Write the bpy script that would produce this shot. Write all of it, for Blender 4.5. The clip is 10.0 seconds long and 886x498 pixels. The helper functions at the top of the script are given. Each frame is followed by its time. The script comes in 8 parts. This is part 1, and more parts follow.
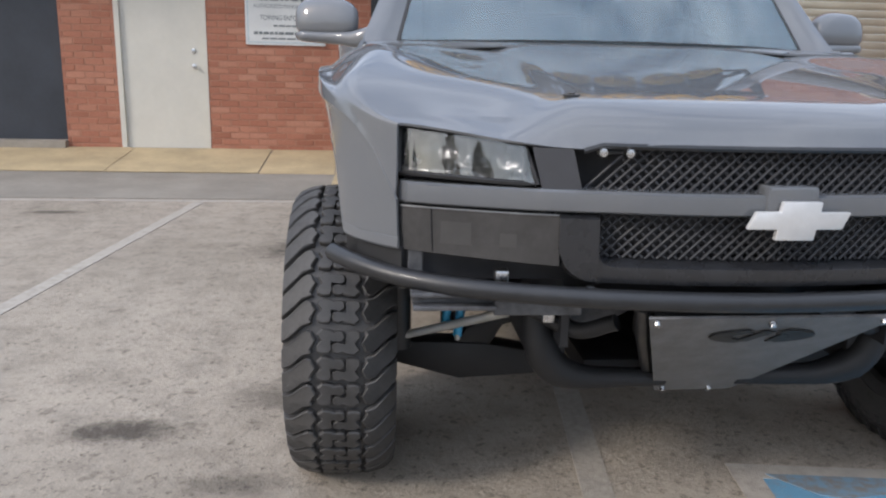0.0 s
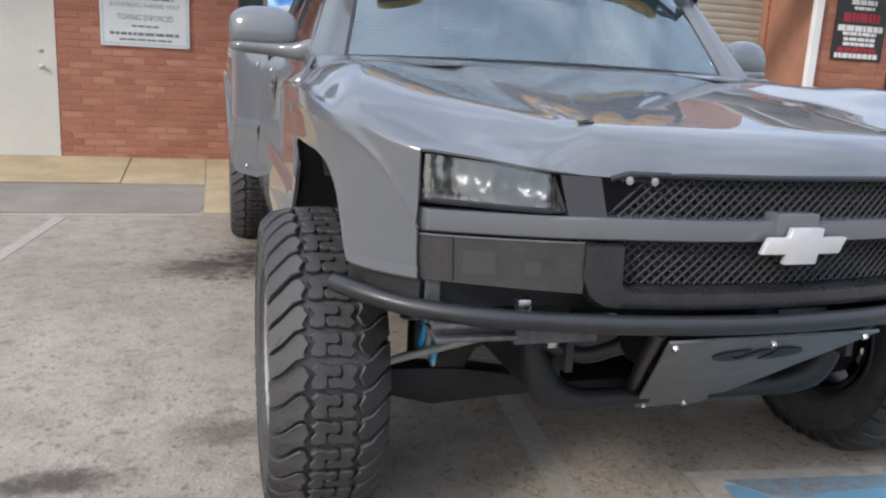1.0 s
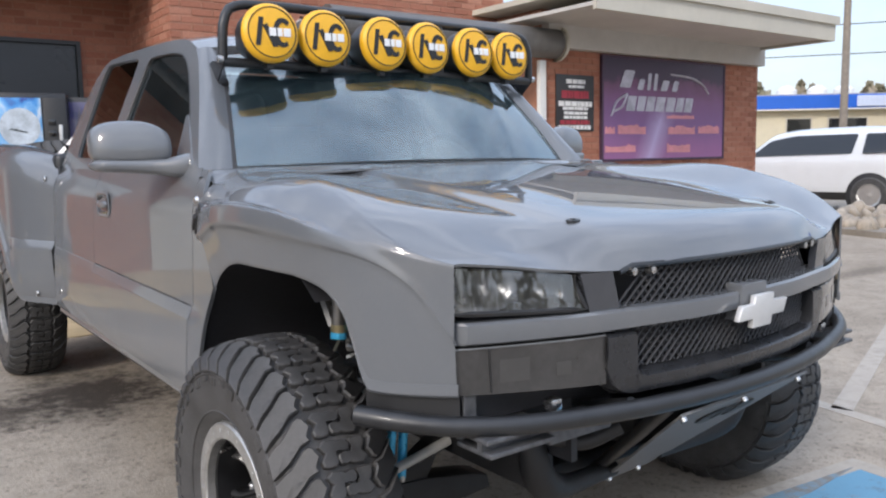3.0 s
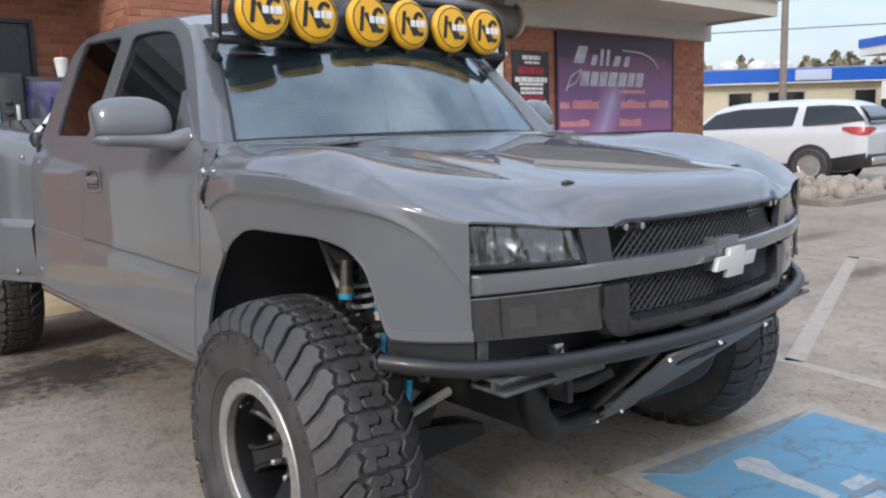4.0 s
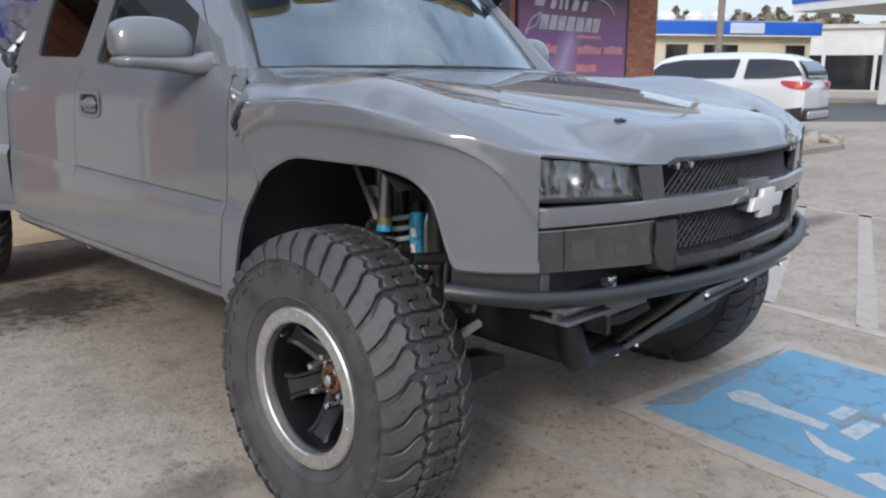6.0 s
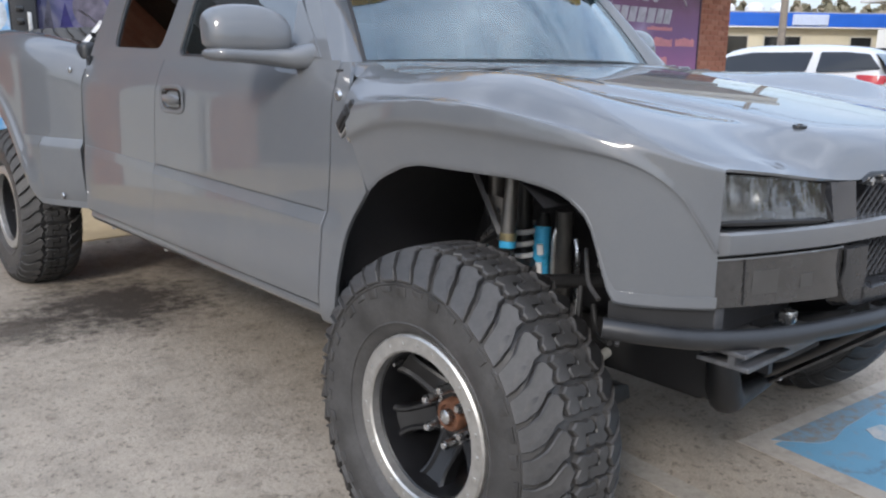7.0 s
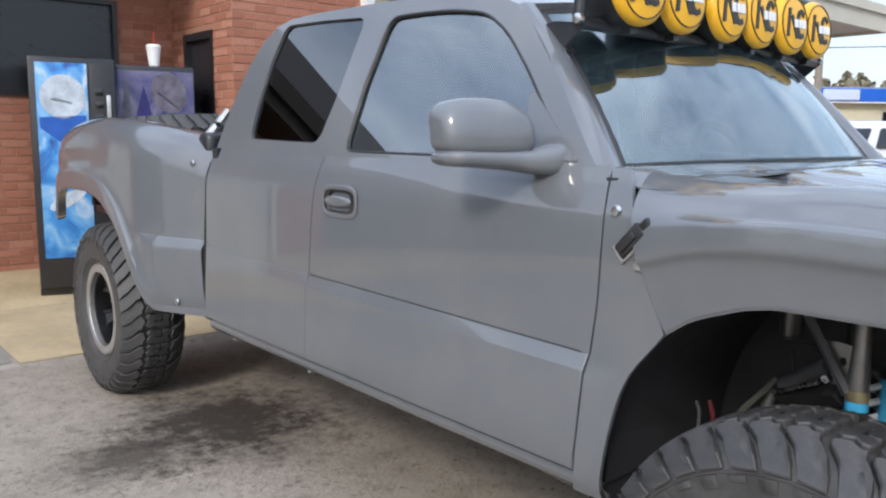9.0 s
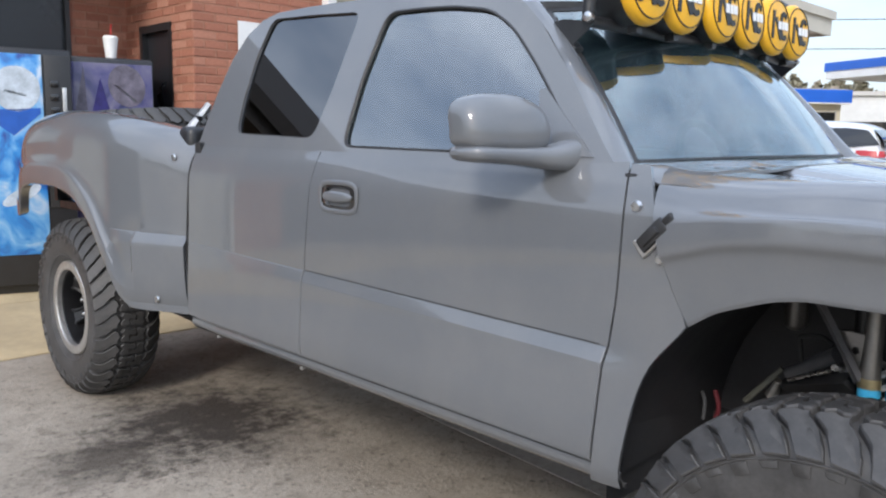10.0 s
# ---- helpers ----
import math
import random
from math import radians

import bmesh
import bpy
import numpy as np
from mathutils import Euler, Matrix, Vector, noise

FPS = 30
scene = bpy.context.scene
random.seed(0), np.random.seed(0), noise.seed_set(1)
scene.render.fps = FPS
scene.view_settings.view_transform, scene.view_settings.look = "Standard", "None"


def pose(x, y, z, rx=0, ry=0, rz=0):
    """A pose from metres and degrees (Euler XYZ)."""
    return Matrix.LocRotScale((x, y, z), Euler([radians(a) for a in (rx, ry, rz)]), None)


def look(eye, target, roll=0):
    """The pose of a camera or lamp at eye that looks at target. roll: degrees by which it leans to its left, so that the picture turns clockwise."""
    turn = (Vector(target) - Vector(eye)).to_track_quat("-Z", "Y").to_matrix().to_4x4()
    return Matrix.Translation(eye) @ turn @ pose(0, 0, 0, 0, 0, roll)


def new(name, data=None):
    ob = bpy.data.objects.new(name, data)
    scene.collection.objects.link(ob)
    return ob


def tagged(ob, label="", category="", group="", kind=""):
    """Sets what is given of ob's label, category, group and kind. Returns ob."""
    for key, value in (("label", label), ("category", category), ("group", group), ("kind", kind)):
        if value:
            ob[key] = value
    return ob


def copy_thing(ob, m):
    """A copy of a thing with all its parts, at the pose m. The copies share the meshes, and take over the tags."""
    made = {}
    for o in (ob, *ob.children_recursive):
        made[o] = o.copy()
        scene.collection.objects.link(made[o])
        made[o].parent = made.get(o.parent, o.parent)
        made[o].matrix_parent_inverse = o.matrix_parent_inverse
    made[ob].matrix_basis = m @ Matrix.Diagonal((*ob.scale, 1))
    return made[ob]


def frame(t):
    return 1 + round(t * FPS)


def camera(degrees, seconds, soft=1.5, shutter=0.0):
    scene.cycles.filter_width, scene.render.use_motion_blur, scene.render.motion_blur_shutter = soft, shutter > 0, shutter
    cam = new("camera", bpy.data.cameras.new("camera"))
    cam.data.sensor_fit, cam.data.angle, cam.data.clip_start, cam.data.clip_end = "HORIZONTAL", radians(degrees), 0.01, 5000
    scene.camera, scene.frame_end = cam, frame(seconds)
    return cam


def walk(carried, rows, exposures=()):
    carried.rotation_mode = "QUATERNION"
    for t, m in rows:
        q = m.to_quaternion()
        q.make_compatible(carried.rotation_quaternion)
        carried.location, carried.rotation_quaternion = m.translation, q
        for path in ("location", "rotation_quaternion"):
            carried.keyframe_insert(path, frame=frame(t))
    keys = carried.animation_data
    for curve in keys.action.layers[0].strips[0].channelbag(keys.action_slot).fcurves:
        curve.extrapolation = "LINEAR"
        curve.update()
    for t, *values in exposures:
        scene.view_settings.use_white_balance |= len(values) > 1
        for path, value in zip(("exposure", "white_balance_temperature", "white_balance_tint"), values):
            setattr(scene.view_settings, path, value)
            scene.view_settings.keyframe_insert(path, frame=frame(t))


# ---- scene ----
cam = camera(58.2, 10.0, soft=2.2)
PATH = [
    (0, (-0.853, -2.232, 1.188), (-0.694, -0.293, 0.725), 1.3),
    (0.5, (-1.107, -2.122, 1.198), (-0.671, -0.23, 0.716), 2.7),
    (1, (-1.222, -2.098, 1.21), (-0.674, -0.225, 0.776), 3.0),
    (1.5, (-1.295, -2.032, 1.22), (-0.722, -0.161, 0.806), 2.2),
    (2, (-1.412, -1.877, 1.232), (-0.761, -0.033, 0.813), 1.0),
    (2.5, (-1.601, -1.789, 1.258), (-0.606, -0.079, 0.964), 0.7),
    (2.7, (-1.69, -1.771, 1.274), (-0.585, -0.121, 1.037), -0.0),
    (3.8, (-1.934, -1.817, 1.254), (-0.683, -0.279, 0.993), -1.9),
    (4, (-1.997, -1.819, 1.251), (-0.722, -0.305, 0.964), -1.8),
    (4.5, (-2.166, -1.726, 1.241), (-0.809, -0.3, 0.886), -1.4),
    (5, (-2.241, -1.701, 1.244), (-0.86, -0.306, 0.861), -0.9),
    (6.3, (-2.248, -1.536, 1.229), (-0.874, -0.152, 0.785), 0.9),
    (6.5, (-2.222, -1.458, 1.228), (-0.883, -0.044, 0.771), 0.7),
    (7, (-2.215, -1.269, 1.242), (-0.914, 0.181, 0.79), 0.7),
    (7.5, (-2.309, -1.024, 1.259), (-1.015, 0.452, 0.877), 1.2),
    (8, (-2.371, -0.816, 1.285), (-1.085, 0.676, 0.937), 1.4),
    (8.5, (-2.332, -0.617, 1.301), (-1.045, 0.886, 1.013), 1.1),
    (9, (-2.356, -0.497, 1.308), (-1.069, 1.009, 1.032), 0.5),
    (9.5, (-2.451, -0.417, 1.313), (-1.094, 1.026, 1.039), 0.5),
    (10, (-2.493, -0.388, 1.304), (-1.104, 1.023, 1.021), 0.9),
]
EXPOSURE = [(0.0, 0.17, 6800, 13.0), (0.5, 0.27, 6800, 13.0), (2.0, 0.21, 6800, 13.0), (2.5, 0.29, 6680, 13.0), (4.0, 0.05, 6780, 12.0), (5.0, 0.05, 6650, 11.5), (6.5, 0.12, 6620, 11.5), (7.5, 0.29, 6560, 11.0), (10.0, 0.35, 6560, 11.0)]
walk(cam, [(t, look(eye, target, roll)) for t, eye, target, roll in PATH], EXPOSURE)

# ---- world, sun ----
world = bpy.data.worlds.new("sky")
scene.world = world
world.use_nodes = True
wt = world.node_tree
for n in list(wt.nodes):
    wt.nodes.remove(n)
SUN_EL, SUN_AZ = 33.0, 242.0


def wnode(kind, **kw):
    n = wt.nodes.new(kind)
    for k, v in kw.items():
        n.inputs[k].default_value = v
    return n


w_out = wnode("ShaderNodeOutputWorld")
w_bg = wnode("ShaderNodeBackground", Strength=0.295)
w_sky = wt.nodes.new("ShaderNodeTexSky")
w_sky.sky_type = "NISHITA"
w_sky.sun_disc = False
w_sky.sun_elevation = radians(SUN_EL)
w_sky.sun_rotation = radians(SUN_AZ)
w_sky.air_density, w_sky.dust_density, w_sky.ozone_density = 1.0, 1.5, 1.0
w_co = wt.nodes.new("ShaderNodeTexCoord")
w_map = wt.nodes.new("ShaderNodeMapping")
w_map.inputs["Scale"].default_value = (1.0, 1.4, 3.2)
w_noise = wnode("ShaderNodeTexNoise", Scale=2.2, Detail=7.0, Roughness=0.58)
w_ramp = wt.nodes.new("ShaderNodeValToRGB")
w_ramp.color_ramp.elements[0].position, w_ramp.color_ramp.elements[1].position = 0.24, 0.72
w_noise2 = wnode("ShaderNodeTexNoise", Scale=5.0, Detail=5.0, Roughness=0.6)
w_ramp2 = wt.nodes.new("ShaderNodeValToRGB")
w_ramp2.color_ramp.elements[0].position, w_ramp2.color_ramp.elements[1].position = 0.3, 0.75
w_ramp2.color_ramp.elements[0].color = (4.3, 5.05, 6.25, 1)
w_ramp2.color_ramp.elements[1].color = (5.6, 6.35, 7.5, 1)
w_mix = wt.nodes.new("ShaderNodeMix")
w_mix.data_type = "RGBA"
wl = wt.links.new
wl(w_co.outputs["Generated"], w_map.inputs["Vector"])
wl(w_map.outputs["Vector"], w_noise.inputs["Vector"])
wl(w_map.outputs["Vector"], w_noise2.inputs["Vector"])
wl(w_noise.outputs["Fac"], w_ramp.inputs["Fac"])
wl(w_noise2.outputs["Fac"], w_ramp2.inputs["Fac"])
wl(w_ramp.outputs["Color"], w_mix.inputs["Factor"])
wl(w_sky.outputs["Color"], w_mix.inputs["A"])
wl(w_ramp2.outputs["Color"], w_mix.inputs["B"])
# a cloudy sky is brightest overhead
w_sep = wt.nodes.new("ShaderNodeSeparateXYZ")
w_rise = wt.nodes.new("ShaderNodeMapRange")
w_rise.inputs["To Min"].default_value, w_rise.inputs["To Max"].default_value = 0.43, 1.20
w_mul = wt.nodes.new("ShaderNodeVectorMath")
w_mul.operation = "SCALE"
wl(w_co.outputs["Generated"], w_sep.inputs[0])
wl(w_sep.outputs["Z"], w_rise.inputs["Value"])
wl(w_mix.outputs["Result"], w_mul.inputs[0])
wl(w_rise.outputs["Result"], w_mul.inputs["Scale"])
wl(w_mul.outputs["Vector"], w_bg.inputs["Color"])
wl(w_bg.outputs["Background"], w_out.inputs["Surface"])

sun = new("sun", bpy.data.lights.new("sun", "SUN"))
sun.data.energy, sun.data.angle, sun.data.color = 1.55, radians(10), (1.0, 0.97, 0.92)
# the sky's sun stands at azimuth SUN_AZ, clockwise from +y
_sd = Vector((math.sin(radians(SUN_AZ)) * math.cos(radians(SUN_EL)), math.cos(radians(SUN_AZ)) * math.cos(radians(SUN_EL)), math.sin(radians(SUN_EL))))
sun.matrix_world = look(_sd * 40, (0, 0, 0))


# ---- materials ----
def material(name):
    m = bpy.data.materials.new(name)
    m.use_nodes = True
    return m, m.node_tree, m.node_tree.nodes["Principled BSDF"]


def link(nt, a, b):
    nt.links.new(a, b)


def tex(nt, kind, scale, vec=None, detail=6.0, rough=0.6):
    n = nt.nodes.new(kind)
    n.inputs["Scale"].default_value = scale
    if "Detail" in n.inputs:
        n.inputs["Detail"].default_value = detail
        n.inputs["Roughness"].default_value = rough
    if vec is not None:
        link(nt, vec, n.inputs["Vector"])
    return n


def ramp(nt, fac, stops):
    r = nt.nodes.new("ShaderNodeValToRGB")
    while len(r.color_ramp.elements) < len(stops):
        r.color_ramp.elements.new(0.5)
    for e, (p, c) in zip(r.color_ramp.elements, stops):
        e.position = p
        e.color = (*c, 1) if isinstance(c, tuple) else (c, c, c, 1)
    link(nt, fac, r.inputs["Fac"])
    return r.outputs["Color"]


def mixc(nt, fac, a, b, how="MIX"):
    m = nt.nodes.new("ShaderNodeMix")
    m.data_type, m.blend_type = "RGBA", how
    for key, v in (("Factor", fac), ("A", a), ("B", b)):
        if hasattr(v, "links"):
            link(nt, v, m.inputs[key])
        elif key == "Factor":
            m.inputs[key].default_value = v
        else:
            m.inputs[key].default_value = (*v, 1)
    return m.outputs["Result"]


def bump(nt, bsdf, height, strength, dist):
    b = nt.nodes.new("ShaderNodeBump")
    b.inputs["Strength"].default_value, b.inputs["Distance"].default_value = strength, dist
    link(nt, height, b.inputs["Height"])
    link(nt, b.outputs["Normal"], bsdf.inputs["Normal"])


def coords(nt):
    return nt.nodes.new("ShaderNodeTexCoord").outputs["Object"]


def simple(name, col, rough=0.5, metal=0.0, coat=0.0, var=0.15, scale=14.0, bumps=0.0, bscale=160.0, bdist=0.002, spec=0.5):
    """A surface with mottled colour and gloss at two scales."""
    m, nt, b = material(name)
    co = coords(nt)
    n1, n2 = tex(nt, "ShaderNodeTexNoise", scale, co), tex(nt, "ShaderNodeTexNoise", scale * 9, co, 3.0)
    lo, hi = tuple(c * (1 - var) for c in col), tuple(min(1.0, c * (1 + var)) for c in col)
    c1 = ramp(nt, n1.outputs["Fac"], [(0.3, lo), (0.7, hi)])
    c2 = ramp(nt, n2.outputs["Fac"], [(0.3, 1 - var * 0.6), (0.7, 1.0)])
    link(nt, mixc(nt, 1.0, c1, c2, "MULTIPLY"), b.inputs["Base Color"])
    r = ramp(nt, n1.outputs["Fac"], [(0.3, max(0.02, rough * 0.82)), (0.75, min(1.0, rough * 1.2))])
    link(nt, r, b.inputs["Roughness"])
    b.inputs["Metallic"].default_value = metal
    b.inputs["Coat Weight"].default_value = coat
    b.inputs["Coat Roughness"].default_value = 0.05
    b.inputs["Specular IOR Level"].default_value = spec
    if bumps:
        bn = tex(nt, "ShaderNodeTexNoise", bscale, co, 4.0)
        bump(nt, b, bn.outputs["Fac"], bumps, bdist)
    return m


def paint_material(name, col, metal=0.0, rough=0.5):
    """Glossy body paint: fine flake, slight orange peel, a film of dust."""
    m, nt, b = material(name)
    co = coords(nt)
    flake = tex(nt, "ShaderNodeTexNoise", 900.0, co, 1.0)
    dust_haze = tex(nt, "ShaderNodeTexNoise", 3.2, co, 8.0, 0.65)
    c1 = ramp(nt, flake.outputs["Fac"], [(0.35, tuple(c * 0.93 for c in col)), (0.65, tuple(c * 1.06 for c in col))])
    d = ramp(nt, dust_haze.outputs["Fac"], [(0.45, 0.0), (0.8, 0.12)])
    link(nt, mixc(nt, d, c1, (0.34, 0.31, 0.27)), b.inputs["Base Color"])
    link(nt, ramp(nt, dust_haze.outputs["Fac"], [(0.35, rough), (0.8, rough + 0.12)]), b.inputs["Roughness"])
    b.inputs["Metallic"].default_value = metal
    b.inputs["Coat Weight"].default_value = 1.0
    b.inputs["Coat IOR"].default_value = 1.67
    b.inputs["Specular IOR Level"].default_value = 0.2
    link(nt, ramp(nt, dust_haze.outputs["Fac"], [(0.4, 0.012), (0.85, 0.05)]), b.inputs["Coat Roughness"])
    peel = tex(nt, "ShaderNodeTexNoise", 55.0, co, 2.0)
    wave = tex(nt, "ShaderNodeTexNoise", 4.5, co, 1.0)
    s = nt.nodes.new("ShaderNodeMath")
    s.operation = "MULTIPLY_ADD"
    s.inputs[1].default_value = 4.0
    link(nt, wave.outputs["Fac"], s.inputs[0])
    link(nt, peel.outputs["Fac"], s.inputs[2])
    bump(nt, b, s.outputs[0], 0.04, 0.0012)
    return m


def glass_material(name, col, rough=0.0, film=0.0, ior=1.45, haze_col=(0.36, 0.55, 0.63)):
    m, nt, b = material(name)
    b.inputs["Base Color"].default_value = (*col, 1)
    b.inputs["Transmission Weight"].default_value = 1.0
    b.inputs["IOR"].default_value = ior
    co = coords(nt)
    d = tex(nt, "ShaderNodeTexNoise", 2.6, co, 5.0)
    link(nt, ramp(nt, d.outputs["Fac"], [(0.4, rough), (0.9, rough + 0.006)]), b.inputs["Roughness"])
    if film:  # a thin diffuse film paints a hazy sky sheen over the glass
        dust_haze = nt.nodes.new("ShaderNodeBsdfDiffuse")
        dust_haze.inputs["Color"].default_value = (*haze_col, 1)
        mx = nt.nodes.new("ShaderNodeMixShader")
        link(nt, ramp(nt, d.outputs["Fac"], [(0.3, film * 0.7), (0.8, film * 1.3)]), mx.inputs["Fac"])
        link(nt, b.outputs["BSDF"], mx.inputs[1])
        link(nt, dust_haze.outputs["BSDF"], mx.inputs[2])
        link(nt, mx.outputs["Shader"], nt.nodes["Material Output"].inputs["Surface"])
    return m


PAINT = paint_material("grey_paint", (0.117, 0.124, 0.134), 0.0, 0.5)
BLACK_METAL = simple("black_metal", (0.018, 0.019, 0.021), 0.42, 0.0, 0.15, 0.25, 20, 0.15)
ARM_BLACK = simple("arm_black", (0.014, 0.014, 0.015), 0.6)
BLACK_PLASTIC = simple("black_plastic", (0.02, 0.02, 0.021), 0.5, 0, 0, 0.2, 30, 0.2)
DARK_GLOSS = simple("dark_gloss_panel", (0.022, 0.021, 0.021), 0.10, 0.0, 0.5, 0.15, 4)
SMOKED = simple("smoked_lens", (0.042, 0.041, 0.041), 0.07, 0.0, 0.9, 0.35, 7)
LINER = simple("wheel_well_liner", (0.027, 0.027, 0.030), 0.55, 0, 0, 0.3, 8, 0.3)
RUBBER = simple("tyre_rubber", (0.058, 0.056, 0.055), 0.56, 0, 0, 0.40, 12, 0.35, 220, 0.0015, 0.5)
ALU = simple("cast_aluminium", (0.55, 0.54, 0.52), 0.42, 0.85, 0, 0.16, 40, 0.2, 300, 0.001)
STEEL = simple("bright_steel", (0.62, 0.62, 0.62), 0.28, 1.0, 0, 0.12, 60)
SILVER = simple("silver_emblem", (0.60, 0.60, 0.595), 0.38, 0.3, 0.2, 0.05, 30)
WHEEL_BLACK = simple("wheel_black", (0.008, 0.008, 0.009), 0.40, 0.0, 0.15, 0.3, 25)
RUST = simple("rusty_hub", (0.15, 0.065, 0.035), 0.75, 0.2, 0, 0.45, 50, 0.4)
BLUE_ANO = simple("blue_anodised", (0.06, 0.45, 0.75), 0.3, 0.25, 0, 0.12, 40)
SEAT = simple("seat_cloth", (0.06, 0.06, 0.06), 0.9, 0, 0, 0.3, 40, 0.3)
DASH = simple("dash_vinyl", (0.055, 0.053, 0.052), 0.7, 0, 0, 0.2, 30, 0.2)
YELLOW = simple("yellow_cover", (0.80, 0.42, 0.015), 0.42, 0, 0.2, 0.08, 20, 0.1)
MARK_BLACK = simple("black_print", (0.015, 0.015, 0.015), 0.5)
MARK_WHITE = simple("white_print", (0.75, 0.75, 0.75), 0.5, var=0.05)
GLASS = glass_material("windscreen_glass", (0.44, 0.64, 0.69), 0.0, 0.022, 2.05)
TINT = glass_material("tinted_glass", (0.16, 0.175, 0.18), 0.0, 0.01, 2.9)
DARK_TINT = glass_material("dark_tinted_glass", (0.012, 0.012, 0.013), 0.0, 0.0, 2.3)
LENS = glass_material("lamp_lens", (0.62, 0.63, 0.64), 0.0, 0.015, 1.95, (0.40, 0.41, 0.42))
CHROME = simple("lamp_reflector", (0.42, 0.42, 0.43), 0.3, 1.0, 0, 0.2, 30)


# ---- builders ----
def part(name, bm, mat, parent, label="", smooth=True, sharp=40.0):
    """Links a bmesh as one mesh object under a thing or a part."""
    me = bpy.data.meshes.new(name)
    if smooth:
        for f in bm.faces:
            f.smooth = True
        for e in bm.edges:
            if len(e.link_faces) != 2 or e.calc_face_angle(0.0) > radians(sharp):
                e.smooth = False
    bm.to_mesh(me)
    bm.free()
    ob = new(name, me)
    for mm in mat if isinstance(mat, (list, tuple)) else (mat,):
        me.materials.append(mm)
    if parent is not None:
        ob.parent = parent
    return tagged(ob, label)


def thing(name, label, category, group="", kind="", at=None):
    ob = new(name)
    ob.empty_display_size = 0.1
    if at is not None:
        ob.matrix_basis = at
    return tagged(ob, label, category, group, kind)


def pch(xs, ys, x):
    """Shape-keeping cubic through the points (xs, ys)."""
    xs, ys, x = np.asarray(xs, float), np.asarray(ys, float), np.atleast_1d(np.asarray(x, float))
    h, d = np.diff(xs), np.diff(ys) / np.diff(xs)
    m = np.zeros(len(xs))
    m[0], m[-1] = d[0], d[-1]
    for i in range(1, len(xs) - 1):
        if d[i - 1] * d[i] > 0:
            w1, w2 = 2 * h[i] + h[i - 1], h[i] + 2 * h[i - 1]
            m[i] = (w1 + w2) / (w1 / d[i - 1] + w2 / d[i])
    x = np.clip(x, xs[0], xs[-1])
    k = np.clip(np.searchsorted(xs, x) - 1, 0, len(xs) - 2)
    t = (x - xs[k]) / h[k]
    r = (1 + 2 * t) * (1 - t) ** 2 * ys[k] + t * (1 - t) ** 2 * h[k] * m[k] + t * t * (3 - 2 * t) * ys[k + 1] + t * t * (t - 1) * h[k] * m[k + 1]
    return r if len(r) > 1 else float(r[0])


def grid_bm(pts, flip=False, wrap=False):
    """A quad sheet over an array of points, rows x columns x 3."""
    bm = bmesh.new()
    vs = [[bm.verts.new(p) for p in row] for row in pts]
    nc = len(vs[0])
    for i in range(len(vs) - 1):
        for j in range(nc if wrap else nc - 1):
            q = (vs[i][j], vs[i][(j + 1) % nc], vs[i + 1][(j + 1) % nc], vs[i + 1][j])
            try:
                bm.faces.new(q[::-1] if flip else q)
            except ValueError:
                pass
    return bm


def refine(net, nr, nc):
    """Smooth surface points through a small control net."""
    net = np.asarray(net, float)
    r, c = net.shape[:2]
    ui, vi = np.linspace(0, r - 1, nr), np.linspace(0, c - 1, nc)
    a = np.stack([np.stack([pch(range(r), net[:, j, k], ui) for j in range(c)], 1) for k in range(3)], -1)
    return np.stack([np.stack([pch(range(c), a[i, :, k], vi) for i in range(nr)], 0) for k in range(3)], -1)


def join(*bms):
    out = bms[0]
    for b in bms[1:]:
        me = bpy.data.meshes.new("tmp")
        b.to_mesh(me)
        b.free()
        out.from_mesh(me)
        bpy.data.meshes.remove(me)
    return out


def moved(bm, m):
    bmesh.ops.transform(bm, matrix=m, verts=bm.verts)
    return bm


def box(x0, x1, y0, y1, z0, z1, bevel=0.0, seg=2):
    bm = bmesh.new()
    bmesh.ops.create_cube(bm, size=1, matrix=Matrix.Translation(((x0 + x1) / 2, (y0 + y1) / 2, (z0 + z1) / 2)) @ Matrix.Diagonal((abs(x1 - x0), abs(y1 - y0), abs(z1 - z0), 1)))
    if bevel:
        bmesh.ops.bevel(bm, geom=bm.edges[:], offset=bevel, segments=seg, affect="EDGES", profile=0.5)
    return bm


def tube(points, r, n=12, cap=True, round_steps=0):
    """A round bar along points (optionally smoothed); r may be one radius or one per point."""
    p = np.asarray(points, float)
    rr = np.full(len(p), r, float) if np.isscalar(r) else np.asarray(r, float)
    if round_steps:
        s = np.r_[0, np.cumsum(np.linalg.norm(np.diff(p, axis=0), axis=1))]
        t = np.linspace(0, s[-1], round_steps)
        rr = np.interp(t, s, rr)
        p = np.stack([pch(s, p[:, k], t) for k in range(3)], 1)
    bm = bmesh.new()
    rings, up = [], None
    for i in range(len(p)):
        d = Vector(p[min(i + 1, len(p) - 1)] - p[max(i - 1, 0)]).normalized()
        if up is None:
            up = Vector((0, 0, 1)) if abs(d.z) < 0.9 else Vector((1, 0, 0))
        a = d.cross(up).normalized()
        b = a.cross(d).normalized()
        up = b
        rings.append([bm.verts.new(Vector(p[i]) + float(rr[i]) * (math.cos(2 * math.pi * k / n) * a + math.sin(2 * math.pi * k / n) * b)) for k in range(n)])
    for i in range(len(rings) - 1):
        for k in range(n):
            bm.faces.new((rings[i][k], rings[i][(k + 1) % n], rings[i + 1][(k + 1) % n], rings[i + 1][k]))
    if cap:
        bm.faces.new(rings[0][::-1])
        bm.faces.new(rings[-1])
    bmesh.ops.recalc_face_normals(bm, faces=bm.faces)
    return bm


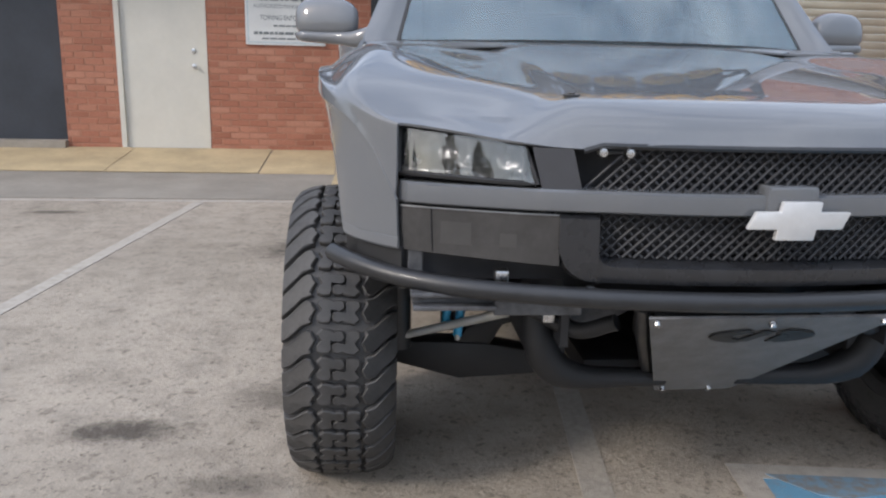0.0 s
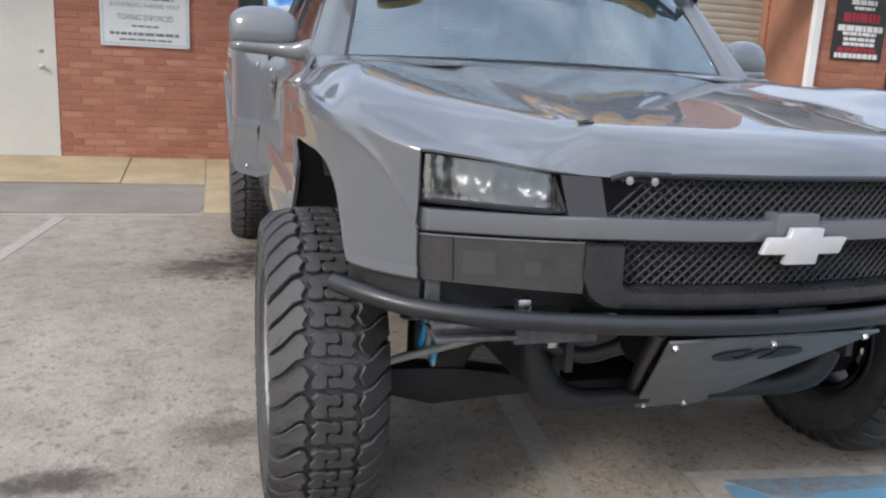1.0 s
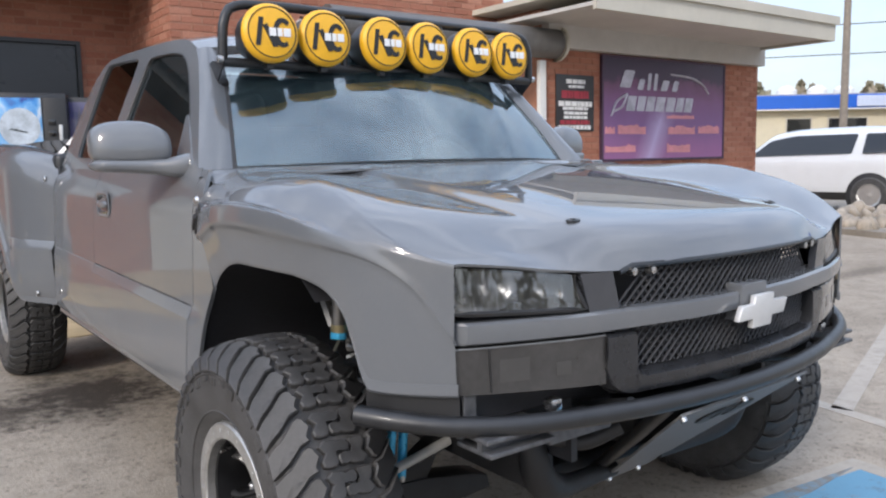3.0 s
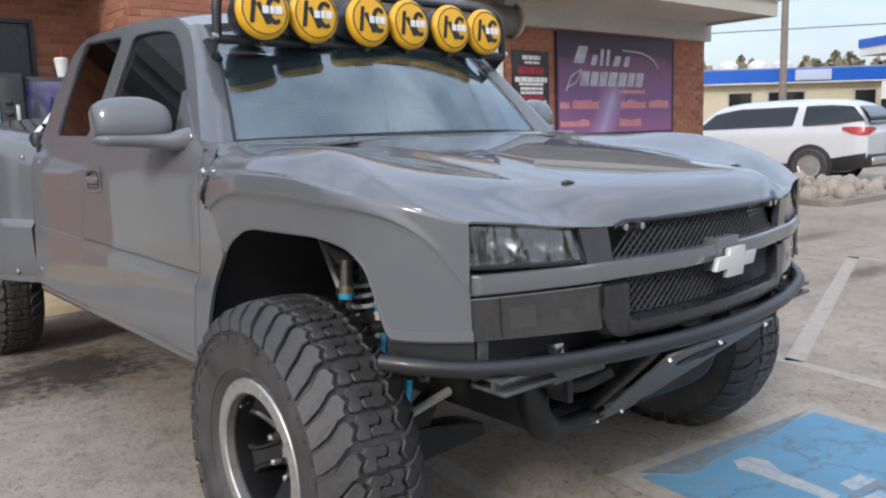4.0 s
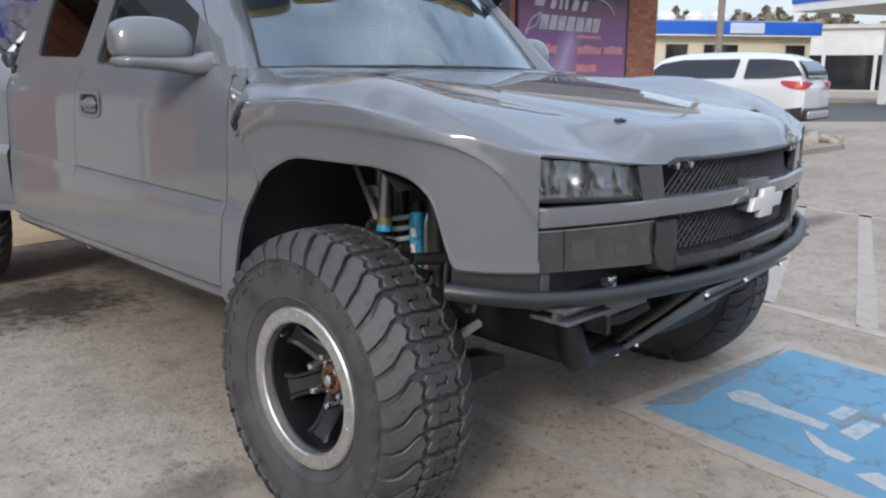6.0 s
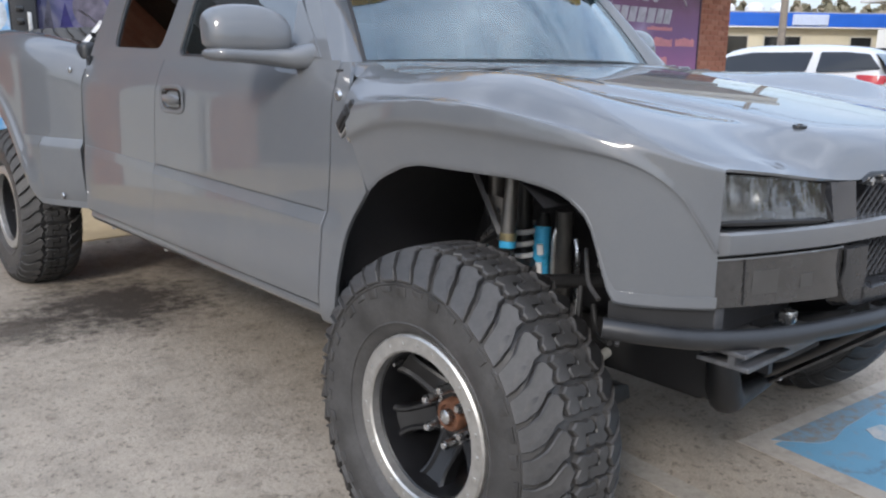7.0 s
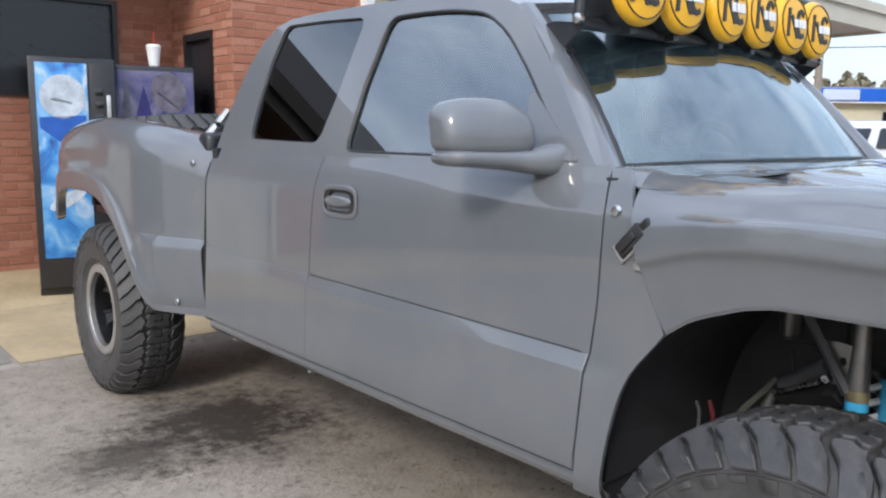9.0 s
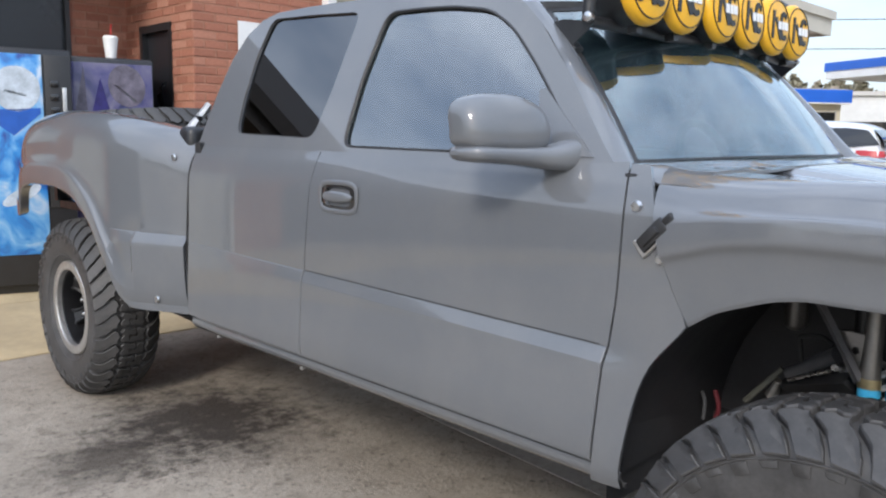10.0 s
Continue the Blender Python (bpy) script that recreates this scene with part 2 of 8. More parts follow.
def lathe(profile, n=48, axis="x"):
    """Turns (along, radius) pairs round an axis through the origin."""
    pts = []
    for k in range(n):
        a = 2 * math.pi * k / n
        c, s = math.cos(a), math.sin(a)
        pts.append([(u, r * c, r * s) if axis == "x" else ((r * c, u, r * s) if axis == "y" else (r * c, r * s, u)) for u, r in profile])
    pts = np.swapaxes(np.array(pts), 0, 1)
    bm = grid_bm(pts, wrap=True)
    bmesh.ops.remove_doubles(bm, verts=bm.verts, dist=1e-6)
    bmesh.ops.recalc_face_normals(bm, faces=bm.faces)
    return bm


def prism(loop, depth, m=None, bevel=0.0):
    """A flat outline in x, y (counter-clockwise) pushed down by depth in z."""
    bm = bmesh.new()
    top = [bm.verts.new((x, y, 0)) for x, y in loop]
    f = bm.faces.new(top)
    r = bmesh.ops.extrude_face_region(bm, geom=[f])
    bmesh.ops.translate(bm, verts=[v for v in r["geom"] if isinstance(v, bmesh.types.BMVert)], vec=(0, 0, -depth))
    bmesh.ops.recalc_face_normals(bm, faces=bm.faces)
    if bevel:
        bmesh.ops.bevel(bm, geom=bm.edges[:], offset=bevel, segments=2, affect="EDGES", profile=0.5)
    return moved(bm, m) if m is not None else bm


def rounded(loop, r, steps=5):
    """A closed outline with its corners rounded by r."""
    out, n = [], len(loop)
    for i in range(n):
        a, b, c = (Vector(loop[k % n]) for k in (i - 1, i, i + 1))
        u, v = (a - b), (c - b)
        q = min(r, u.length * 0.45, v.length * 0.45)
        p0, p1 = b + u.normalized() * q, b + v.normalized() * q
        for k in range(steps + 1):
            t = k / steps
            out.append(tuple((1 - t) ** 2 * p0 + 2 * t * (1 - t) * b + t * t * p1))
    return out


def solid(ob, thick, offset=-1.0, even=False):
    m = ob.modifiers.new("thickness", "SOLIDIFY")
    m.thickness, m.offset, m.use_even_offset = thick, offset, even
    return ob


def flat(name, mat, parent, loop, z, label=""):
    """A thin painted patch on the ground, 3 mm thick."""
    return part(name, prism(loop, 0.003, Matrix.Translation((0, 0, z))), mat, parent, label, smooth=False)


# ---- the pickup truck: nose towards -y, front axle at y = 0 ----
truck = thing("pickup_truck", "lifted grey off-road pickup truck with roof light bar", "pickup truck")


# shape lines of the body, by the distance y from the front axle
def nose_y(x):
    return pch((0, 0.2, 0.4, 0.51, 0.65, 0.79, 0.815), (-0.650, -0.642, -0.614, -0.596, -0.556, -0.503, -0.490), abs(x))


def half_width(y):
    return pch((-0.53, -0.47, -0.40, -0.30, -0.15, 0.0, 0.2, 0.4, 0.52, 0.62), (0.796, 0.862, 0.920, 0.975, 1.010, 1.022, 1.026, 1.002, 0.984, 0.972), y)


def hood_z(y):
    return pch((-0.65, -0.52, -0.3, 0.0, 0.3, 0.62), (1.095, 1.117, 1.150, 1.192, 1.228, 1.262), y)


def crown_z(y):
    return pch((-0.53, -0.45, -0.4, -0.3, -0.15, 0.0, 0.12, 0.3, 0.45, 0.62), (1.052, 1.080, 1.104, 1.151, 1.199, 1.225, 1.230, 1.226, 1.230, 1.250), y)


def crease_z(y):
    return pch((-0.52, -0.49, -0.45, -0.395, -0.33, -0.22, -0.06, 0.16, 0.30, 0.38, 0.44, 0.52), (0.86, 0.930, 1.005, 1.052, 1.078, 1.098, 1.115, 1.120, 1.108, 1.092, 1.072, 1.05), y)


def front_arch_z(y):
    return pch((-0.60, -0.362, -0.345, -0.32, -0.27, -0.20, -0.08, 0.16, 0.32, 0.43, 0.50, 0.545), (0.775, 0.775, 0.80, 0.895, 0.968, 0.996, 1.008, 1.008, 0.966, 0.900, 0.79, 0.62), y)


def flank_x(z):
    """Half width of cab and doors at height z."""
    return pch((0.49, 0.53, 0.60, 0.80, 1.0, 1.12, 1.20, 1.25, 1.27), (0.955, 0.974, 0.980, 0.972, 0.968, 0.962, 0.938, 0.914, 0.908), z)


def seam_y(z):
    return pch((0.88, 0.925, 0.988, 1.05, 1.13, 1.19, 1.25), (0.405, 0.422, 0.456, 0.484, 0.508, 0.529, 0.556), z)


def cowl_y(x):
    return 0.525 + 0.09 * (abs(x) / 0.8) ** 2


def clip_net():
    rows = []
    front = [0.0, 0.03, 0.075, 0.13, 0.20]
    back = np.linspace(0, 1, 13)
    for r in range(len(front) + len(back) - 1):
        row = []
        for c in range(15):
            # y of this point
            if r < len(front):
                v = front[r]
            if c <= 6:
                x_nom = (0, 0.24, 0.425, 0.48, 0.59, 0.70, 0.78)[c]
                y0, y1 = nose_y(x_nom), min(cowl_y(x_nom), 0.566)
            else:
                x_nom = 0.79
                y0, y1 = -0.508, 0.5
                for _ in range(4):
                    top, low = crown_z(y1) - 0.002, front_arch_z(y1)
                    zk = min(crease_z(y1), top - 0.05)
                    y1 = seam_y((top - 0.022, top - 0.062, top - (top - zk) * 0.62, zk, zk - 0.026, low + (zk - low) * 0.4, low, low + 0.02)[c - 7])
            if r < len(front):
                y = y0 + front[r] * (1.0 if c <= 6 else 0.75)
            else:
                a = y0 + front[-1] * (1.0 if c <= 6 else 0.75)
                y = a + back[r - len(front) + 1] * (y1 - a)
            w, zc, zr, zk, za = half_width(y), hood_z(y), crown_z(y), crease_z(y), front_arch_z(y)
            s = min(1.0, max(0.0, (y + 0.46) / 0.36))
            s = s * s * (3 - 2 * s)
            if c <= 6:
                zv = min(zc - 0.012, zr - 0.006) - 0.023 * max(0.0, min(1.0, (y + 0.25) / 0.4)) * max(0.0, min(1.0, (0.40 - y) / 0.25))
                xc = w - 0.02 - 0.14 * s
                xs = (0, 0.24, 0.425, 0.475, 0.59, 0.58 + (xc - 0.58) * 0.55, xc)
                zs = (zc, zc - 0.002, zc - 0.008, zc - 0.022, zv, (zv + zr) / 2 + 0.006, zr)
                x, z = xs[c], zs[c]
                if r < 3:  # the nose rolls down to the lamps and the grille
                    e = pch((0, 0.39, 0.43, 0.51, 0.65, 0.79), (1.028, 1.028, 1.014, 1.018, 1.036, 1.054), min(0.79, x))
                    z = e + (z - e) * (0.0, 0.62, 0.95)[r]
            else:
                top = zr - 0.002
                zk = min(zk, top - 0.05)
                k = c - 6
                xs = (0, w - 0.075 * s - 0.008, w - 0.028 * s - 0.004, w - 0.004, w, w - 0.004 - 0.008 * s, w - 0.006 - 0.016 * s, w - 0.010 - 0.020 * s, w - 0.012 - 0.030 * s)
                zs = (0, top - 0.018 * s - 0.004, top - 0.05 * s - 0.012, top - (top - zk) * 0.62, zk, zk - 0.022 * s - 0.004, za + (zk - za) * 0.4, za, za + 0.028)
                x, z = xs[k], zs[k]
            row.append((-x, y, z))
        rows.append(row)
    return rows


pts = refine(clip_net(), 84, 72)
# the fan of points at the nose corner is kept in order by the net; mirror about x = 0
left = pts.copy()
left[..., 0] *= -1
whole = np.concatenate([pts[:, ::-1], left[:, 1:]], 1)
bm = grid_bm(whole)
bmesh.ops.recalc_face_normals(bm, faces=bm.faces)
for _ in range(10):
    bmesh.ops.smooth_vert(bm, verts=[v for v in bm.verts if not v.is_boundary and abs(v.co.x) < 0.82 and v.co.z > 1.06 and v.co.y > nose_y(min(0.8, abs(v.co.x))) + 0.05], factor=0.5, use_axis_x=True, use_axis_y=True, use_axis_z=True)
clip = part("front_clip", bm, PAINT, truck, "one-piece grey fibreglass bonnet and front wings", sharp=33)
solid(clip, 0.006)


def zpanel(name, mat, parent, z0, z1, yf, yr, xf, label="", nz=30, ny=10, mirror=True, thick=0.012):
    """A body-side panel between two edges yf(z) and yr(z); one for each side of the truck."""
    for side in (1, -1) if mirror else (1,):
        p = []
        for z in np.linspace(z0, z1, nz):
            a, b = yf(z), yr(z)
            p.append([(-xf(a + (b - a) * t, z) * side, a + (b - a) * t, z) for t in np.linspace(0, 1, ny)])
        bm = grid_bm(np.array(p))
        bmesh.ops.recalc_face_normals(bm, faces=bm.faces)
        if sum(f.normal.x * f.calc_area() for f in bm.faces) * side > 0:
            bmesh.ops.reverse_faces(bm, faces=bm.faces)
        ob = part(name, bm, mat, parent, label)
        solid(ob, thick)
        yield ob


def side_x(y, z):
    return flank_x(z)


def cowl_front(z):
    if z > 0.905:
        return seam_y(z) + 0.004
    return pch((0.49, 0.52, 0.606, 0.737, 0.80, 0.884, 0.905), (0.560, 0.562, 0.552, 0.528, 0.505, 0.44, 0.423), z)


def door_front(z):
    return pch((0.49, 0.55, 0.81, 0.98, 1.11, 1.25), (0.645, 0.633, 0.613, 0.596, 0.594, 0.610), z)


def door_rear(z):
    return 1.824 - 0.024 * min(1.0, max(0.0, (z - 0.85) / 0.30))


def cowl_x(y, z):
    t = min(1.0, max(0.0, (y - 0.42) / 0.2))
    low = min(1.0, max(0.0, (0.828 - z) / 0.04)) * min(1.0, max(0.0, (y - 0.50) / 0.11))
    return flank_x(z) + 0.006 * (1 - t) + 0.0165 * low


body = list(zpanel("cowl_panel", PAINT, truck, 0.50, 1.245, cowl_front, lambda z: door_front(z) - 0.003, cowl_x))
doors = list(zpanel("front_door", PAINT, truck, 0.545, 1.25, lambda z: door_front(z) + 0.003, lambda z: door_rear(z) - 0.002, side_x, "grey front door with moulding and flush handle", 44))
rears = list(zpanel("rear_door", PAINT, truck, 0.545, 1.25, lambda z: door_rear(z) + 0.002, lambda z: 2.640 - 0.10 * max(0.0, (0.60 - z) / 0.06) * 0.3, side_x, "", 44))


def rocker_x(y, z):
    return pch((0.485, 0.50, 0.525, 0.538), (0.930, 0.955, 0.972, 0.968), z)


rockers = list(zpanel("rocker_panel", PAINT, truck, 0.485, 0.5385, lambda z: 0.57, lambda z: 2.63, rocker_x, "", 8, 4))

# the doors step out below a crease
for side in (-1, 1):
    for y0, y1, pr0, pr1, host in ((0.632, 1.821, 0.019, 0.015, doors), (1.827, 2.636, 0.012, 0.007, rears)):
        rows = []
        for j, t in enumerate([0.0, 0.0, 0.003, *np.linspace(0.02, 0.98, 22), 0.997, 1.0, 1.0]):
            ym = y0 + (y1 - y0) * t
            zt = 0.826 + 0.0145 * (ym - 0.62)
            pr = pr0 + (pr1 - pr0) * t
            k = 0.0 if j in (0, 27) else (0.85 if t in (0.0, 1.0) else 1.0)
            zz = (zt + 0.003, zt, zt - 0.002, zt - 0.034, zt - 0.042, 0.72, 0.65, 0.59, 0.556, 0.548)
            oo = (-0.002, 0.002, 0.003, pr * 0.96, pr, pr, pr, pr, pr * 0.8, 0.0)
            rows.append([(side * (flank_x(z) + o * k), (door_front(z) + 0.0035) * (1 - t) + y1 * t if host is doors else ym, z) for z, o in zip(zz, oo)])
        bm = grid_bm(np.array(rows))
        bmesh.ops.recalc_face_normals(bm, faces=bm.faces)
        part("lower_panel", bm, PAINT, host[0 if side < 0 else 1], sharp=12)
        # thin black tube draws the shade line along the crease
        line = [(side * (flank_x(0.83) + 0.0005), y, 0.8305 + 0.0145 * (y - 0.62)) for y in np.linspace(y0 + 0.004, y1 - 0.004, 12)]
        if host is doors:
            part("crease_line", tube(line, 0.0014, 6), BLACK_PLASTIC, host[0 if side < 0 else 1])

# greenhouse sides: one plate with two openings each, leaning inwards
LEAN_IN = 0.395


def green_x(z):
    return 0.9095 - LEAN_IN * (z - 1.262)


SIDE_OUT = [(0.655, 1.246), (0.70, 1.292), (0.86, 1.470), (1.00, 1.610), (1.08, 1.672), (1.20, 1.716), (1.40, 1.744), (1.80, 1.762), (2.15, 1.770), (2.36, 1.768), (2.46, 1.745), (2.54, 1.690), (2.595, 1.60), (2.625, 1.48), (2.640, 1.36), (2.645, 1.246)]
DOOR_WIN = rounded([(0.758, 1.256), (0.87, 1.386), (0.972, 1.491), (1.09, 1.598), (1.20, 1.662), (1.36, 1.688), (1.52, 1.697), (1.672, 1.700), (1.702, 1.48), (1.695, 1.262)], 0.05)
QUARTER_WIN = rounded([(1.872, 1.286), (1.846, 1.449), (1.822, 1.718), (2.10, 1.735), (2.385, 1.745), (2.416, 1.60), (2.408, 1.42), (2.378, 1.298)], 0.045)


def plate(loops, side, flip):
    """A flat sheet with holes, from outlines in y, z, laid on the leaning side."""
    from mathutils.geometry import tessellate_polygon
    bm = bmesh.new()
    flat_pts = [Vector((y, z, 0)) for lp in loops for y, z in lp]
    vs = [bm.verts.new((side * green_x(p.y), p.x, p.y)) for p in flat_pts]
    for t in tessellate_polygon([[Vector((y, z, 0)) for y, z in lp] for lp in loops]):
        try:
            bm.faces.new([vs[i] for i in t])
        except ValueError:
            pass
    bmesh.ops.recalc_face_normals(bm, faces=bm.faces)
    want = side
    if sum(f.normal.x * f.calc_area() for f in bm.faces) * want < 0:
        bmesh.ops.reverse_faces(bm, faces=bm.faces)
    return bm


def ring_bm(loop, side, r, off=0.0):
    c = Vector(loop[0]) * 0
    return tube([(side * (green_x(z) + off), y, z) for y, z in list(loop) + [loop[0]]], r, 6, False)


cab_shell = []
for side in (-1, 1):
    ob = part("cab_side", plate([SIDE_OUT, DOOR_WIN, QUARTER_WIN], side, False), PAINT, truck, smooth=False)
    solid(ob, 0.035)
    cab_shell.append(ob)
    for loop, mat, nm, lb in ((DOOR_WIN, TINT, "door_window", "lightly tinted door glass"), (QUARTER_WIN, DARK_TINT, "quarter_window", "dark tinted rear quarter glass")):
        bm = plate([loop], side, False)
        moved(bm, Matrix.Translation((-side * 0.012, 0, 0)))
        g = part(nm, bm, mat, ob, lb, smooth=False)
        solid(g, 0.004)
        g.visible_shadow = False
        part("window_seal", ring_bm(loop, side, 0.0055 if loop is DOOR_WIN else 0.003, -0.004), BLACK_PLASTIC, ob)

# roof
rows = []
for t in np.linspace(0, 1, 22):
    row = []
    for s in np.linspace(-1, 1, 33):
        a = abs(s)
        yf = 1.075 - 0.09 * (1 - a ** 2.2)
        yb = 2.49 - 0.0 * a
        y = yf + (yb - yf) * t
        edge = pch((1.0, 1.08, 1.2, 1.4, 1.8, 2.15, 2.36, 2.46, 2.50), (1.655, 1.672, 1.716, 1.744, 1.762, 1.770, 1.768, 1.745, 1.722), y)
        crown = edge + 0.050
        z = edge + (crown - edge) * (1 - a ** 3.2)
        x = s * green_x(edge) * (1.0 - 0.004 * a)
        row.append((x, y, z))
    rows.append(row)
bm = grid_bm(np.array(rows))
bmesh.ops.recalc_face_normals(bm, faces=bm.faces)
roof = part("roof", bm, PAINT, truck)
solid(roof, 0.03)

# rear wall of the cab with its window
bm = grid_bm(np.array([[(s * green_x(z) * 0.995, pch((1.246, 1.36, 1.48, 1.60, 1.69, 1.745), (2.645, 2.640, 2.625, 2.595, 2.54, 2.46), z), z) for s in np.linspace(-1, 1, 12)] for z in np.linspace(1.246, 1.74, 14)]))
bmesh.ops.recalc_face_normals(bm, faces=bm.faces)
back = part("cab_back", bm, PAINT, truck)
solid(back, 0.02)
bm = join(box(-0.93, 0.93, 2.60, 2.645, 0.50, 1.26))
part("cab_bulkhead", bm, BLACK_METAL, truck)


# windscreen
def screen(s, t, out=0.0):
    a = abs(s)
    base = Vector((s * 0.815, cowl_y(0.8 * s) + 0.020 + 0.045 * a, 1.258 - 0.012 * a * a))
    top = Vector((s * 0.688, 0.985 + 0.085 * a ** 2.2, 1.706 - 0.045 * a ** 2.2))
    p = base.lerp(top, t)
    bow = 0.014 * math.sin(math.pi * t)
    return (p.x, p.y - bow - out, p.z + bow * 0.6 + out * 0.6)


bm = grid_bm(np.array([[screen(s, t) for s in np.linspace(-0.965, 0.965, 25)] for t in np.linspace(0.0, 0.985, 13)]))
bmesh.ops.recalc_face_normals(bm, faces=bm.faces)
ws = part("windscreen", bm, GLASS, truck, "raked laminated windscreen")
solid(ws, 0.005)
ws.visible_shadow = False
# black band round the glass
band = []
for s0, s1, t0, t1 in ((-0.985, -0.962, 0.0, 1.0), (0.962, 0.985, 0.0, 1.0), (-0.962, 0.962, 0.0, 0.010), (-0.962, 0.962, 0.965, 1.0)):
    band.append(grid_bm(np.array([[screen(s, t, 0.0015) for s in np.linspace(s0, s1, 21)] for t in np.linspace(t0, t1, 9)])))
bm = join(*band)
bmesh.ops.recalc_face_normals(bm, faces=bm.faces)
part("black_band", bm, BLACK_PLASTIC, ws)
# A-pillars
for side in (-1, 1):
    rows = []
    for t in np.linspace(-0.02, 1.02, 16):
        a = Vector(screen(side * 0.975, t))
        z = a.z
        yy = pch((1.246, 1.292, 1.470, 1.610, 1.668), (0.655, 0.70, 0.86, 1.00, 1.08), z)
        b = Vector((side * green_x(z), yy, z))
        mid = (a + b) / 2 + Vector((side * 0.010, -0.012, 0.008))
        rows.append([tuple(p) for p in (a + Vector((0, 0.01, -0.01)), a, a.lerp(mid, 0.5) + Vector((side * 0.004, -0.004, 0.003)), mid, mid.lerp(b, 0.6) + Vector((side * 0.003, 0, 0)), b, b + Vector((-side * 0.01, 0.02, -0.005)))])
    bm = grid_bm(np.array(rows))
    bmesh.ops.recalc_face_normals(bm, faces=bm.faces)
    ob = part("a_pillar", bm, PAINT, truck)
# painted cowl between the bonnet, the glass and the door tops
def cowl_top(x, y):
    a = abs(x)
    front = pch((0, 0.425, 0.59, 0.70, 0.82, 0.90, 0.93), (1.246, 1.238, 1.232, 1.234, 1.236, 1.212, 1.198), a)
    back = pch((0, 0.80, 0.88, 0.93), (1.256, 1.247, 1.2445, 1.226), a)
    t = min(1.0, max(0.0, (y - 0.53) / 0.06))
    return front + (back - front) * t * t * (3 - 2 * t)


bm = grid_bm(np.array([[(x, y, cowl_top(x, y)) for x in np.linspace(-0.917, 0.917, 57)] for y in (0.44, 0.48, 0.51, 0.53, 0.545, 0.56, 0.575, 0.59, 0.61, 0.65, 0.70)]))
bmesh.ops.recalc_face_normals(bm, faces=bm.faces)
if sum(f.normal.z for f in bm.faces) < 0:
    bmesh.ops.reverse_faces(bm, faces=bm.faces)
solid(part("cowl_top", bm, PAINT, truck), 0.006)


# fibreglass bedsides
def bed_top(y):
    return pch((2.665, 2.8, 3.0, 3.3, 3.65, 4.0, 4.3, 4.5), (1.262, 1.305, 1.345, 1.378, 1.392, 1.375, 1.325, 1.24), y)


def bed_w(y):
    return pch((2.665, 2.75, 2.9, 3.1, 3.6, 4.1, 4.5), (0.962, 1.005, 1.080, 1.130, 1.150, 1.130, 1.05), y)


def rear_arch_z(y):
    return pch((2.6, 2.93, 3.0, 3.09, 3.26, 3.45, 3.65, 3.95, 4.20, 4.30, 4.36, 4.5), (0.545, 0.55, 0.60, 0.72, 0.915, 1.01, 1.035, 1.03, 0.985, 0.925, 0.850, 0.815), y)


def bed_section(y):
    """The bedside's section at y, from the inner rail over the top and down to the arch: (across, height)."""
    w, zt, za = bed_w(y), bed_top(y), rear_arch_z(y)
    flare = max(0.0, min(1.0, (y - 2.86) / 0.14))
    lip = 0.017 * flare
    h = zt - za
    ctrl = [(w - 0.26, zt - 0.03), (w - 0.20, zt), (w - 0.13, zt + 0.004), (w - 0.065, zt - 0.022), (w - 0.025, zt - 0.075), (w - 0.010, zt - 0.14),
            (w - 0.006 - lip * 0.1, za + min(0.16, h * 0.42) if flare > 0.3 else za + h * 0.5), (w + lip * 0.15, za + (0.115 if flare > 0.3 else h * 0.4)), (w + lip * 0.85, za + (0.09 if flare > 0.3 else h * 0.3)), (w + lip * 0.9, za + 0.03), (w + lip * 0.5, za), (w - 0.035, za + 0.006)]
    c = np.array(ctrl)
    k = np.linspace(0, len(c) - 1, 46)
    return pch(range(len(c)), c[:, 0], k), pch(range(len(c)), c[:, 1], k)


def skin_x(y, z):
    xs, zs = bed_section(y)
    return float(np.interp(z, zs[12:44][::-1], xs[12:44][::-1]))


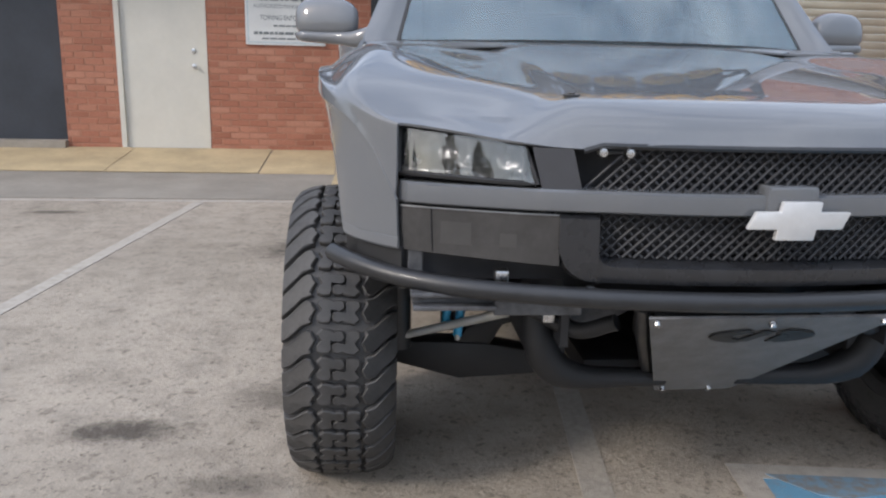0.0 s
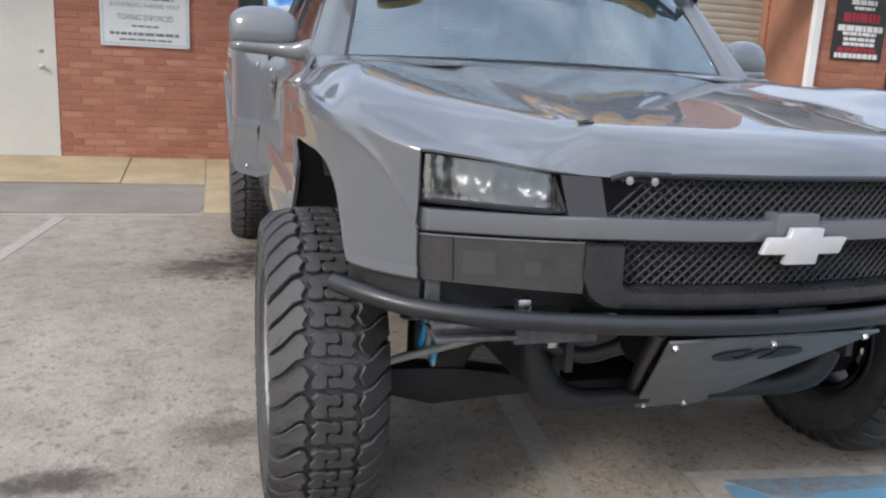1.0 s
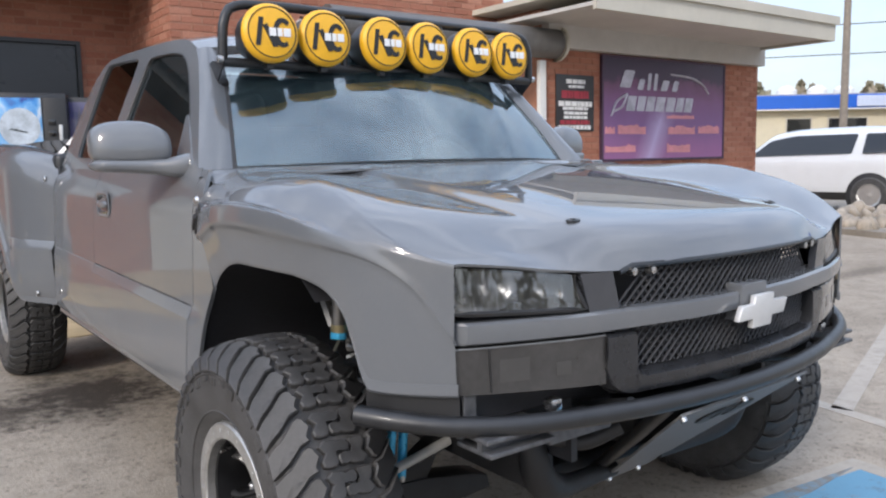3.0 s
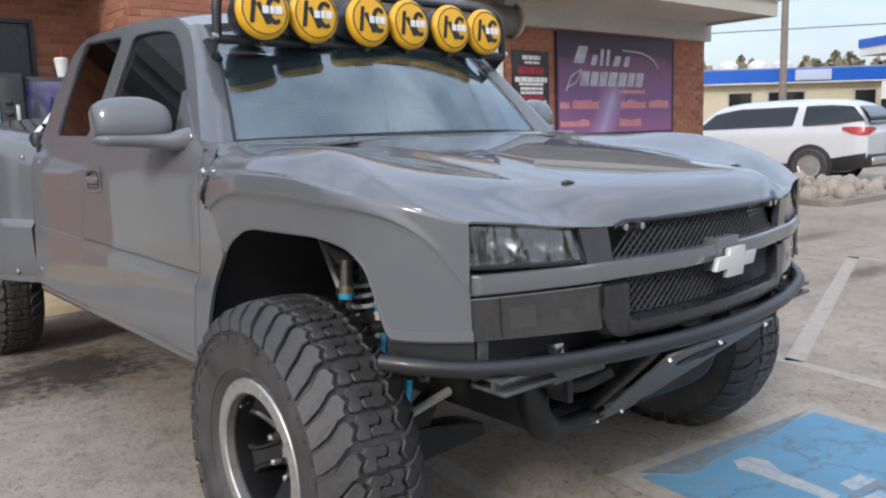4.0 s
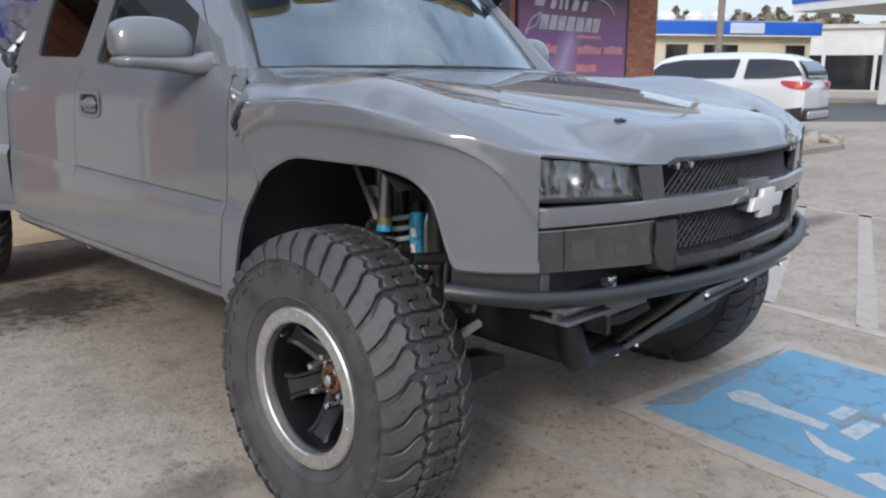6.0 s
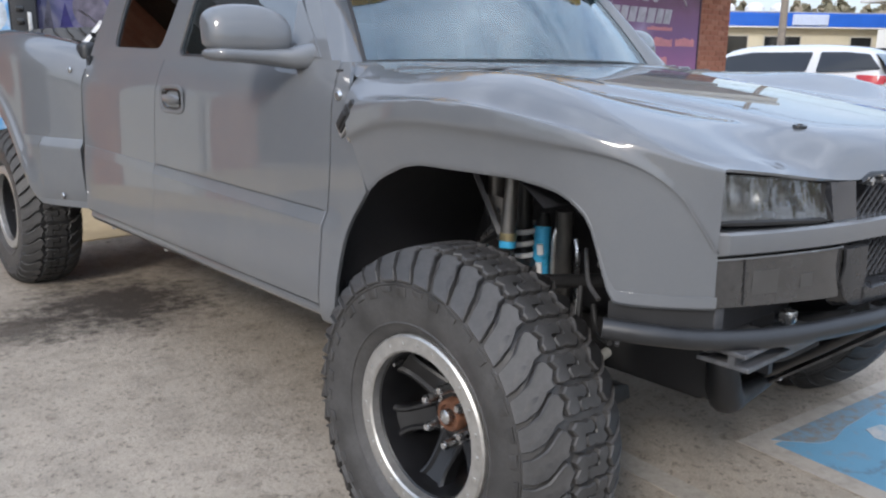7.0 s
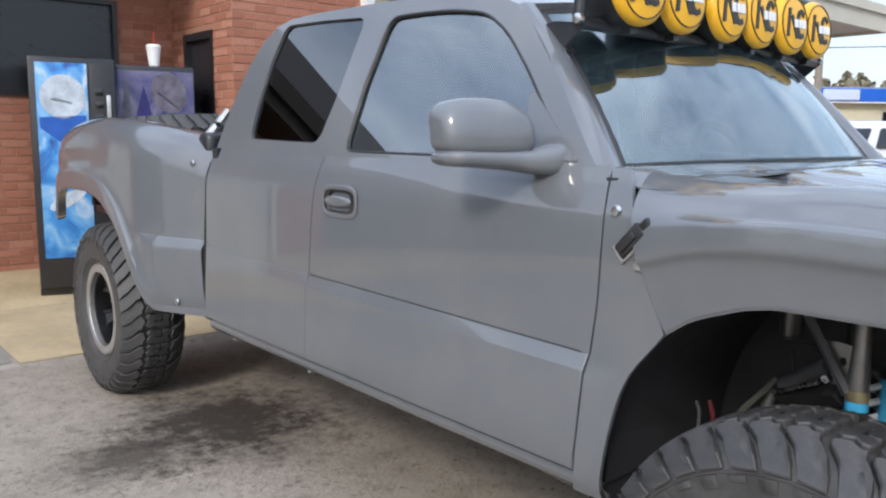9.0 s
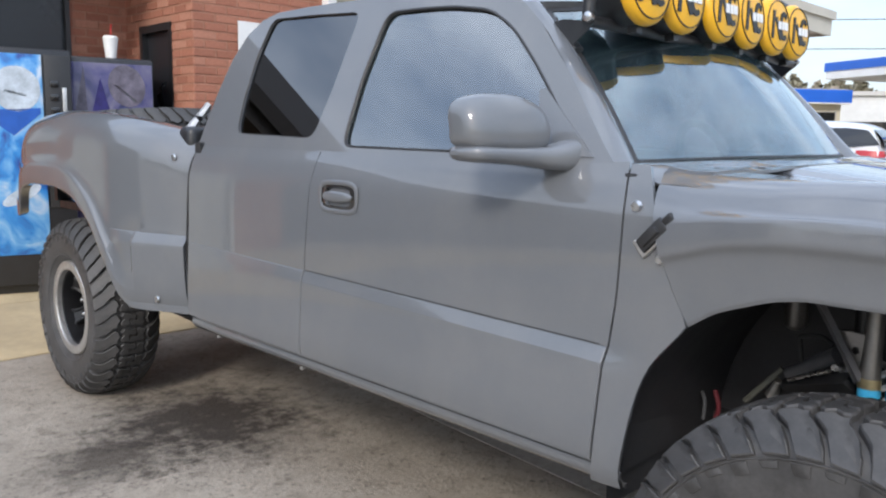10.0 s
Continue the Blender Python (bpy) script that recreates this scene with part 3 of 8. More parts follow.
for side in (-1, 1):
    rows = []
    for y in np.r_[np.linspace(2.665, 3.0, 12), np.linspace(3.03, 3.3, 12), np.linspace(3.35, 4.2, 18), np.linspace(4.24, 4.5, 10)]:
        xs, zs = bed_section(y)
        rows.append([(side * a, y, b) for a, b in zip(xs, zs)])
    bm = grid_bm(np.array(rows))
    bmesh.ops.recalc_face_normals(bm, faces=bm.faces)
    if sum(f.normal.x * f.calc_area() for f in bm.faces) * side < 0:
        bmesh.ops.reverse_faces(bm, faces=bm.faces)
    bs = part("bedside", bm, PAINT, truck, "flared grey fibreglass bedside", sharp=55)
    solid(bs, 0.005)
    # swage along the lower front of the bedside, dying out in the flare
    rows = []
    for y in np.linspace(2.668, 3.07, 22):
        zt, low = 0.872 + 0.02 * (y - 2.67), max(0.572, rear_arch_z(y) + 0.022)
        f = min(1.0, (3.07 - y) / 0.11)
        f = f * f * (3 - 2 * f)
        row = []
        for o, z in ((-0.0030, zt + 0.006), (0.0012, zt + 0.001), (0.0185 * f, zt - 0.034), (0.0200 * f, zt - 0.041), (0.0195 * f, zt - 0.055), (0.0185 * f, zt * 0.72 + low * 0.28), (0.016 * f, zt * 0.45 + low * 0.55), (0.011 * f, zt * 0.2 + low * 0.8), (0.0015, low + 0.012), (-0.003, low)):
            row.append((side * (skin_x(y, z) + o + (0.0012 if o >= 0 else 0)), y, z))
        rows.append(row)
    bm = grid_bm(np.array(rows))
    bmesh.ops.recalc_face_normals(bm, faces=bm.faces)
    if sum(f.normal.x * f.calc_area() for f in bm.faces) * side < 0:
        bmesh.ops.reverse_faces(bm, faces=bm.faces)
    part("lower_panel", bm, PAINT, bs, sharp=17)
    # a black bead stands in for the shade in the gap between cab and bed
    part("bed_gap", tube([(side * (skin_x(2.666, z) + 0.0035), 2.660 + 0.012 * math.sin(z * 9.0), z) for z in np.linspace(1.20, 0.555, 18)], 0.0050, 8), BLACK_PLASTIC, bs, "black bead for the shade in the gap behind the cab")
    for y, z in ((2.735, 1.195), (2.80, 0.60)):
        b = lathe([(0.0, 0.0), (0.006, 0.008), (0.006, 0.014), (0, 0.016)], 10)
        part("bolt", moved(b, Matrix.Translation((side * (skin_x(y, z) + (0.0 if z > 1 else 0.008)), y, z)) @ Matrix.Diagonal((side, 1, 1, 1))), STEEL, bs)
part("bed_floor", join(box(-0.86, 0.86, 2.70, 4.42, 0.86, 0.90), box(-0.88, 0.88, 4.40, 4.44, 0.9, 1.2)), BLACK_METAL, truck)
part("frame", join(box(-0.46, -0.38, -0.35, 4.5, 0.42, 0.56, 0.01), box(0.38, 0.46, -0.35, 4.5, 0.42, 0.56, 0.01), box(-0.38, 0.38, 1.4, 1.5, 0.42, 0.5), box(-0.38, 0.38, 2.8, 2.9, 0.42, 0.5)), ARM_BLACK, truck)
part("cab_floor", box(-0.93, 0.93, 0.60, 2.62, 0.52, 0.56), LINER, truck)
for side in (-1, 1):
    # dark panel added so that the rear arch reads dark inside
    part("bed_inner", box(side * 0.80, side * 0.82, 2.72, 4.10, 0.72, 1.24), LINER, truck)
    part("bed_tube", join(tube([(side * 0.86, 3.15, 0.98), (side * 0.88, 3.75, 1.10), (side * 0.92, 4.40, 1.02)], 0.018, 10, True, 14), tube([(side * 0.88, 3.75, 1.10), (side * 0.80, 3.80, 0.80)], 0.016, 10)), BLACK_METAL, truck)
part("rear_axle", join(tube([(-0.85, 3.645, 0.45), (0.85, 3.645, 0.45)], 0.05, 14), moved(lathe([(-0.16, 0.0), (-0.12, 0.09), (0, 0.16), (0.12, 0.09), (0.16, 0)], 20), Matrix.Translation((0, 3.645, 0.45)))), BLACK_METAL, truck)
for side in (-1, 1):
    part("trailing_arm", tube([(side * 0.60, 2.30, 0.40), (side * 0.62, 3.0, 0.38), (side * 0.62, 3.60, 0.40)], [0.03, 0.045, 0.04], 10), BLACK_METAL, truck)
    part("rear_shock", tube([(side * 0.66, 3.35, 0.42), (side * 0.60, 3.15, 1.15)], 0.04, 12), BLACK_METAL, truck)

# front wheel wells and firewall
for side in (-1, 1):
    arc = [[(side * x, 0.10 + 0.50 * math.cos(a), 0.50 + 0.56 * math.sin(a)) for x in (0.40, 0.6, 0.8, 0.97)] for a in np.linspace(-0.1, 2.2, 24)]
    bm = grid_bm(np.array(arc))
    part("wheel_well", bm, LINER, truck)
    part("wheel_well", join(box(side * 0.40, side * 0.42, -0.45, 0.62, 0.52, 1.12)), LINER, truck)
part("firewall", box(-0.93, 0.93, 0.585, 0.615, 0.52, 1.225), LINER, truck)
part("engine_bay", box(-0.39, 0.39, -0.35, 0.58, 0.60, 1.06), LINER, truck)


# ---- wheels ----
# section of the tyre from the middle of the tread down the wall: (across, radius)
SECTION = np.array([(0.0, 0.4100), (0.03, 0.4095), (0.06, 0.4075), (0.085, 0.4035), (0.105, 0.3970), (0.120, 0.3870), (0.1315, 0.3710), (0.1385, 0.3480), (0.1410, 0.3150), (0.1385, 0.2850), (0.1300, 0.2520), (0.1180, 0.2340), (0.106, 0.2220)])
SECTION = SECTION * (1.035, 1.012)
RUN = np.r_[0, np.cumsum(np.linalg.norm(np.diff(SECTION, axis=0), axis=1))]
TYRE_R = 0.430


def on_section(s):
    """Point and outward normal of the section at the run s from the middle."""
    w, r = pch(RUN, SECTION[:, 0], s), pch(RUN, SECTION[:, 1], s)
    w2, r2 = pch(RUN, SECTION[:, 0], s + 0.002), pch(RUN, SECTION[:, 1], s + 0.002)
    n = Vector((-(r2 - r), w2 - w)).normalized()
    return w, r, n


def tread_block(bm, loop, side, h, taper=None, inset=0.0030):
    """One rubber lug from an outline in (turn, run from the middle, which may cross it)."""
    c = np.mean(np.array(loop), 0)
    rings = [[], [], []]
    for ang, s in loop:
        k = 1.0 if taper is None else max(0.12, min(1.0, (taper - s) / 0.055))
        for lst, hh, q in zip(rings, (-0.003, h * k * 0.8, h * k), (0.0, 0.3, 1.0)):
            du, ds = (c[0] - ang) * TYRE_R, c[1] - s
            ln = math.hypot(du, ds) or 1.0
            aa, ss = ang + du / ln * inset * q * 1.4 / TYRE_R, s + ds / ln * inset * q * 1.4
            w, r, n = on_section(abs(ss))
            g = 1 if ss >= 0 else -1
            w, r = g * (w + n.x * hh), r + n.y * hh
            lst.append(bm.verts.new((side * w, r * math.sin(aa), r * math.cos(aa))))
    n = len(loop)
    for lo, hi in ((rings[0], rings[1]), (rings[1], rings[2])):
        for i in range(n):
            bm.faces.new((lo[i], lo[(i + 1) % n], hi[(i + 1) % n], hi[i]))
    bm.faces.new(rings[2])


def tyre_bm():
    """The casing, with the thin rib that ends the tread and the rim guard turned into its section."""
    half = []
    for run in np.r_[RUN, [a + b for a in (0.172, 0.268) for b in (-0.0032, -0.0014, 0.0014, 0.0032)]]:
        w, r, n = on_section(run) if run < RUN[-1] - 1e-6 else (SECTION[-1][0], SECTION[-1][1], Vector((0, 0)))
        o = 0.0028 if min(abs(run - 0.172), abs(run - 0.268)) < 0.002 else 0.0
        half.append((run, w + n.x * o, r + n.y * o))
    half = [(w, r) for _, w, r in sorted(half, reverse=True)]
    return lathe(half + [(-w, r) for w, r in half[-2::-1]], 96)


def finish_lugs(bm):
    bmesh.ops.recalc_face_normals(bm, faces=bm.faces)
    return bm


PITCHES = 37
STEP = 2 * math.pi / PITCHES
LUG_RUN = STEP * TYRE_R


def lug_kinds():
    """The lugs of one pitch: two hooked twins that reach over the middle, and a swept shoulder lug on each side."""
    hook = [(0.001, 0.020), (0.010, 0.016), (0.024, 0.018), (0.034, 0.012), (0.033, 0.002), (0.030, -0.006), (0.035, -0.014), (0.045, -0.016), (0.056, -0.012), (0.060, -0.003), (0.057, 0.008), (0.062, 0.018), (0.064, 0.036), (0.052, 0.048), (0.034, 0.039), (0.018, 0.049), (0.005, 0.047), (0.0, 0.036)]
    near = [(0.006, 0.065), (0.001, 0.075), (0.006, 0.087), (0.020, 0.102), (0.038, 0.120), (0.055, 0.144), (0.064, 0.167)]
    far = [(u + LUG_RUN - (0.0072 if v < 0.11 else 0.0072 + (v - 0.11) * 0.16), v) for u, v in near[::-1]]
    far[-1] = (far[-1][0] - 0.010, 0.063)
    wide = LUG_RUN / 0.0711
    outlines = [([((0.062 - u) * wide / TYRE_R, v * 1.15) for u, v in hook], 1, None, 0.0036), ([((u + 0.002) * wide / TYRE_R, -v * 1.15) for u, v in hook], 1, None, 0.0036)]
    for s in (-1, 1):
        b0 = 0.0 if s > 0 else STEP * 0.90
        outlines.append(([(b0 + s * u / TYRE_R, v) for u, v in near + far + [(LUG_RUN * 0.72, 0.067), (LUG_RUN * 0.54, 0.062), (LUG_RUN * 0.37, 0.055), (LUG_RUN * 0.20, 0.062)]], s, 0.196, 0.0040))
    kinds = []
    for loop, s, taper, inset in outlines:
        bm = bmesh.new()
        tread_block(bm, loop, s, 0.0152, taper, inset)
        kinds.append(finish_lugs(bm))
    return kinds


def low_bars():
    """Low bars on the walls below the rib."""
    bm = bmesh.new()
    for k in range(PITCHES):
        for s in (-1, 1):
            w0 = k * STEP + (0.0 if s > 0 else STEP * 0.90) + s * 0.050 / TYRE_R
            tread_block(bm, [(w0, 0.177), (w0 + s * 0.044 / TYRE_R, 0.177), (w0 + s * 0.044 / TYRE_R, 0.190 + 0.010 * (k % 2)), (w0 + s * 0.006 / TYRE_R, 0.190 + 0.010 * (k % 2))], s, 0.0030, None, 0.0015)
    return finish_lugs(bm)


def add_tread(owner):
    """Every lug as a piece of its own; alike lugs share one mesh."""
    for bm in lug_kinds():
        first = part("tread_lug", bm, RUBBER, owner, sharp=30)
        for k in range(1, PITCHES):
            lug = new("tread_lug", first.data)
            lug.parent = owner
            lug.matrix_basis = Matrix.Rotation(-k * STEP + 0.006 * math.sin(k * 2.1), 4, "X")
            tagged(lug)
    tagged(part("wall_relief", low_bars(), RUBBER, owner), kind="stuff")


def make_wheel(m):
    """Outer face towards -x."""
    rim = lathe([(0.120, 0.222), (0.112, 0.205), (0.02, 0.19), (-0.05, 0.188), (-0.09, 0.19), (-0.110, 0.205), (-0.114, 0.200), (-0.096, 0.180), (-0.050, 0.176), (0.02, 0.18), (0.105, 0.195)], 56)
    w = part("wheel", rim, WHEEL_BLACK, truck, "black alloy wheel with silver bead-lock ring and mud tyre")
    w.matrix_basis = m
    part("tyre", tyre_bm(), RUBBER, w, "black mud-terrain tyre with hooked lugs", sharp=30)
    add_tread(w)
    ring = lathe([(-0.106, 0.229), (-0.122, 0.227), (-0.1265, 0.222), (-0.1265, 0.189), (-0.122, 0.184), (-0.100, 0.184)], 72)
    r = part("bead_lock_ring", ring, ALU, w, "scuffed bare aluminium ring")
    for k in range(24):
        a = 2 * math.pi * (k + 0.5) / 24
        b = lathe([(-0.1290, 0.0), (-0.1290, 0.0050), (-0.126, 0.0055)], 6)
        part("ring_bolt", moved(b, Matrix.Translation((0, 0.206 * math.cos(a), 0.206 * math.sin(a)))), ALU, r, smooth=False)
    # six broad spokes with raised edges, dished towards the hub
    for k in range(6):
        a = 2 * math.pi * k / 6 + 0.3
        rows = []
        for t in np.linspace(0, 1, 11):
            rad = 0.050 + t * 0.132
            wid = pch((0, 0.35, 0.7, 0.9, 1.0), (0.050, 0.038, 0.034, 0.042, 0.058), t)
            dep = 0.008 - 0.068 * t ** 1.3
            rows.append([(dep + dx, rad, q * wid) for dx, q in ((0.040, -1.0), (0.0, -1.0), (-0.007, -0.86), (-0.007, -0.68), (0.003, -0.50), (0.003, 0.50), (-0.007, 0.68), (-0.007, 0.86), (0.0, 1.0), (0.040, 1.0))])
        bm = grid_bm(np.array(rows))
        bmesh.ops.recalc_face_normals(bm, faces=bm.faces)
        part("spoke", moved(bm, Matrix.Rotation(a, 4, "X")), WHEEL_BLACK, w, sharp=25)
    part("valve_stem", tube([(-0.075, 0.160, 0.070), (-0.105, 0.152, 0.067)], 0.0045, 8), STEEL, w)
    part("brake_caliper", moved(box(0.03, 0.075, -0.055, 0.055, 0.105, 0.155, 0.012), Matrix.Rotation(0.35, 4, "X")), simple("red_caliper", (0.16, 0.018, 0.025), 0.5), w, "dull red brake caliper")
    part("wheel_centre", lathe([(0.035, 0.0), (0.005, 0.0), (0.001, 0.05), (0.003, 0.096), (0.012, 0.106), (0.045, 0.108)], 40), WHEEL_BLACK, w)
    part("brake_disc", lathe([(0.075, 0.05), (0.075, 0.158), (0.095, 0.158), (0.095, 0.05)], 40), BLACK_METAL, w)
    part("hub", lathe([(0.025, 0.044), (-0.020, 0.042), (-0.027, 0.038), (-0.027, 0.029), (-0.019, 0.026), (-0.019, 0.0)], 28), RUST, w, "rusty bare hub")
    part("spindle_nut", lathe([(-0.015, 0.02), (-0.038, 0.018), (-0.042, 0.012), (-0.042, 0.0)], 12), STEEL, w)
    for k in range(6):
        a = 2 * math.pi * k / 6
        b = lathe([(0.010, 0.017), (-0.004, 0.017), (-0.006, 0.0125), (-0.044, 0.0120), (-0.051, 0.008), (-0.052, 0.0)], 12)
        part("lug_nut", moved(b, Matrix.Translation((0, 0.070 * math.cos(a), 0.070 * math.sin(a)))), STEEL, w, "bright steel nut")
    return w


FRONT = (0.955, 0.080, 0.393)
REAR = (0.968, 3.660, 0.428)
wheel = make_wheel(pose(-FRONT[0], FRONT[1], FRONT[2], 22, 0, 0))
K = Matrix.Scale(1.03, 4)
copy_thing(wheel, pose(-REAR[0], REAR[1], REAR[2], 75, 0, 0) @ K)
copy_thing(wheel, pose(FRONT[0] - 0.015, FRONT[1] + 0.045, FRONT[2], 0, 0, 182) @ pose(0, 0, 0, 40, 0, 0))
copy_thing(wheel, pose(REAR[0], REAR[1], REAR[2], 0, 0, 180) @ pose(0, 0, 0, 10, 0, 0) @ K)


# ---- nose: lamps, grilles, bumper ----
def front_face(x, out=0.0):
    return nose_y(x) + 0.004 - out


def sheet_front(outline_top, outline_bot, xs, out=0.0, depth=None, rows=10, xin=None):
    """A sheet that follows the nose between two heights, given by x."""
    p = []
    for t in np.linspace(0, 1, rows):
        p.append([(x, front_face(x, out), outline_top(x) + (outline_bot(x) - outline_top(x)) * t) for x in xs])
    bm = grid_bm(np.array(p))
    bmesh.ops.recalc_face_normals(bm, faces=bm.faces)
    if sum(f.normal.y * f.calc_area() for f in bm.faces) > 0:
        bmesh.ops.reverse_faces(bm, faces=bm.faces)
    return bm


def lamp_sheet(x0, x1, slant, out, rows=12, cols=16, side=1):
    """A sheet over the lamp's face; its inner end leans outwards at the top by slant."""
    p = []
    for t in np.linspace(0, 1, rows):
        xs = np.linspace(x0 + slant * (1 - t), x1, cols)
        p.append([(side * x, front_face(x, out) + 0.012 * (1 - t), hl_top(x) + (hl_bot(x) - hl_top(x)) * t) for x in xs])
    bm = grid_bm(np.array(p))
    bmesh.ops.recalc_face_normals(bm, faces=bm.faces)
    if sum(f.normal.y * f.calc_area() for f in bm.faces) > 0:
        bmesh.ops.reverse_faces(bm, faces=bm.faces)
    return bm


LAMP_BOWL = simple("lamp_bowl", (0.30, 0.305, 0.31), 0.30, 0.85, 0, 0.5, 12, 0.5, 16, 0.014)


def hl_top(x):
    return pch((0.0, 0.50, 0.51, 0.65, 0.79), (1.02, 1.020, 1.020, 1.037, 1.050), abs(x)) - 0.008


def hl_bot(x):
    return pch((0.0, 0.5, 0.79), (0.934, 0.934, 0.943), abs(x))


for side in (-1, 1):
    # lamp: dark bowl, chrome reflectors, clear lens, black seal
    xs = np.linspace(0.520, 0.809, 16) * side
    bowl = lamp_sheet(0.525, 0.809, 0.024, -0.030, 22, 40, side)
    for v in bowl.verts:  # two shallow reflector dishes with a rib between, ridged facets
        ax = abs(v.co.x)
        for cx, cz, rx in ((0.72, 0.998, 0.062), (0.60, 0.980, 0.055)):
            q = math.hypot((ax - cx) / rx, (v.co.z - cz) / 0.042)
            v.co.y += 0.030 * max(0.0, 1 - q * q)
        v.co.y += 0.0035 * math.sin(ax * 150) * (1 if v.co.z > 0.965 else 0.3) - (0.022 if v.co.z < hl_bot(ax) + 0.018 else 0.0)
    lamp = part("headlamp", bowl, LAMP_BOWL, truck, "smoked headlamp with clear lens")
    rim = []
    for x0 in (0.545, 0.809):
        rim.append(grid_bm(np.array([[(side * x0, front_face(x0, o), hl_top(x0) + (hl_bot(x0) - hl_top(x0)) * t) for o in (0.0, -0.085)] for t in (0, 0.5, 1)])))
    for f in (hl_top, hl_bot):
        rim.append(grid_bm(np.array([[(x, front_face(x, o), f(x)) for o in (0.0, -0.085)] for x in xs])))
    part("lamp_wall", join(*rim), BLACK_PLASTIC, lamp)
    lens = part("lens", lamp_sheet(0.525, 0.809, 0.024, 0.004, 8, 16, side), LENS, lamp)
    solid(lens, 0.003)
    lens.visible_shadow = False
    loop = [(side * x, front_face(x, 0.003) + 0.022, hl_top(x) + 0.001) for x in np.linspace(0.546, 0.811, 10)] + [(side * x, front_face(x, 0.003), hl_bot(x) + 0.003) for x in np.linspace(0.811, 0.522, 10)]
    part("seal", tube(loop + [loop[0]], 0.0065, 6, False), BLACK_PLASTIC, lamp)
    # filler between lamp and grille
    p = []
    for t in np.linspace(0, 1, 6):
        p.append([(side * x, front_face(x, 0.004), hl_top(x) + 0.002 + (0.926 - hl_top(x) - 0.002) * t) for x in np.linspace(0.452 - 0.022 * t, 0.536 - 0.024 * t, 6)])
    bm = grid_bm(np.array(p))
    bmesh.ops.recalc_face_normals(bm, faces=bm.faces)
    if sum(f.normal.y * f.calc_area() for f in bm.faces) > 0:
        bmesh.ops.reverse_faces(bm, faces=bm.faces)
    solid(part("grille_end", bm, simple("slate_gloss", (0.045, 0.048, 0.056), 0.12, 0.0, 0.8, 0.1, 5) if side < 0 else bpy.data.materials["slate_gloss"], truck, "dark glossy filler panel"), 0.02)
    # smoked lower lamp
    xs2 = np.linspace(0.470, 0.813, 14) * side
    bm = sheet_front(lambda x: 0.876, lambda x: pch((0.46, 0.6, 0.8), (0.762, 0.768, 0.775), abs(x)), xs2, 0.006)
    low = part("lower_lamp", bm, SMOKED, truck, "smoked dark lower lamp panel")
    solid(low, 0.03)
    edge = [(side * x, front_face(side * x, 0.008), 0.8735) for x in np.linspace(0.476, 0.808, 14)]
    part("lamp_edge", tube(edge, 0.0022, 6), simple("grey_lens_edge", (0.16, 0.165, 0.17), 0.25), low)
    part("lamp_division", tube([(side * 0.742, front_face(side * 0.742, 0.0075), 0.872), (side * 0.738, front_face(side * 0.738, 0.0075), 0.778)], 0.0022, 6), BLACK_PLASTIC, low)
    for bx0, bx1, bz0, bz1 in ((0.560, 0.595, 0.798, 0.828), (0.655, 0.720, 0.796, 0.846)):
        q = [[(side * x, front_face(x, 0.0066), z) for x in np.linspace(bx0, bx1, 4)] for z in (bz0, bz1)]
        bm = grid_bm(np.array(q))
        bmesh.ops.recalc_face_normals(bm, faces=bm.faces)
        solid(part("bulb_reflector", bm, simple("dull_reflector", (0.052, 0.051, 0.050), 0.16, 0.0, 0.6, 0.12, 12) if "dull_reflector" not in bpy.data.materials else bpy.data.materials["dull_reflector"], low), 0.001, 0.0)

# painted cross strip
rows = []
for x in np.linspace(-0.813, 0.813, 81):
    f = front_face(x)
    e = min(1.0, (0.813 - abs(x)) / 0.02)
    rows.append([(x, f + 0.05, 0.930), (x, f - 0.012 * e, 0.929), (x, f - 0.020 * e, 0.924), (x, f - 0.022 * e, 0.905), (x, f - 0.019 * e, 0.886), (x, f - 0.010 * e, 0.881), (x, f + 0.05, 0.880)])
bm = grid_bm(np.array(rows))
bmesh.ops.recalc_face_normals(bm, faces=bm.faces)
part("cross_strip", bm, PAINT, truck, "grey painted bar across the grille", sharp=22)


GRILLE = simple("grille_wire", (0.035, 0.036, 0.04), 0.6, 0, 0, 0.2, 20)


# meshes: real crossing wires
def wire_mesh(x0, x1, ztop, zbot, pitch, back, spread=0.0):
    bm = bmesh.new()
    r = 0.0030
    for sgn in (-1, 1):
        n = int((x1 - x0 + 0.4) / pitch)
        for i in range(-8, n):
            a = x0 - 0.1 + i * pitch
            run = []
            for t in np.linspace(0, 1, 9):
                z = zbot + (ztop - zbot) * t
                x = a + sgn * (z - zbot) * 1.0 + (0.0 if sgn > 0 else (ztop - zbot))
                if x0 - spread * (1 - t) ** 2 <= x <= x1 + spread * (1 - t) ** 2:
                    run.append((x, front_face(x, -back) - 0.0015 * sgn, z))
            if len(run) > 1:
                bm = join(bm, tube(run, r, 6, False))
    return bm


upper = part("upper_grille", wire_mesh(-0.345, 0.345, 1.022, 0.928, 0.024, 0.020, 0.085), GRILLE, truck, "black diamond wire grille")
for side in (-1, 1):
    part("grille_hinge", tube([(side * 0.392, -0.598, 1.008), (side * 0.335, -0.606, 1.010)], 0.006, 8), BLACK_METAL, upper)
    for x in (0.392, 0.338):
        part("hinge_bolt", moved(lathe([(-0.012, 0.0), (-0.010, 0.009), (0.01, 0.010)], 10, "y"), Matrix.Translation((side * x, front_face(x, -0.002), 1.008))), STEEL, upper, "bright bolt head")
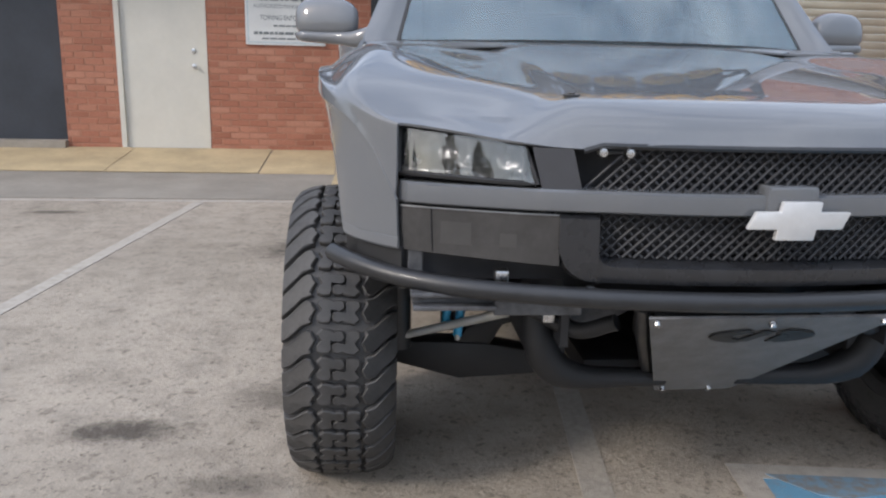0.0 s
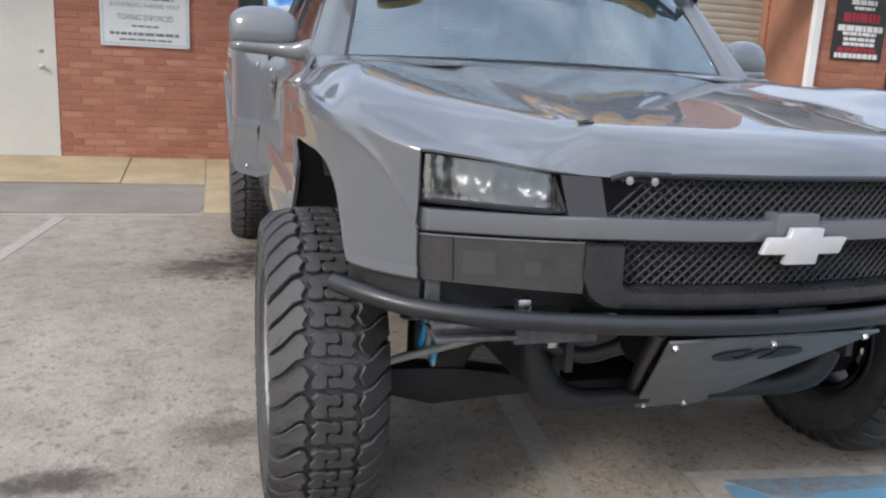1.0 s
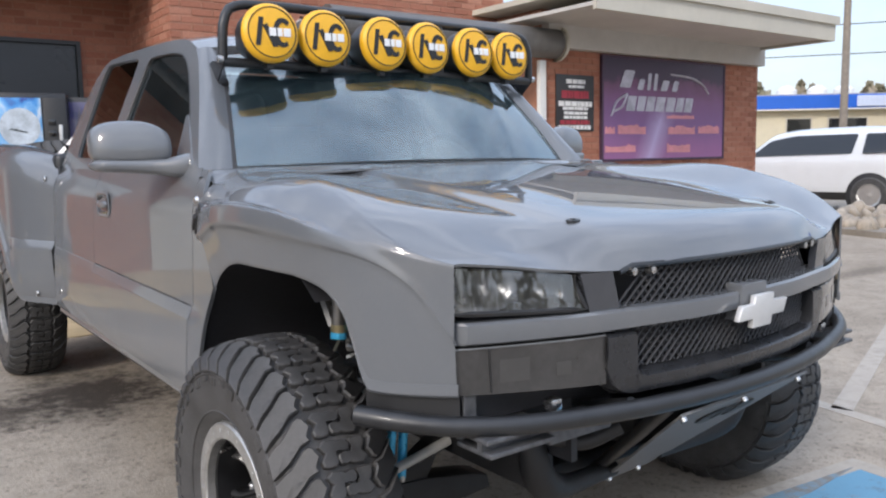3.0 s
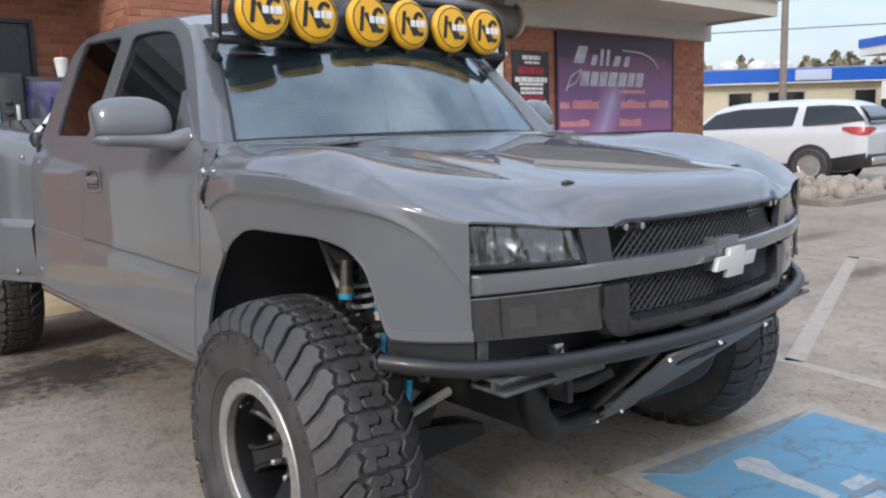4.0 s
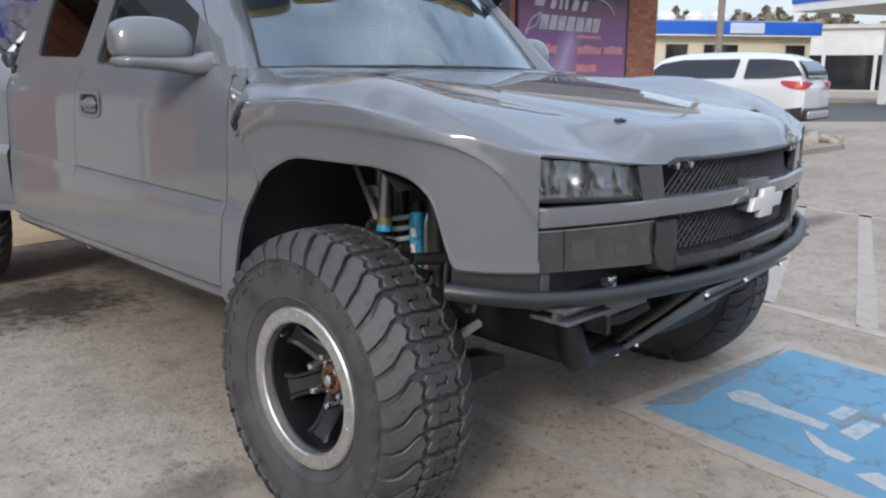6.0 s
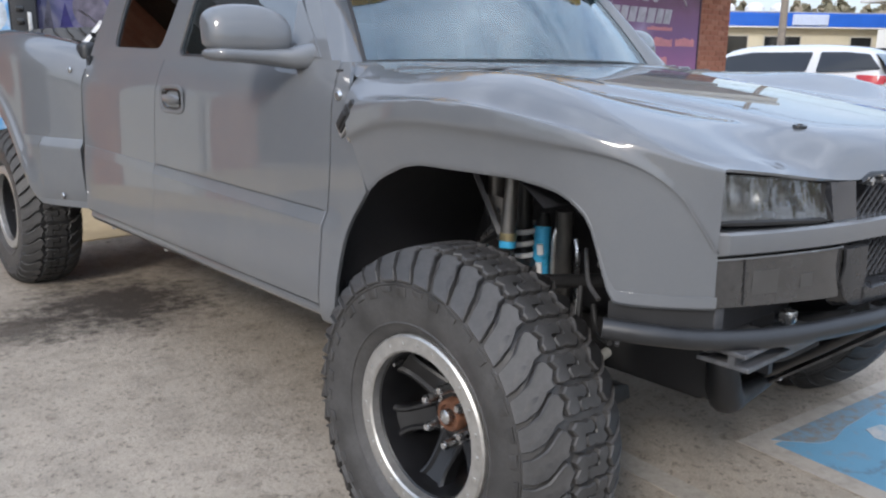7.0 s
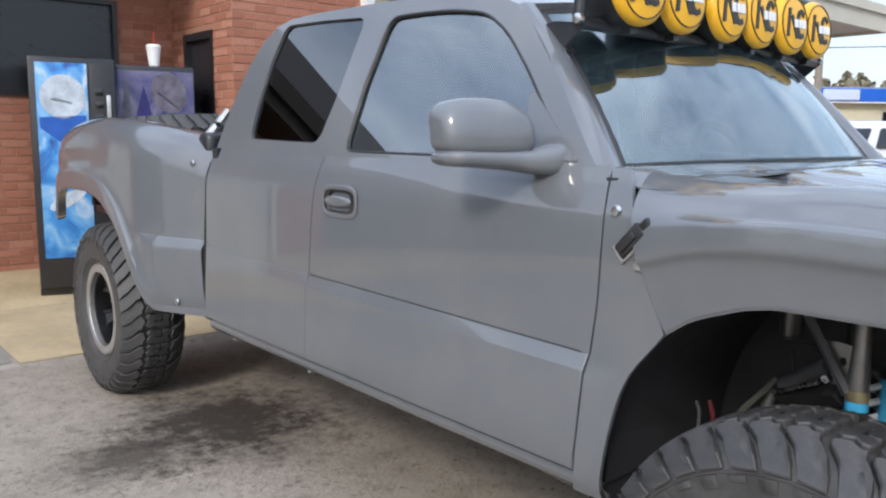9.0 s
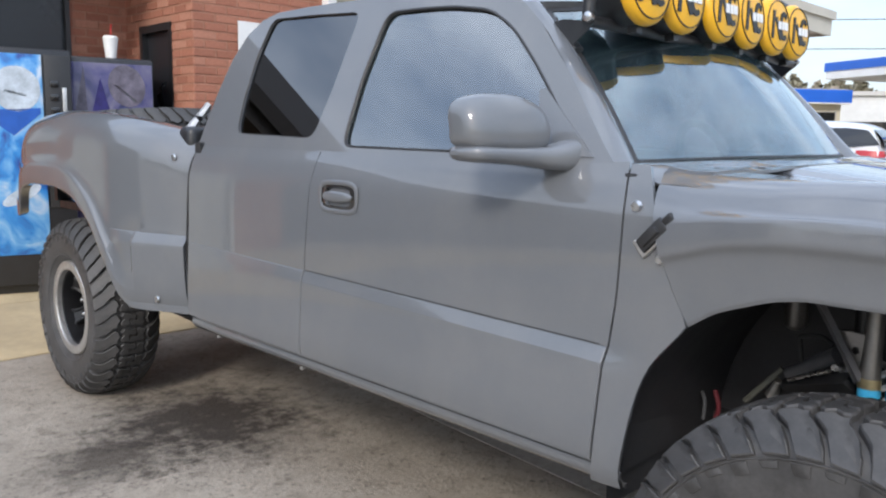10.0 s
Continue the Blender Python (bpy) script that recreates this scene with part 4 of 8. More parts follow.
lower = part("lower_grille", wire_mesh(-0.40, 0.40, 0.874, 0.782, 0.024, 0.020), GRILLE, truck, "black diamond wire grille")
xs = np.linspace(-0.43, 0.43, 30)
bm = sheet_front(lambda x: 1.03, lambda x: 0.74, xs, -0.10)
part("grille_backing", bm, LINER, truck)
loop = [(x, front_face(x, 0.0), 1.022 - (0.012 if abs(x) > 0.41 else 0)) for x in np.linspace(-0.43, 0.43, 24)]
part("grille_edge", tube(loop, 0.007, 6), BLACK_METAL, upper)

# black lower surround
rows = []
for x in sorted([*np.linspace(-0.474, 0.474, 61), *[q * 0.3894 for q in (-1, 1)], *[q * 0.392 for q in (-1, 1)]]):
    f = front_face(x)
    a = abs(x)
    q = max(0.0, a - 0.395)
    zo = 0.722 + 0.08 - math.sqrt(max(0.0, 0.08 ** 2 - q * q))
    q = max(0.0, a - 0.365)
    zi = 0.776 + 0.025 - math.sqrt(max(0.0, 0.025 ** 2 - q * q)) if a < 0.3895 else 0.876
    rows.append([(x, f + 0.05, zi + 0.006), (x, f - 0.004, zi), (x, f - 0.016, zi - 0.008), (x, f - 0.018, (zi + zo) / 2), (x, f - 0.012, zo + 0.01), (x, f + 0.03, zo)])
bm = grid_bm(np.array(rows))
bmesh.ops.recalc_face_normals(bm, faces=bm.faces)
solid(part("lower_surround", bm, simple("satin_black", (0.022, 0.023, 0.026), 0.28, 0, 0.3, 0.2, 12, 0.05), truck, "black plastic surround of the lower grille", sharp=50), 0.006)

# emblem: a plain bow-tie shape on a painted block
em = part("emblem_block", moved(prism(rounded([(-0.055, -0.038), (0.055, -0.038), (0.055, 0.056), (-0.055, 0.056)], 0.008), 0.05, None, 0.003), Matrix.Translation((0.0, -0.672, 0.892)) @ pose(0, 0, 0, 90, 0, 0)), PAINT, truck, sharp=30)
tie = [(-0.113, -0.020), (-0.046, -0.020), (-0.050, -0.044), (0.038, -0.044), (0.042, -0.020), (0.100, -0.020), (0.118, 0.018), (0.048, 0.018), (0.050, 0.040), (-0.038, 0.040), (-0.042, 0.018), (-0.095, 0.018)]
tie = [(u * 0.96 + 0.006, v * 0.96) for u, v in tie]
part("emblem", moved(prism(tie, 0.016, None, 0.003), Matrix.Translation((0.0, -0.694, 0.882)) @ pose(0, 0, 0, 90, 0, 0)), SILVER, em, "plain silver bow-tie badge", sharp=30)

# tube bumper
WORN_BRACKET = simple("worn_bracket", (0.10, 0.102, 0.108), 0.45, 0.2, 0, 0.4, 40)
half = [(-0.965, -0.355, 0.733), (-0.915, -0.42, 0.726), (-0.82, -0.50, 0.714), (-0.70, -0.565, 0.708), (-0.55, -0.61, 0.704), (-0.35, -0.655, 0.703), (-0.15, -0.675, 0.702), (0, -0.68, 0.702)]
full = half + [(-x, y, z) for x, y, z in half[-2::-1]]
bumper = part("tube_bumper", tube(full, 0.0215, 16, True, 60), BLACK_METAL, truck, "black powder-coated tube bumper")
for side in (-1, 1):
    channel = part("bumper_bracket", join(box(side * 0.595, side * 0.785, -0.57, -0.46, 0.681, 0.692, 0.003), box(side * 0.60, side * 0.78, -0.545, -0.53, 0.662, 0.682), box(side * 0.595, side * 0.78, -0.575, -0.46, 0.652, 0.663, 0.003), box(side * 0.40, side * 0.60, -0.56, -0.48, 0.636, 0.674, 0.004)), WORN_BRACKET, bumper, "worn folded steel bracket", smooth=False)
    part("upright", box(side * 0.755, side * 0.79, -0.50, -0.49, 0.690, 0.80, 0.003), WORN_BRACKET, channel, smooth=False)
    part("clip", box(side * 0.43, side * 0.46, -0.43, -0.42, 0.575, 0.605, 0.003), STEEL, channel)
    part("tube_bracket", tube([(side * 0.40, -0.62, 0.70), (side * 0.40, -0.35, 0.62)], 0.022, 10), BLACK_METAL, bumper)
    part("side_stay", tube([(side * 0.80, -0.50, 0.70), (side * 0.62, -0.22, 0.64), (side * 0.45, 0.0, 0.55)], 0.018, 10), BLACK_METAL, bumper)
    part("skid_tube", tube([(side * 0.290, -0.640, 0.685), (side * 0.235, -0.50, 0.565), (side * 0.115, -0.235, 0.352)], 0.018, 10), BLACK_METAL, bumper)
    part("bumper_tab", box(side * 0.60, side * 0.57, -0.57, -0.54, 0.715, 0.742, 0.004), STEEL, bumper)

# skid plate with cut-outs drawn as dark recesses
PU = Vector((1, 0, 0))
top_c, bot_c = Vector((0.0, -0.665, 0.672)), Vector((0.0, -0.262, 0.338))
PV = (top_c - bot_c).normalized()
PN = PU.cross(PV)
if PN.y > 0:
    PN = -PN
length = (top_c - bot_c).length
M = Matrix((PU, PV, PU.cross(PV))).transposed().to_4x4()
M.translation = bot_c
if PU.cross(PV).y > 0:
    pass
plate_bm = prism([(-0.105, -0.01), (0.105, -0.01), (0.285, length), (-0.285, length)], 0.006, Matrix.Translation(PN * 0.01) @ M, 0.0)
skid = part("skid_plate", plate_bm, simple("skid_metal", (0.17, 0.17, 0.172), 0.42, 0.0, 0.0, 0.3, 18, 0, 160, 0.002, 0.25), truck, "dark metal skid plate with bolts", smooth=False)
for u, v in ((-0.262, length - 0.02), (0.0, length - 0.03), (0.255, length - 0.02), (-0.092, 0.015), (0.04, 0.012)):
    p = bot_c + PU * u + PV * v + PN * 0.014
    b = lathe([(-0.006, 0.0), (-0.005, 0.008), (0.006, 0.009)], 10, "y")
    part("plate_bolt", moved(b, Matrix.Translation(p) @ PN.to_track_quat("-Y", "Z").to_matrix().to_4x4()), STEEL, skid, "bright bolt")
# oval cut-out broken by two bars
def oval(t0, t1, ro, ri):
    ts = np.linspace(t0, t1, 12)
    return [(0.125 * ro * math.cos(t) + 0.01, length - 0.105 + 0.042 * ro * math.sin(t)) for t in ts] + [(0.125 * ri * math.cos(t) + 0.01, length - 0.105 + 0.042 * ri * math.sin(t)) for t in ts[::-1]]


for lp in (oval(-1.2, 1.2, 1.0, 0.52), oval(1.95, 4.3, 1.0, 0.58), [(-0.045, length - 0.135), (-0.015, length - 0.135), (0.03, length - 0.075), (0.0, length - 0.072)], [(0.03, length - 0.138), (0.06, length - 0.135), (0.075, length - 0.10), (0.05, length - 0.09)]):
    part("slot", prism(lp, 0.003, Matrix.Translation(PN * 0.0135) @ M), MARK_BLACK, skid, smooth=False)

# suspension
RED_HOSE = simple("red_hose_rubber", (0.11, 0.008, 0.014), 0.6)
for side in (-1, 1):
    for arm, deep in (([(0.803, 0.300), (0.612, 0.246), (0.288, 0.265), (0.300, 0.310), (0.353, 0.325), (0.528, 0.356), (0.640, 0.362), (0.803, 0.366)], 0.09), ([(0.629, 0.350), (0.592, 0.402), (0.485, 0.468), (0.40, 0.452), (0.325, 0.418), (0.312, 0.393), (0.424, 0.430), (0.483, 0.414), (0.520, 0.350)], 0.05)):
        bm = prism([(side * x, z) for x, z in (arm if side < 0 else arm[::-1])], deep, None, 0.005)
        bm = moved(bm, Matrix.Translation((0, 0.02 if deep > 0.06 else 0.026, 0)) @ pose(0, 0, 0, 90, 0, 0))
        bmesh.ops.recalc_face_normals(bm, faces=bm.faces)
        part("lower_arm" if deep > 0.06 else "arm_tab", bm, ARM_BLACK, truck, "boxed black lower control arm" if deep > 0.06 else "", sharp=30)
    part("frame_horn", join(tube([(side * 0.46, -0.33, 0.60), (side * 0.447, -0.35, 0.49), (side * 0.405, -0.34, 0.425), (side * 0.30, -0.32, 0.388), (side * 0.10, -0.30, 0.380)], [0.030, 0.042, 0.046, 0.030, 0.024], 12, True, 22), tube([(side * 0.47, -0.36, 0.585), (side * 0.38, -0.44, 0.56), (side * 0.30, -0.50, 0.60)], 0.02, 10, True, 12)), ARM_BLACK, truck, "curved black frame end")
    bm = prism([(side * x, z) for x, z in ([(0.450, 0.640), (0.391, 0.580), (0.341, 0.534), (0.215, 0.612), (0.215, 0.640)] if side < 0 else [(0.215, 0.640), (0.215, 0.612), (0.341, 0.534), (0.391, 0.580), (0.450, 0.640)])], 0.014, None, 0.004)
    bmesh.ops.recalc_face_normals(bm, faces=bm.faces)
    part("mount_plate", moved(bm, Matrix.Translation((0, -0.40, 0)) @ pose(0, 0, 0, 90, 0, 0)), WORN_BRACKET, truck, smooth=False)
    part("tie_rod", tube([(side * 0.80, -0.02, 0.396), (side * 0.475, -0.02, 0.469)], [0.0120, 0.0140], 12), simple("bare_rod", (0.50, 0.49, 0.46), 0.5, 0.15) if side < 0 else bpy.data.materials["bare_rod"], truck, "bare steel tie rod")
    for xa, za, xb, zb in ((0.644, 0.53, 0.658, 0.430), (0.606, 0.53, 0.621, 0.388)):
        damper = part("steering_damper", tube([(side * xa, 0.012, za), (side * xb, 0.008, zb)], 0.0135, 12), BLUE_ANO, truck, "blue anodised damper")
        part("damper_end", tube([(side * xb, 0.006, zb + 0.004), (side * xb, 0.002, zb - 0.012)], [0.012, 0.008], 10), ALU, damper)
    part("upper_arm", join(tube([(side * 0.80, 0.02, 0.72), (side * 0.46, -0.14, 0.70)], 0.018, 10), tube([(side * 0.80, 0.02, 0.72), (side * 0.46, 0.24, 0.72)], 0.018, 10)), ARM_BLACK, truck)
    part("spindle", join(tube([(side * 0.80, 0, 0.36), (side * 0.80, 0.0, 0.74)], 0.04, 12), tube([(side * 0.80, 0, 0.45), (side * 0.93, 0, 0.45)], 0.06, 14)), BLACK_METAL, truck)
    # coil-over with blue reservoir
    shock = part("coilover", tube([(side * 0.635, 0.160, 0.36), (side * 0.628, 0.175, 1.00)], 0.026, 14), BLACK_METAL, truck, "black coil-over shock with pale spring")
    turns = [(side * 0.632 + 0.046 * math.cos(k * 0.5), 0.168 + 0.046 * math.sin(k * 0.5), 0.46 + 0.0026 * k) for k in range(140)]
    part("spring", tube(turns, 0.0075, 6), simple("spring_steel", (0.5, 0.5, 0.5), 0.5), shock)
    res = part("reservoir", tube([(side * 0.640, 0.098, 0.60), (side * 0.622, 0.106, 0.825)], 0.0225, 16), BLUE_ANO, shock, "blue anodised reservoir")
    for k in range(3):
        part("white_mark", tube([(side * (0.660 - 0.003 * k), 0.084, 0.655 + 0.05 * k), (side * (0.662 - 0.003 * k), 0.086, 0.682 + 0.05 * k)], 0.009, 6), MARK_WHITE, res)
    part("bypass_tube", tube([(side * 0.60, 0.05, 0.56), (side * 0.60, 0.052, 0.87)], 0.024, 12), simple("grey_tube", (0.11, 0.105, 0.10), 0.4, 0.5) if side < 0 else bpy.data.materials["grey_tube"], shock)
    part("reservoir_cap", tube([(side * 0.622, 0.106, 0.825), (side * 0.619, 0.107, 0.86)], [0.0235, 0.013], 14), ARM_BLACK, shock)
    part("bypass_line", tube([(side * 0.625, 0.066, 0.60), (side * 0.622, 0.066, 0.80), (side * 0.60, 0.058, 0.85)], 0.007, 8, True, 10), ALU, shock)
    part("hard_line", tube([(side * 0.60, 0.003, 0.58), (side * 0.60, 0.002, 0.76), (side * 0.59, 0.02, 0.80)], 0.007, 8, True, 10), STEEL, shock)
    bump_stop = part("bump_stop", tube([(side * 0.735, 0.128, 0.812), (side * 0.715, 0.132, 1.04)], [0.021, 0.016], 14), simple("grey_can", (0.20, 0.19, 0.18), 0.35, 0.7), truck, "grey hydraulic bump stop with blue end")
    part("blue_collar", tube([(side * 0.737, 0.127, 0.778), (side * 0.735, 0.128, 0.797)], 0.0225, 14), BLUE_ANO, bump_stop)
    part("gold_collar", tube([(side * 0.735, 0.128, 0.797), (side * 0.734, 0.128, 0.818)], 0.0228, 14), simple("gold_ring", (0.62, 0.52, 0.3), 0.35, 0.9), bump_stop)
    GREY_CAN = bpy.data.materials["grey_can"]
    CAGE = simple("cage_grey", (0.085, 0.085, 0.09), 0.4) if side < 0 else CAGE
    part("cage_tube", tube([(side * 0.60, 0.32, 1.03), (side * 0.60, -0.30, 0.98)], 0.02, 10), CAGE, truck)
    # boxed link with a grey tube over it, strap, holed gusset, canister, hoses
    boxed = part("upper_link", tube([(side * 0.600, 0.350, 0.722), (side * 0.705, 0.168, 0.792)], [0.017, 0.024], 4), ARM_BLACK, truck, "boxed black upper link", smooth=False)
    part("link_tube", tube([(side * 0.590, 0.345, 0.748), (side * 0.650, 0.222, 0.832)], 0.019, 12), CAGE, truck)
    part("link_bolt", tube([(side * 0.690, 0.213, 0.812), (side * 0.672, 0.213, 0.812)], 0.0085, 10), STEEL, boxed)
    part("link_rod", tube([(side * 0.700, 0.220, 0.806), (side * 0.640, 0.330, 0.748)], 0.005, 8), STEEL, boxed)
    part("strap", tube([(side * 0.757, 0.232, 0.965), (side * 0.749, 0.143, 0.812)], 0.0095, 4), CAGE, truck, smooth=False)
    rim = [(0.205, 0.906), (0.170, 0.910), (0.135, 0.906), (0.133, 0.86), (0.140, 0.812), (0.155, 0.800), (0.172, 0.828), (0.190, 0.866)]
    bm = bmesh.new()
    rings = []
    for k, x in ((1, 0.7405), (0, 0.7405), (0, 0.7345), (1, 0.7345)):
        rings.append([bm.verts.new((side * x, *((u, v) if k else (0.158 + 0.0085 * math.cos(math.atan2(v - 0.872, u - 0.158)), 0.872 + 0.0085 * math.sin(math.atan2(v - 0.872, u - 0.158)))))) for u, v in rim])
    for q in range(4):
        for w in range(8):
            bm.faces.new((rings[q][w], rings[q][(w + 1) % 8], rings[(q + 1) % 4][(w + 1) % 8], rings[(q + 1) % 4][w]))
    bmesh.ops.recalc_face_normals(bm, faces=bm.faces)
    part("gusset", bm, GREY_CAN, truck, "holed steel gusset", smooth=False)
    part("canister", tube([(side * 0.533, 0.365, 0.850), (side * 0.535, 0.364, 0.858), (side * 0.540, 0.362, 0.98)], [0.018, 0.026, 0.028], 16), GREY_CAN, truck, "grey metal canister")
    part("joint", tube([(side * 0.540, 0.408, 0.668), (side * 0.550, 0.396, 0.690), (side * 0.560, 0.385, 0.715)], [0.015, 0.013, 0.009], 12), ALU, truck, "bare steel ball joint")
    part("pale_strap", moved(box(-0.003, 0.003, -0.007, 0.007, -0.070, 0.070, 0.002), Matrix.Translation((side * 0.575, 0.415, 0.700)) @ pose(0, 0, 0, 40, 0, 0)), simple("olive_strap", (0.085, 0.085, 0.07), 0.6) if side < 0 else bpy.data.materials["olive_strap"], truck, smooth=False)
    part("brake_line", tube([(side * 0.600, 0.555, 0.580), (side * 0.600, 0.553, 0.625), (side * 0.605, 0.560, 0.655)], 0.0050, 8, True, 10), WORN_BRACKET, truck)
    part("hose", tube([(side * 0.62, 0.31, 0.79), (side * 0.63, 0.315, 0.85), (side * 0.63, 0.27, 0.862), (side * 0.64, 0.235, 0.85)], 0.006, 8, True, 16), BLACK_PLASTIC, truck)
    part("red_hose", tube([(side * 0.60, 0.570, 0.540), (side * 0.60, 0.53, 0.575), (side * 0.60, 0.515, 0.62), (side * 0.60, 0.527, 0.665)], 0.006, 8, True, 16), RED_HOSE, truck)
    for q, (y0, z0, y1, z1) in enumerate(((-0.07, 0.80, -0.16, 0.70), (-0.10, 0.66, -0.20, 0.60), (-0.16, 0.78, -0.24, 0.74), (-0.06, 0.70, -0.12, 0.60), (-0.20, 0.70, -0.22, 0.60))):
        part("hose", tube([(side * 0.66, y0, z0), (side * 0.70, (y0 + y1) / 2, (z0 + z1) / 2 - 0.025), (side * 0.72, y1, z1)], 0.006 + 0.002 * (q % 2), 7, True, 10), BLACK_PLASTIC if q % 2 else CAGE, truck)
    part("connector", tube([(side * 0.70, -0.15, 0.785), (side * 0.72, -0.20, 0.765)], 0.013, 10), ALU, truck)
    part("connector", tube([(side * 0.73, -0.225, 0.70), (side * 0.73, -0.232, 0.655)], 0.012, 10), ALU, truck)
    gp = np.array([[(side * (half_width(y) - 0.03), y, z) for y in np.linspace(-0.50, -0.34, 8)] for z in (0.712, 0.78)])
    solid(part("under_guard", grid_bm(gp), ARM_BLACK, truck), 0.006)
part("crossmember", join(box(-0.30, 0.30, -0.22, 0.45, 0.335, 0.40, 0.02), box(-0.20, 0.20, -0.46, -0.30, 0.50, 0.62, 0.02)), ARM_BLACK, truck)
for side in (-1, 1):
    part("inner_guard", box(side * 0.42, side * 0.80, -0.48, -0.44, 0.70, 0.93), LINER, truck)


# ---- fittings on the truck ----
for side in (-1, 1):
    ob_door = doors[0 if side < 0 else 1]
    # door mirror: squarish shell over a darker-lined skirt, glass, arm, mounting sail
    def power(v, e):
        return math.copysign(abs(v) ** e, v)

    rows = []
    for f in np.linspace(-math.pi / 2, math.pi / 2, 25):
        u, k = power(math.sin(f), 0.58), max(1e-3, math.cos(f)) ** 0.50
        x, cy = 1.052 + 0.118 * u, 0.894 + 0.030 * u
        row = []
        for a in np.linspace(0, 2 * math.pi, 41):
            c, q = power(math.cos(a), 0.62), power(math.sin(a), 0.62 if math.sin(a) > 0 else 0.35)
            top = 0.083 - 0.010 * max(0.0, u) ** 2 - 0.030 * max(0.0, -u - 0.2) ** 1.5
            row.append((side * x, cy + 0.064 * k * c * (1.0 if c < 0 else 0.60) + 0.020 * max(0.0, q) * k, 1.322 + k * q * (top if q > 0 else 0.056)))
        rows.append(row)
    bm = grid_bm(np.array(rows))
    bmesh.ops.holes_fill(bm, edges=bm.edges, sides=0)
    bmesh.ops.remove_doubles(bm, verts=bm.verts, dist=1e-4)
    bmesh.ops.recalc_face_normals(bm, faces=bm.faces)
    mir = part("door_mirror", bm, PAINT, truck, "large grey door mirror on a thick arm", sharp=60)
    part("mirror_glass", moved(box(-0.075, 0.075, -0.004, 0.004, -0.045, 0.045, 0.003), Matrix.Translation((side * 1.04, 0.929, 1.330)) @ pose(0, 0, 0, 0, 0, side * 14)), CHROME, mir)
    # skirt under the shell, running into the arm at the door
    rows = []
    for t in np.linspace(0, 1, 31):
        x = 0.872 + 0.300 * t
        k = max(0.08, (1 - max(0.0, (t - 0.86) / 0.14) ** 2.5)) ** 0.5
        zt = pch((0, 0.10, 0.22, 0.32, 1.0), (1.300, 1.298, 1.288, 1.282, 1.284), t)
        zb = pch((0, 0.2, 0.45, 1.0), (1.222, 1.222, 1.232, 1.244), t)
        dd = pch((0, 0.2, 0.40, 1.0), (0.048, 0.050, 0.060, 0.064), t) * k
        cy = pch((0, 0.2, 0.45, 1.0), (0.790, 0.812, 0.868, 0.920), t)
        cz, hh = (zt + zb) / 2, (zt - zb) / 2 * k
        rows.append([(side * x, cy + dd * power(math.cos(a), 0.7) * (1.0 if math.cos(a) < 0 else 0.7), cz + hh * power(math.sin(a), 0.6)) for a in np.linspace(0, 2 * math.pi, 29)])
    bm = grid_bm(np.array(rows))
    bmesh.ops.remove_doubles(bm, verts=bm.verts, dist=1e-5)
    bmesh.ops.holes_fill(bm, edges=bm.edges, sides=0)
    bmesh.ops.recalc_face_normals(bm, faces=bm.faces)
    part("mirror_arm", bm, PAINT, mir)
    bm = prism([(0.715, 1.258), (0.885, 1.258), (0.935, 1.425), (0.915, 1.428)], 0.010, None)
    bm = moved(bm, Matrix(((0, 0, 1, 0), (1, 0, 0, 0), (0, 1, 0, 0), (0, 0, 0, 1))))
    for v in bm.verts:
        v.co.x = side * (green_x(v.co.z) + 0.004 + v.co.x)
    bmesh.ops.recalc_face_normals(bm, faces=bm.faces)
    part("mirror_sail", bm, PAINT, mir, smooth=False)
    # flush door handle: dished oval and grip
    hx = flank_x(1.105)
    rows = []
    for r in np.linspace(0, 1, 9):
        rows.append([(side * (hx + 0.002 + (0.006 * math.sin(math.pi * r) if r > 0.6 else 0) - 0.028 * max(0.0, 1 - (r / 0.75) ** 2)), 1.640 + 0.090 * r * math.copysign(abs(math.cos(a)) ** 0.5, math.cos(a)), 1.105 + 0.043 * r * math.copysign(abs(math.sin(a)) ** 0.5, math.sin(a))) for a in np.linspace(0, 2 * math.pi, 33)])
    bm = grid_bm(np.array(rows))
    bmesh.ops.recalc_face_normals(bm, faces=bm.faces)
    h = part("handle_dish", bm, DARK_GLOSS, ob_door, "recessed handle dish")
    rows = []
    for t in np.linspace(0, 1, 13):
        k = math.sin(math.pi * min(1, max(0, t))) ** 0.4
        rows.append([(side * (hx + 0.004 + 0.010 * k + 0.006 * math.cos(a)), 1.566 + 0.150 * t, 1.106 + (0.005 + 0.012 * k) * math.sin(a)) for a in np.linspace(0, 2 * math.pi, 13)])
    bm = grid_bm(np.array(rows))
    bmesh.ops.recalc_face_normals(bm, faces=bm.faces)
    part("door_handle", bm, PAINT, ob_door)
    bm = grid_bm(np.array([[(side * (hx + 0.005 + 0.003 * math.cos(b)), 1.640 + (0.094 + 0.008 * math.sin(b)) * math.copysign(abs(math.cos(a)) ** 0.5, math.cos(a)), 1.105 + (0.046 + 0.008 * math.sin(b)) * math.copysign(abs(math.sin(a)) ** 0.5, math.sin(a))) for b in np.linspace(0, 2 * math.pi, 9)] for a in np.linspace(0, 2 * math.pi, 41)]))
    bmesh.ops.recalc_face_normals(bm, faces=bm.faces)
    part("handle_rim", bm, PAINT, ob_door)
    # cowl bolts and rubber latch of the front clip
    for y, z in ((0.563, 1.155), (0.488, 1.047)):
        b = lathe([(0.0, 0.0), (0.010, 0.0), (0.009, 0.010), (0.0, 0.014)], 12)
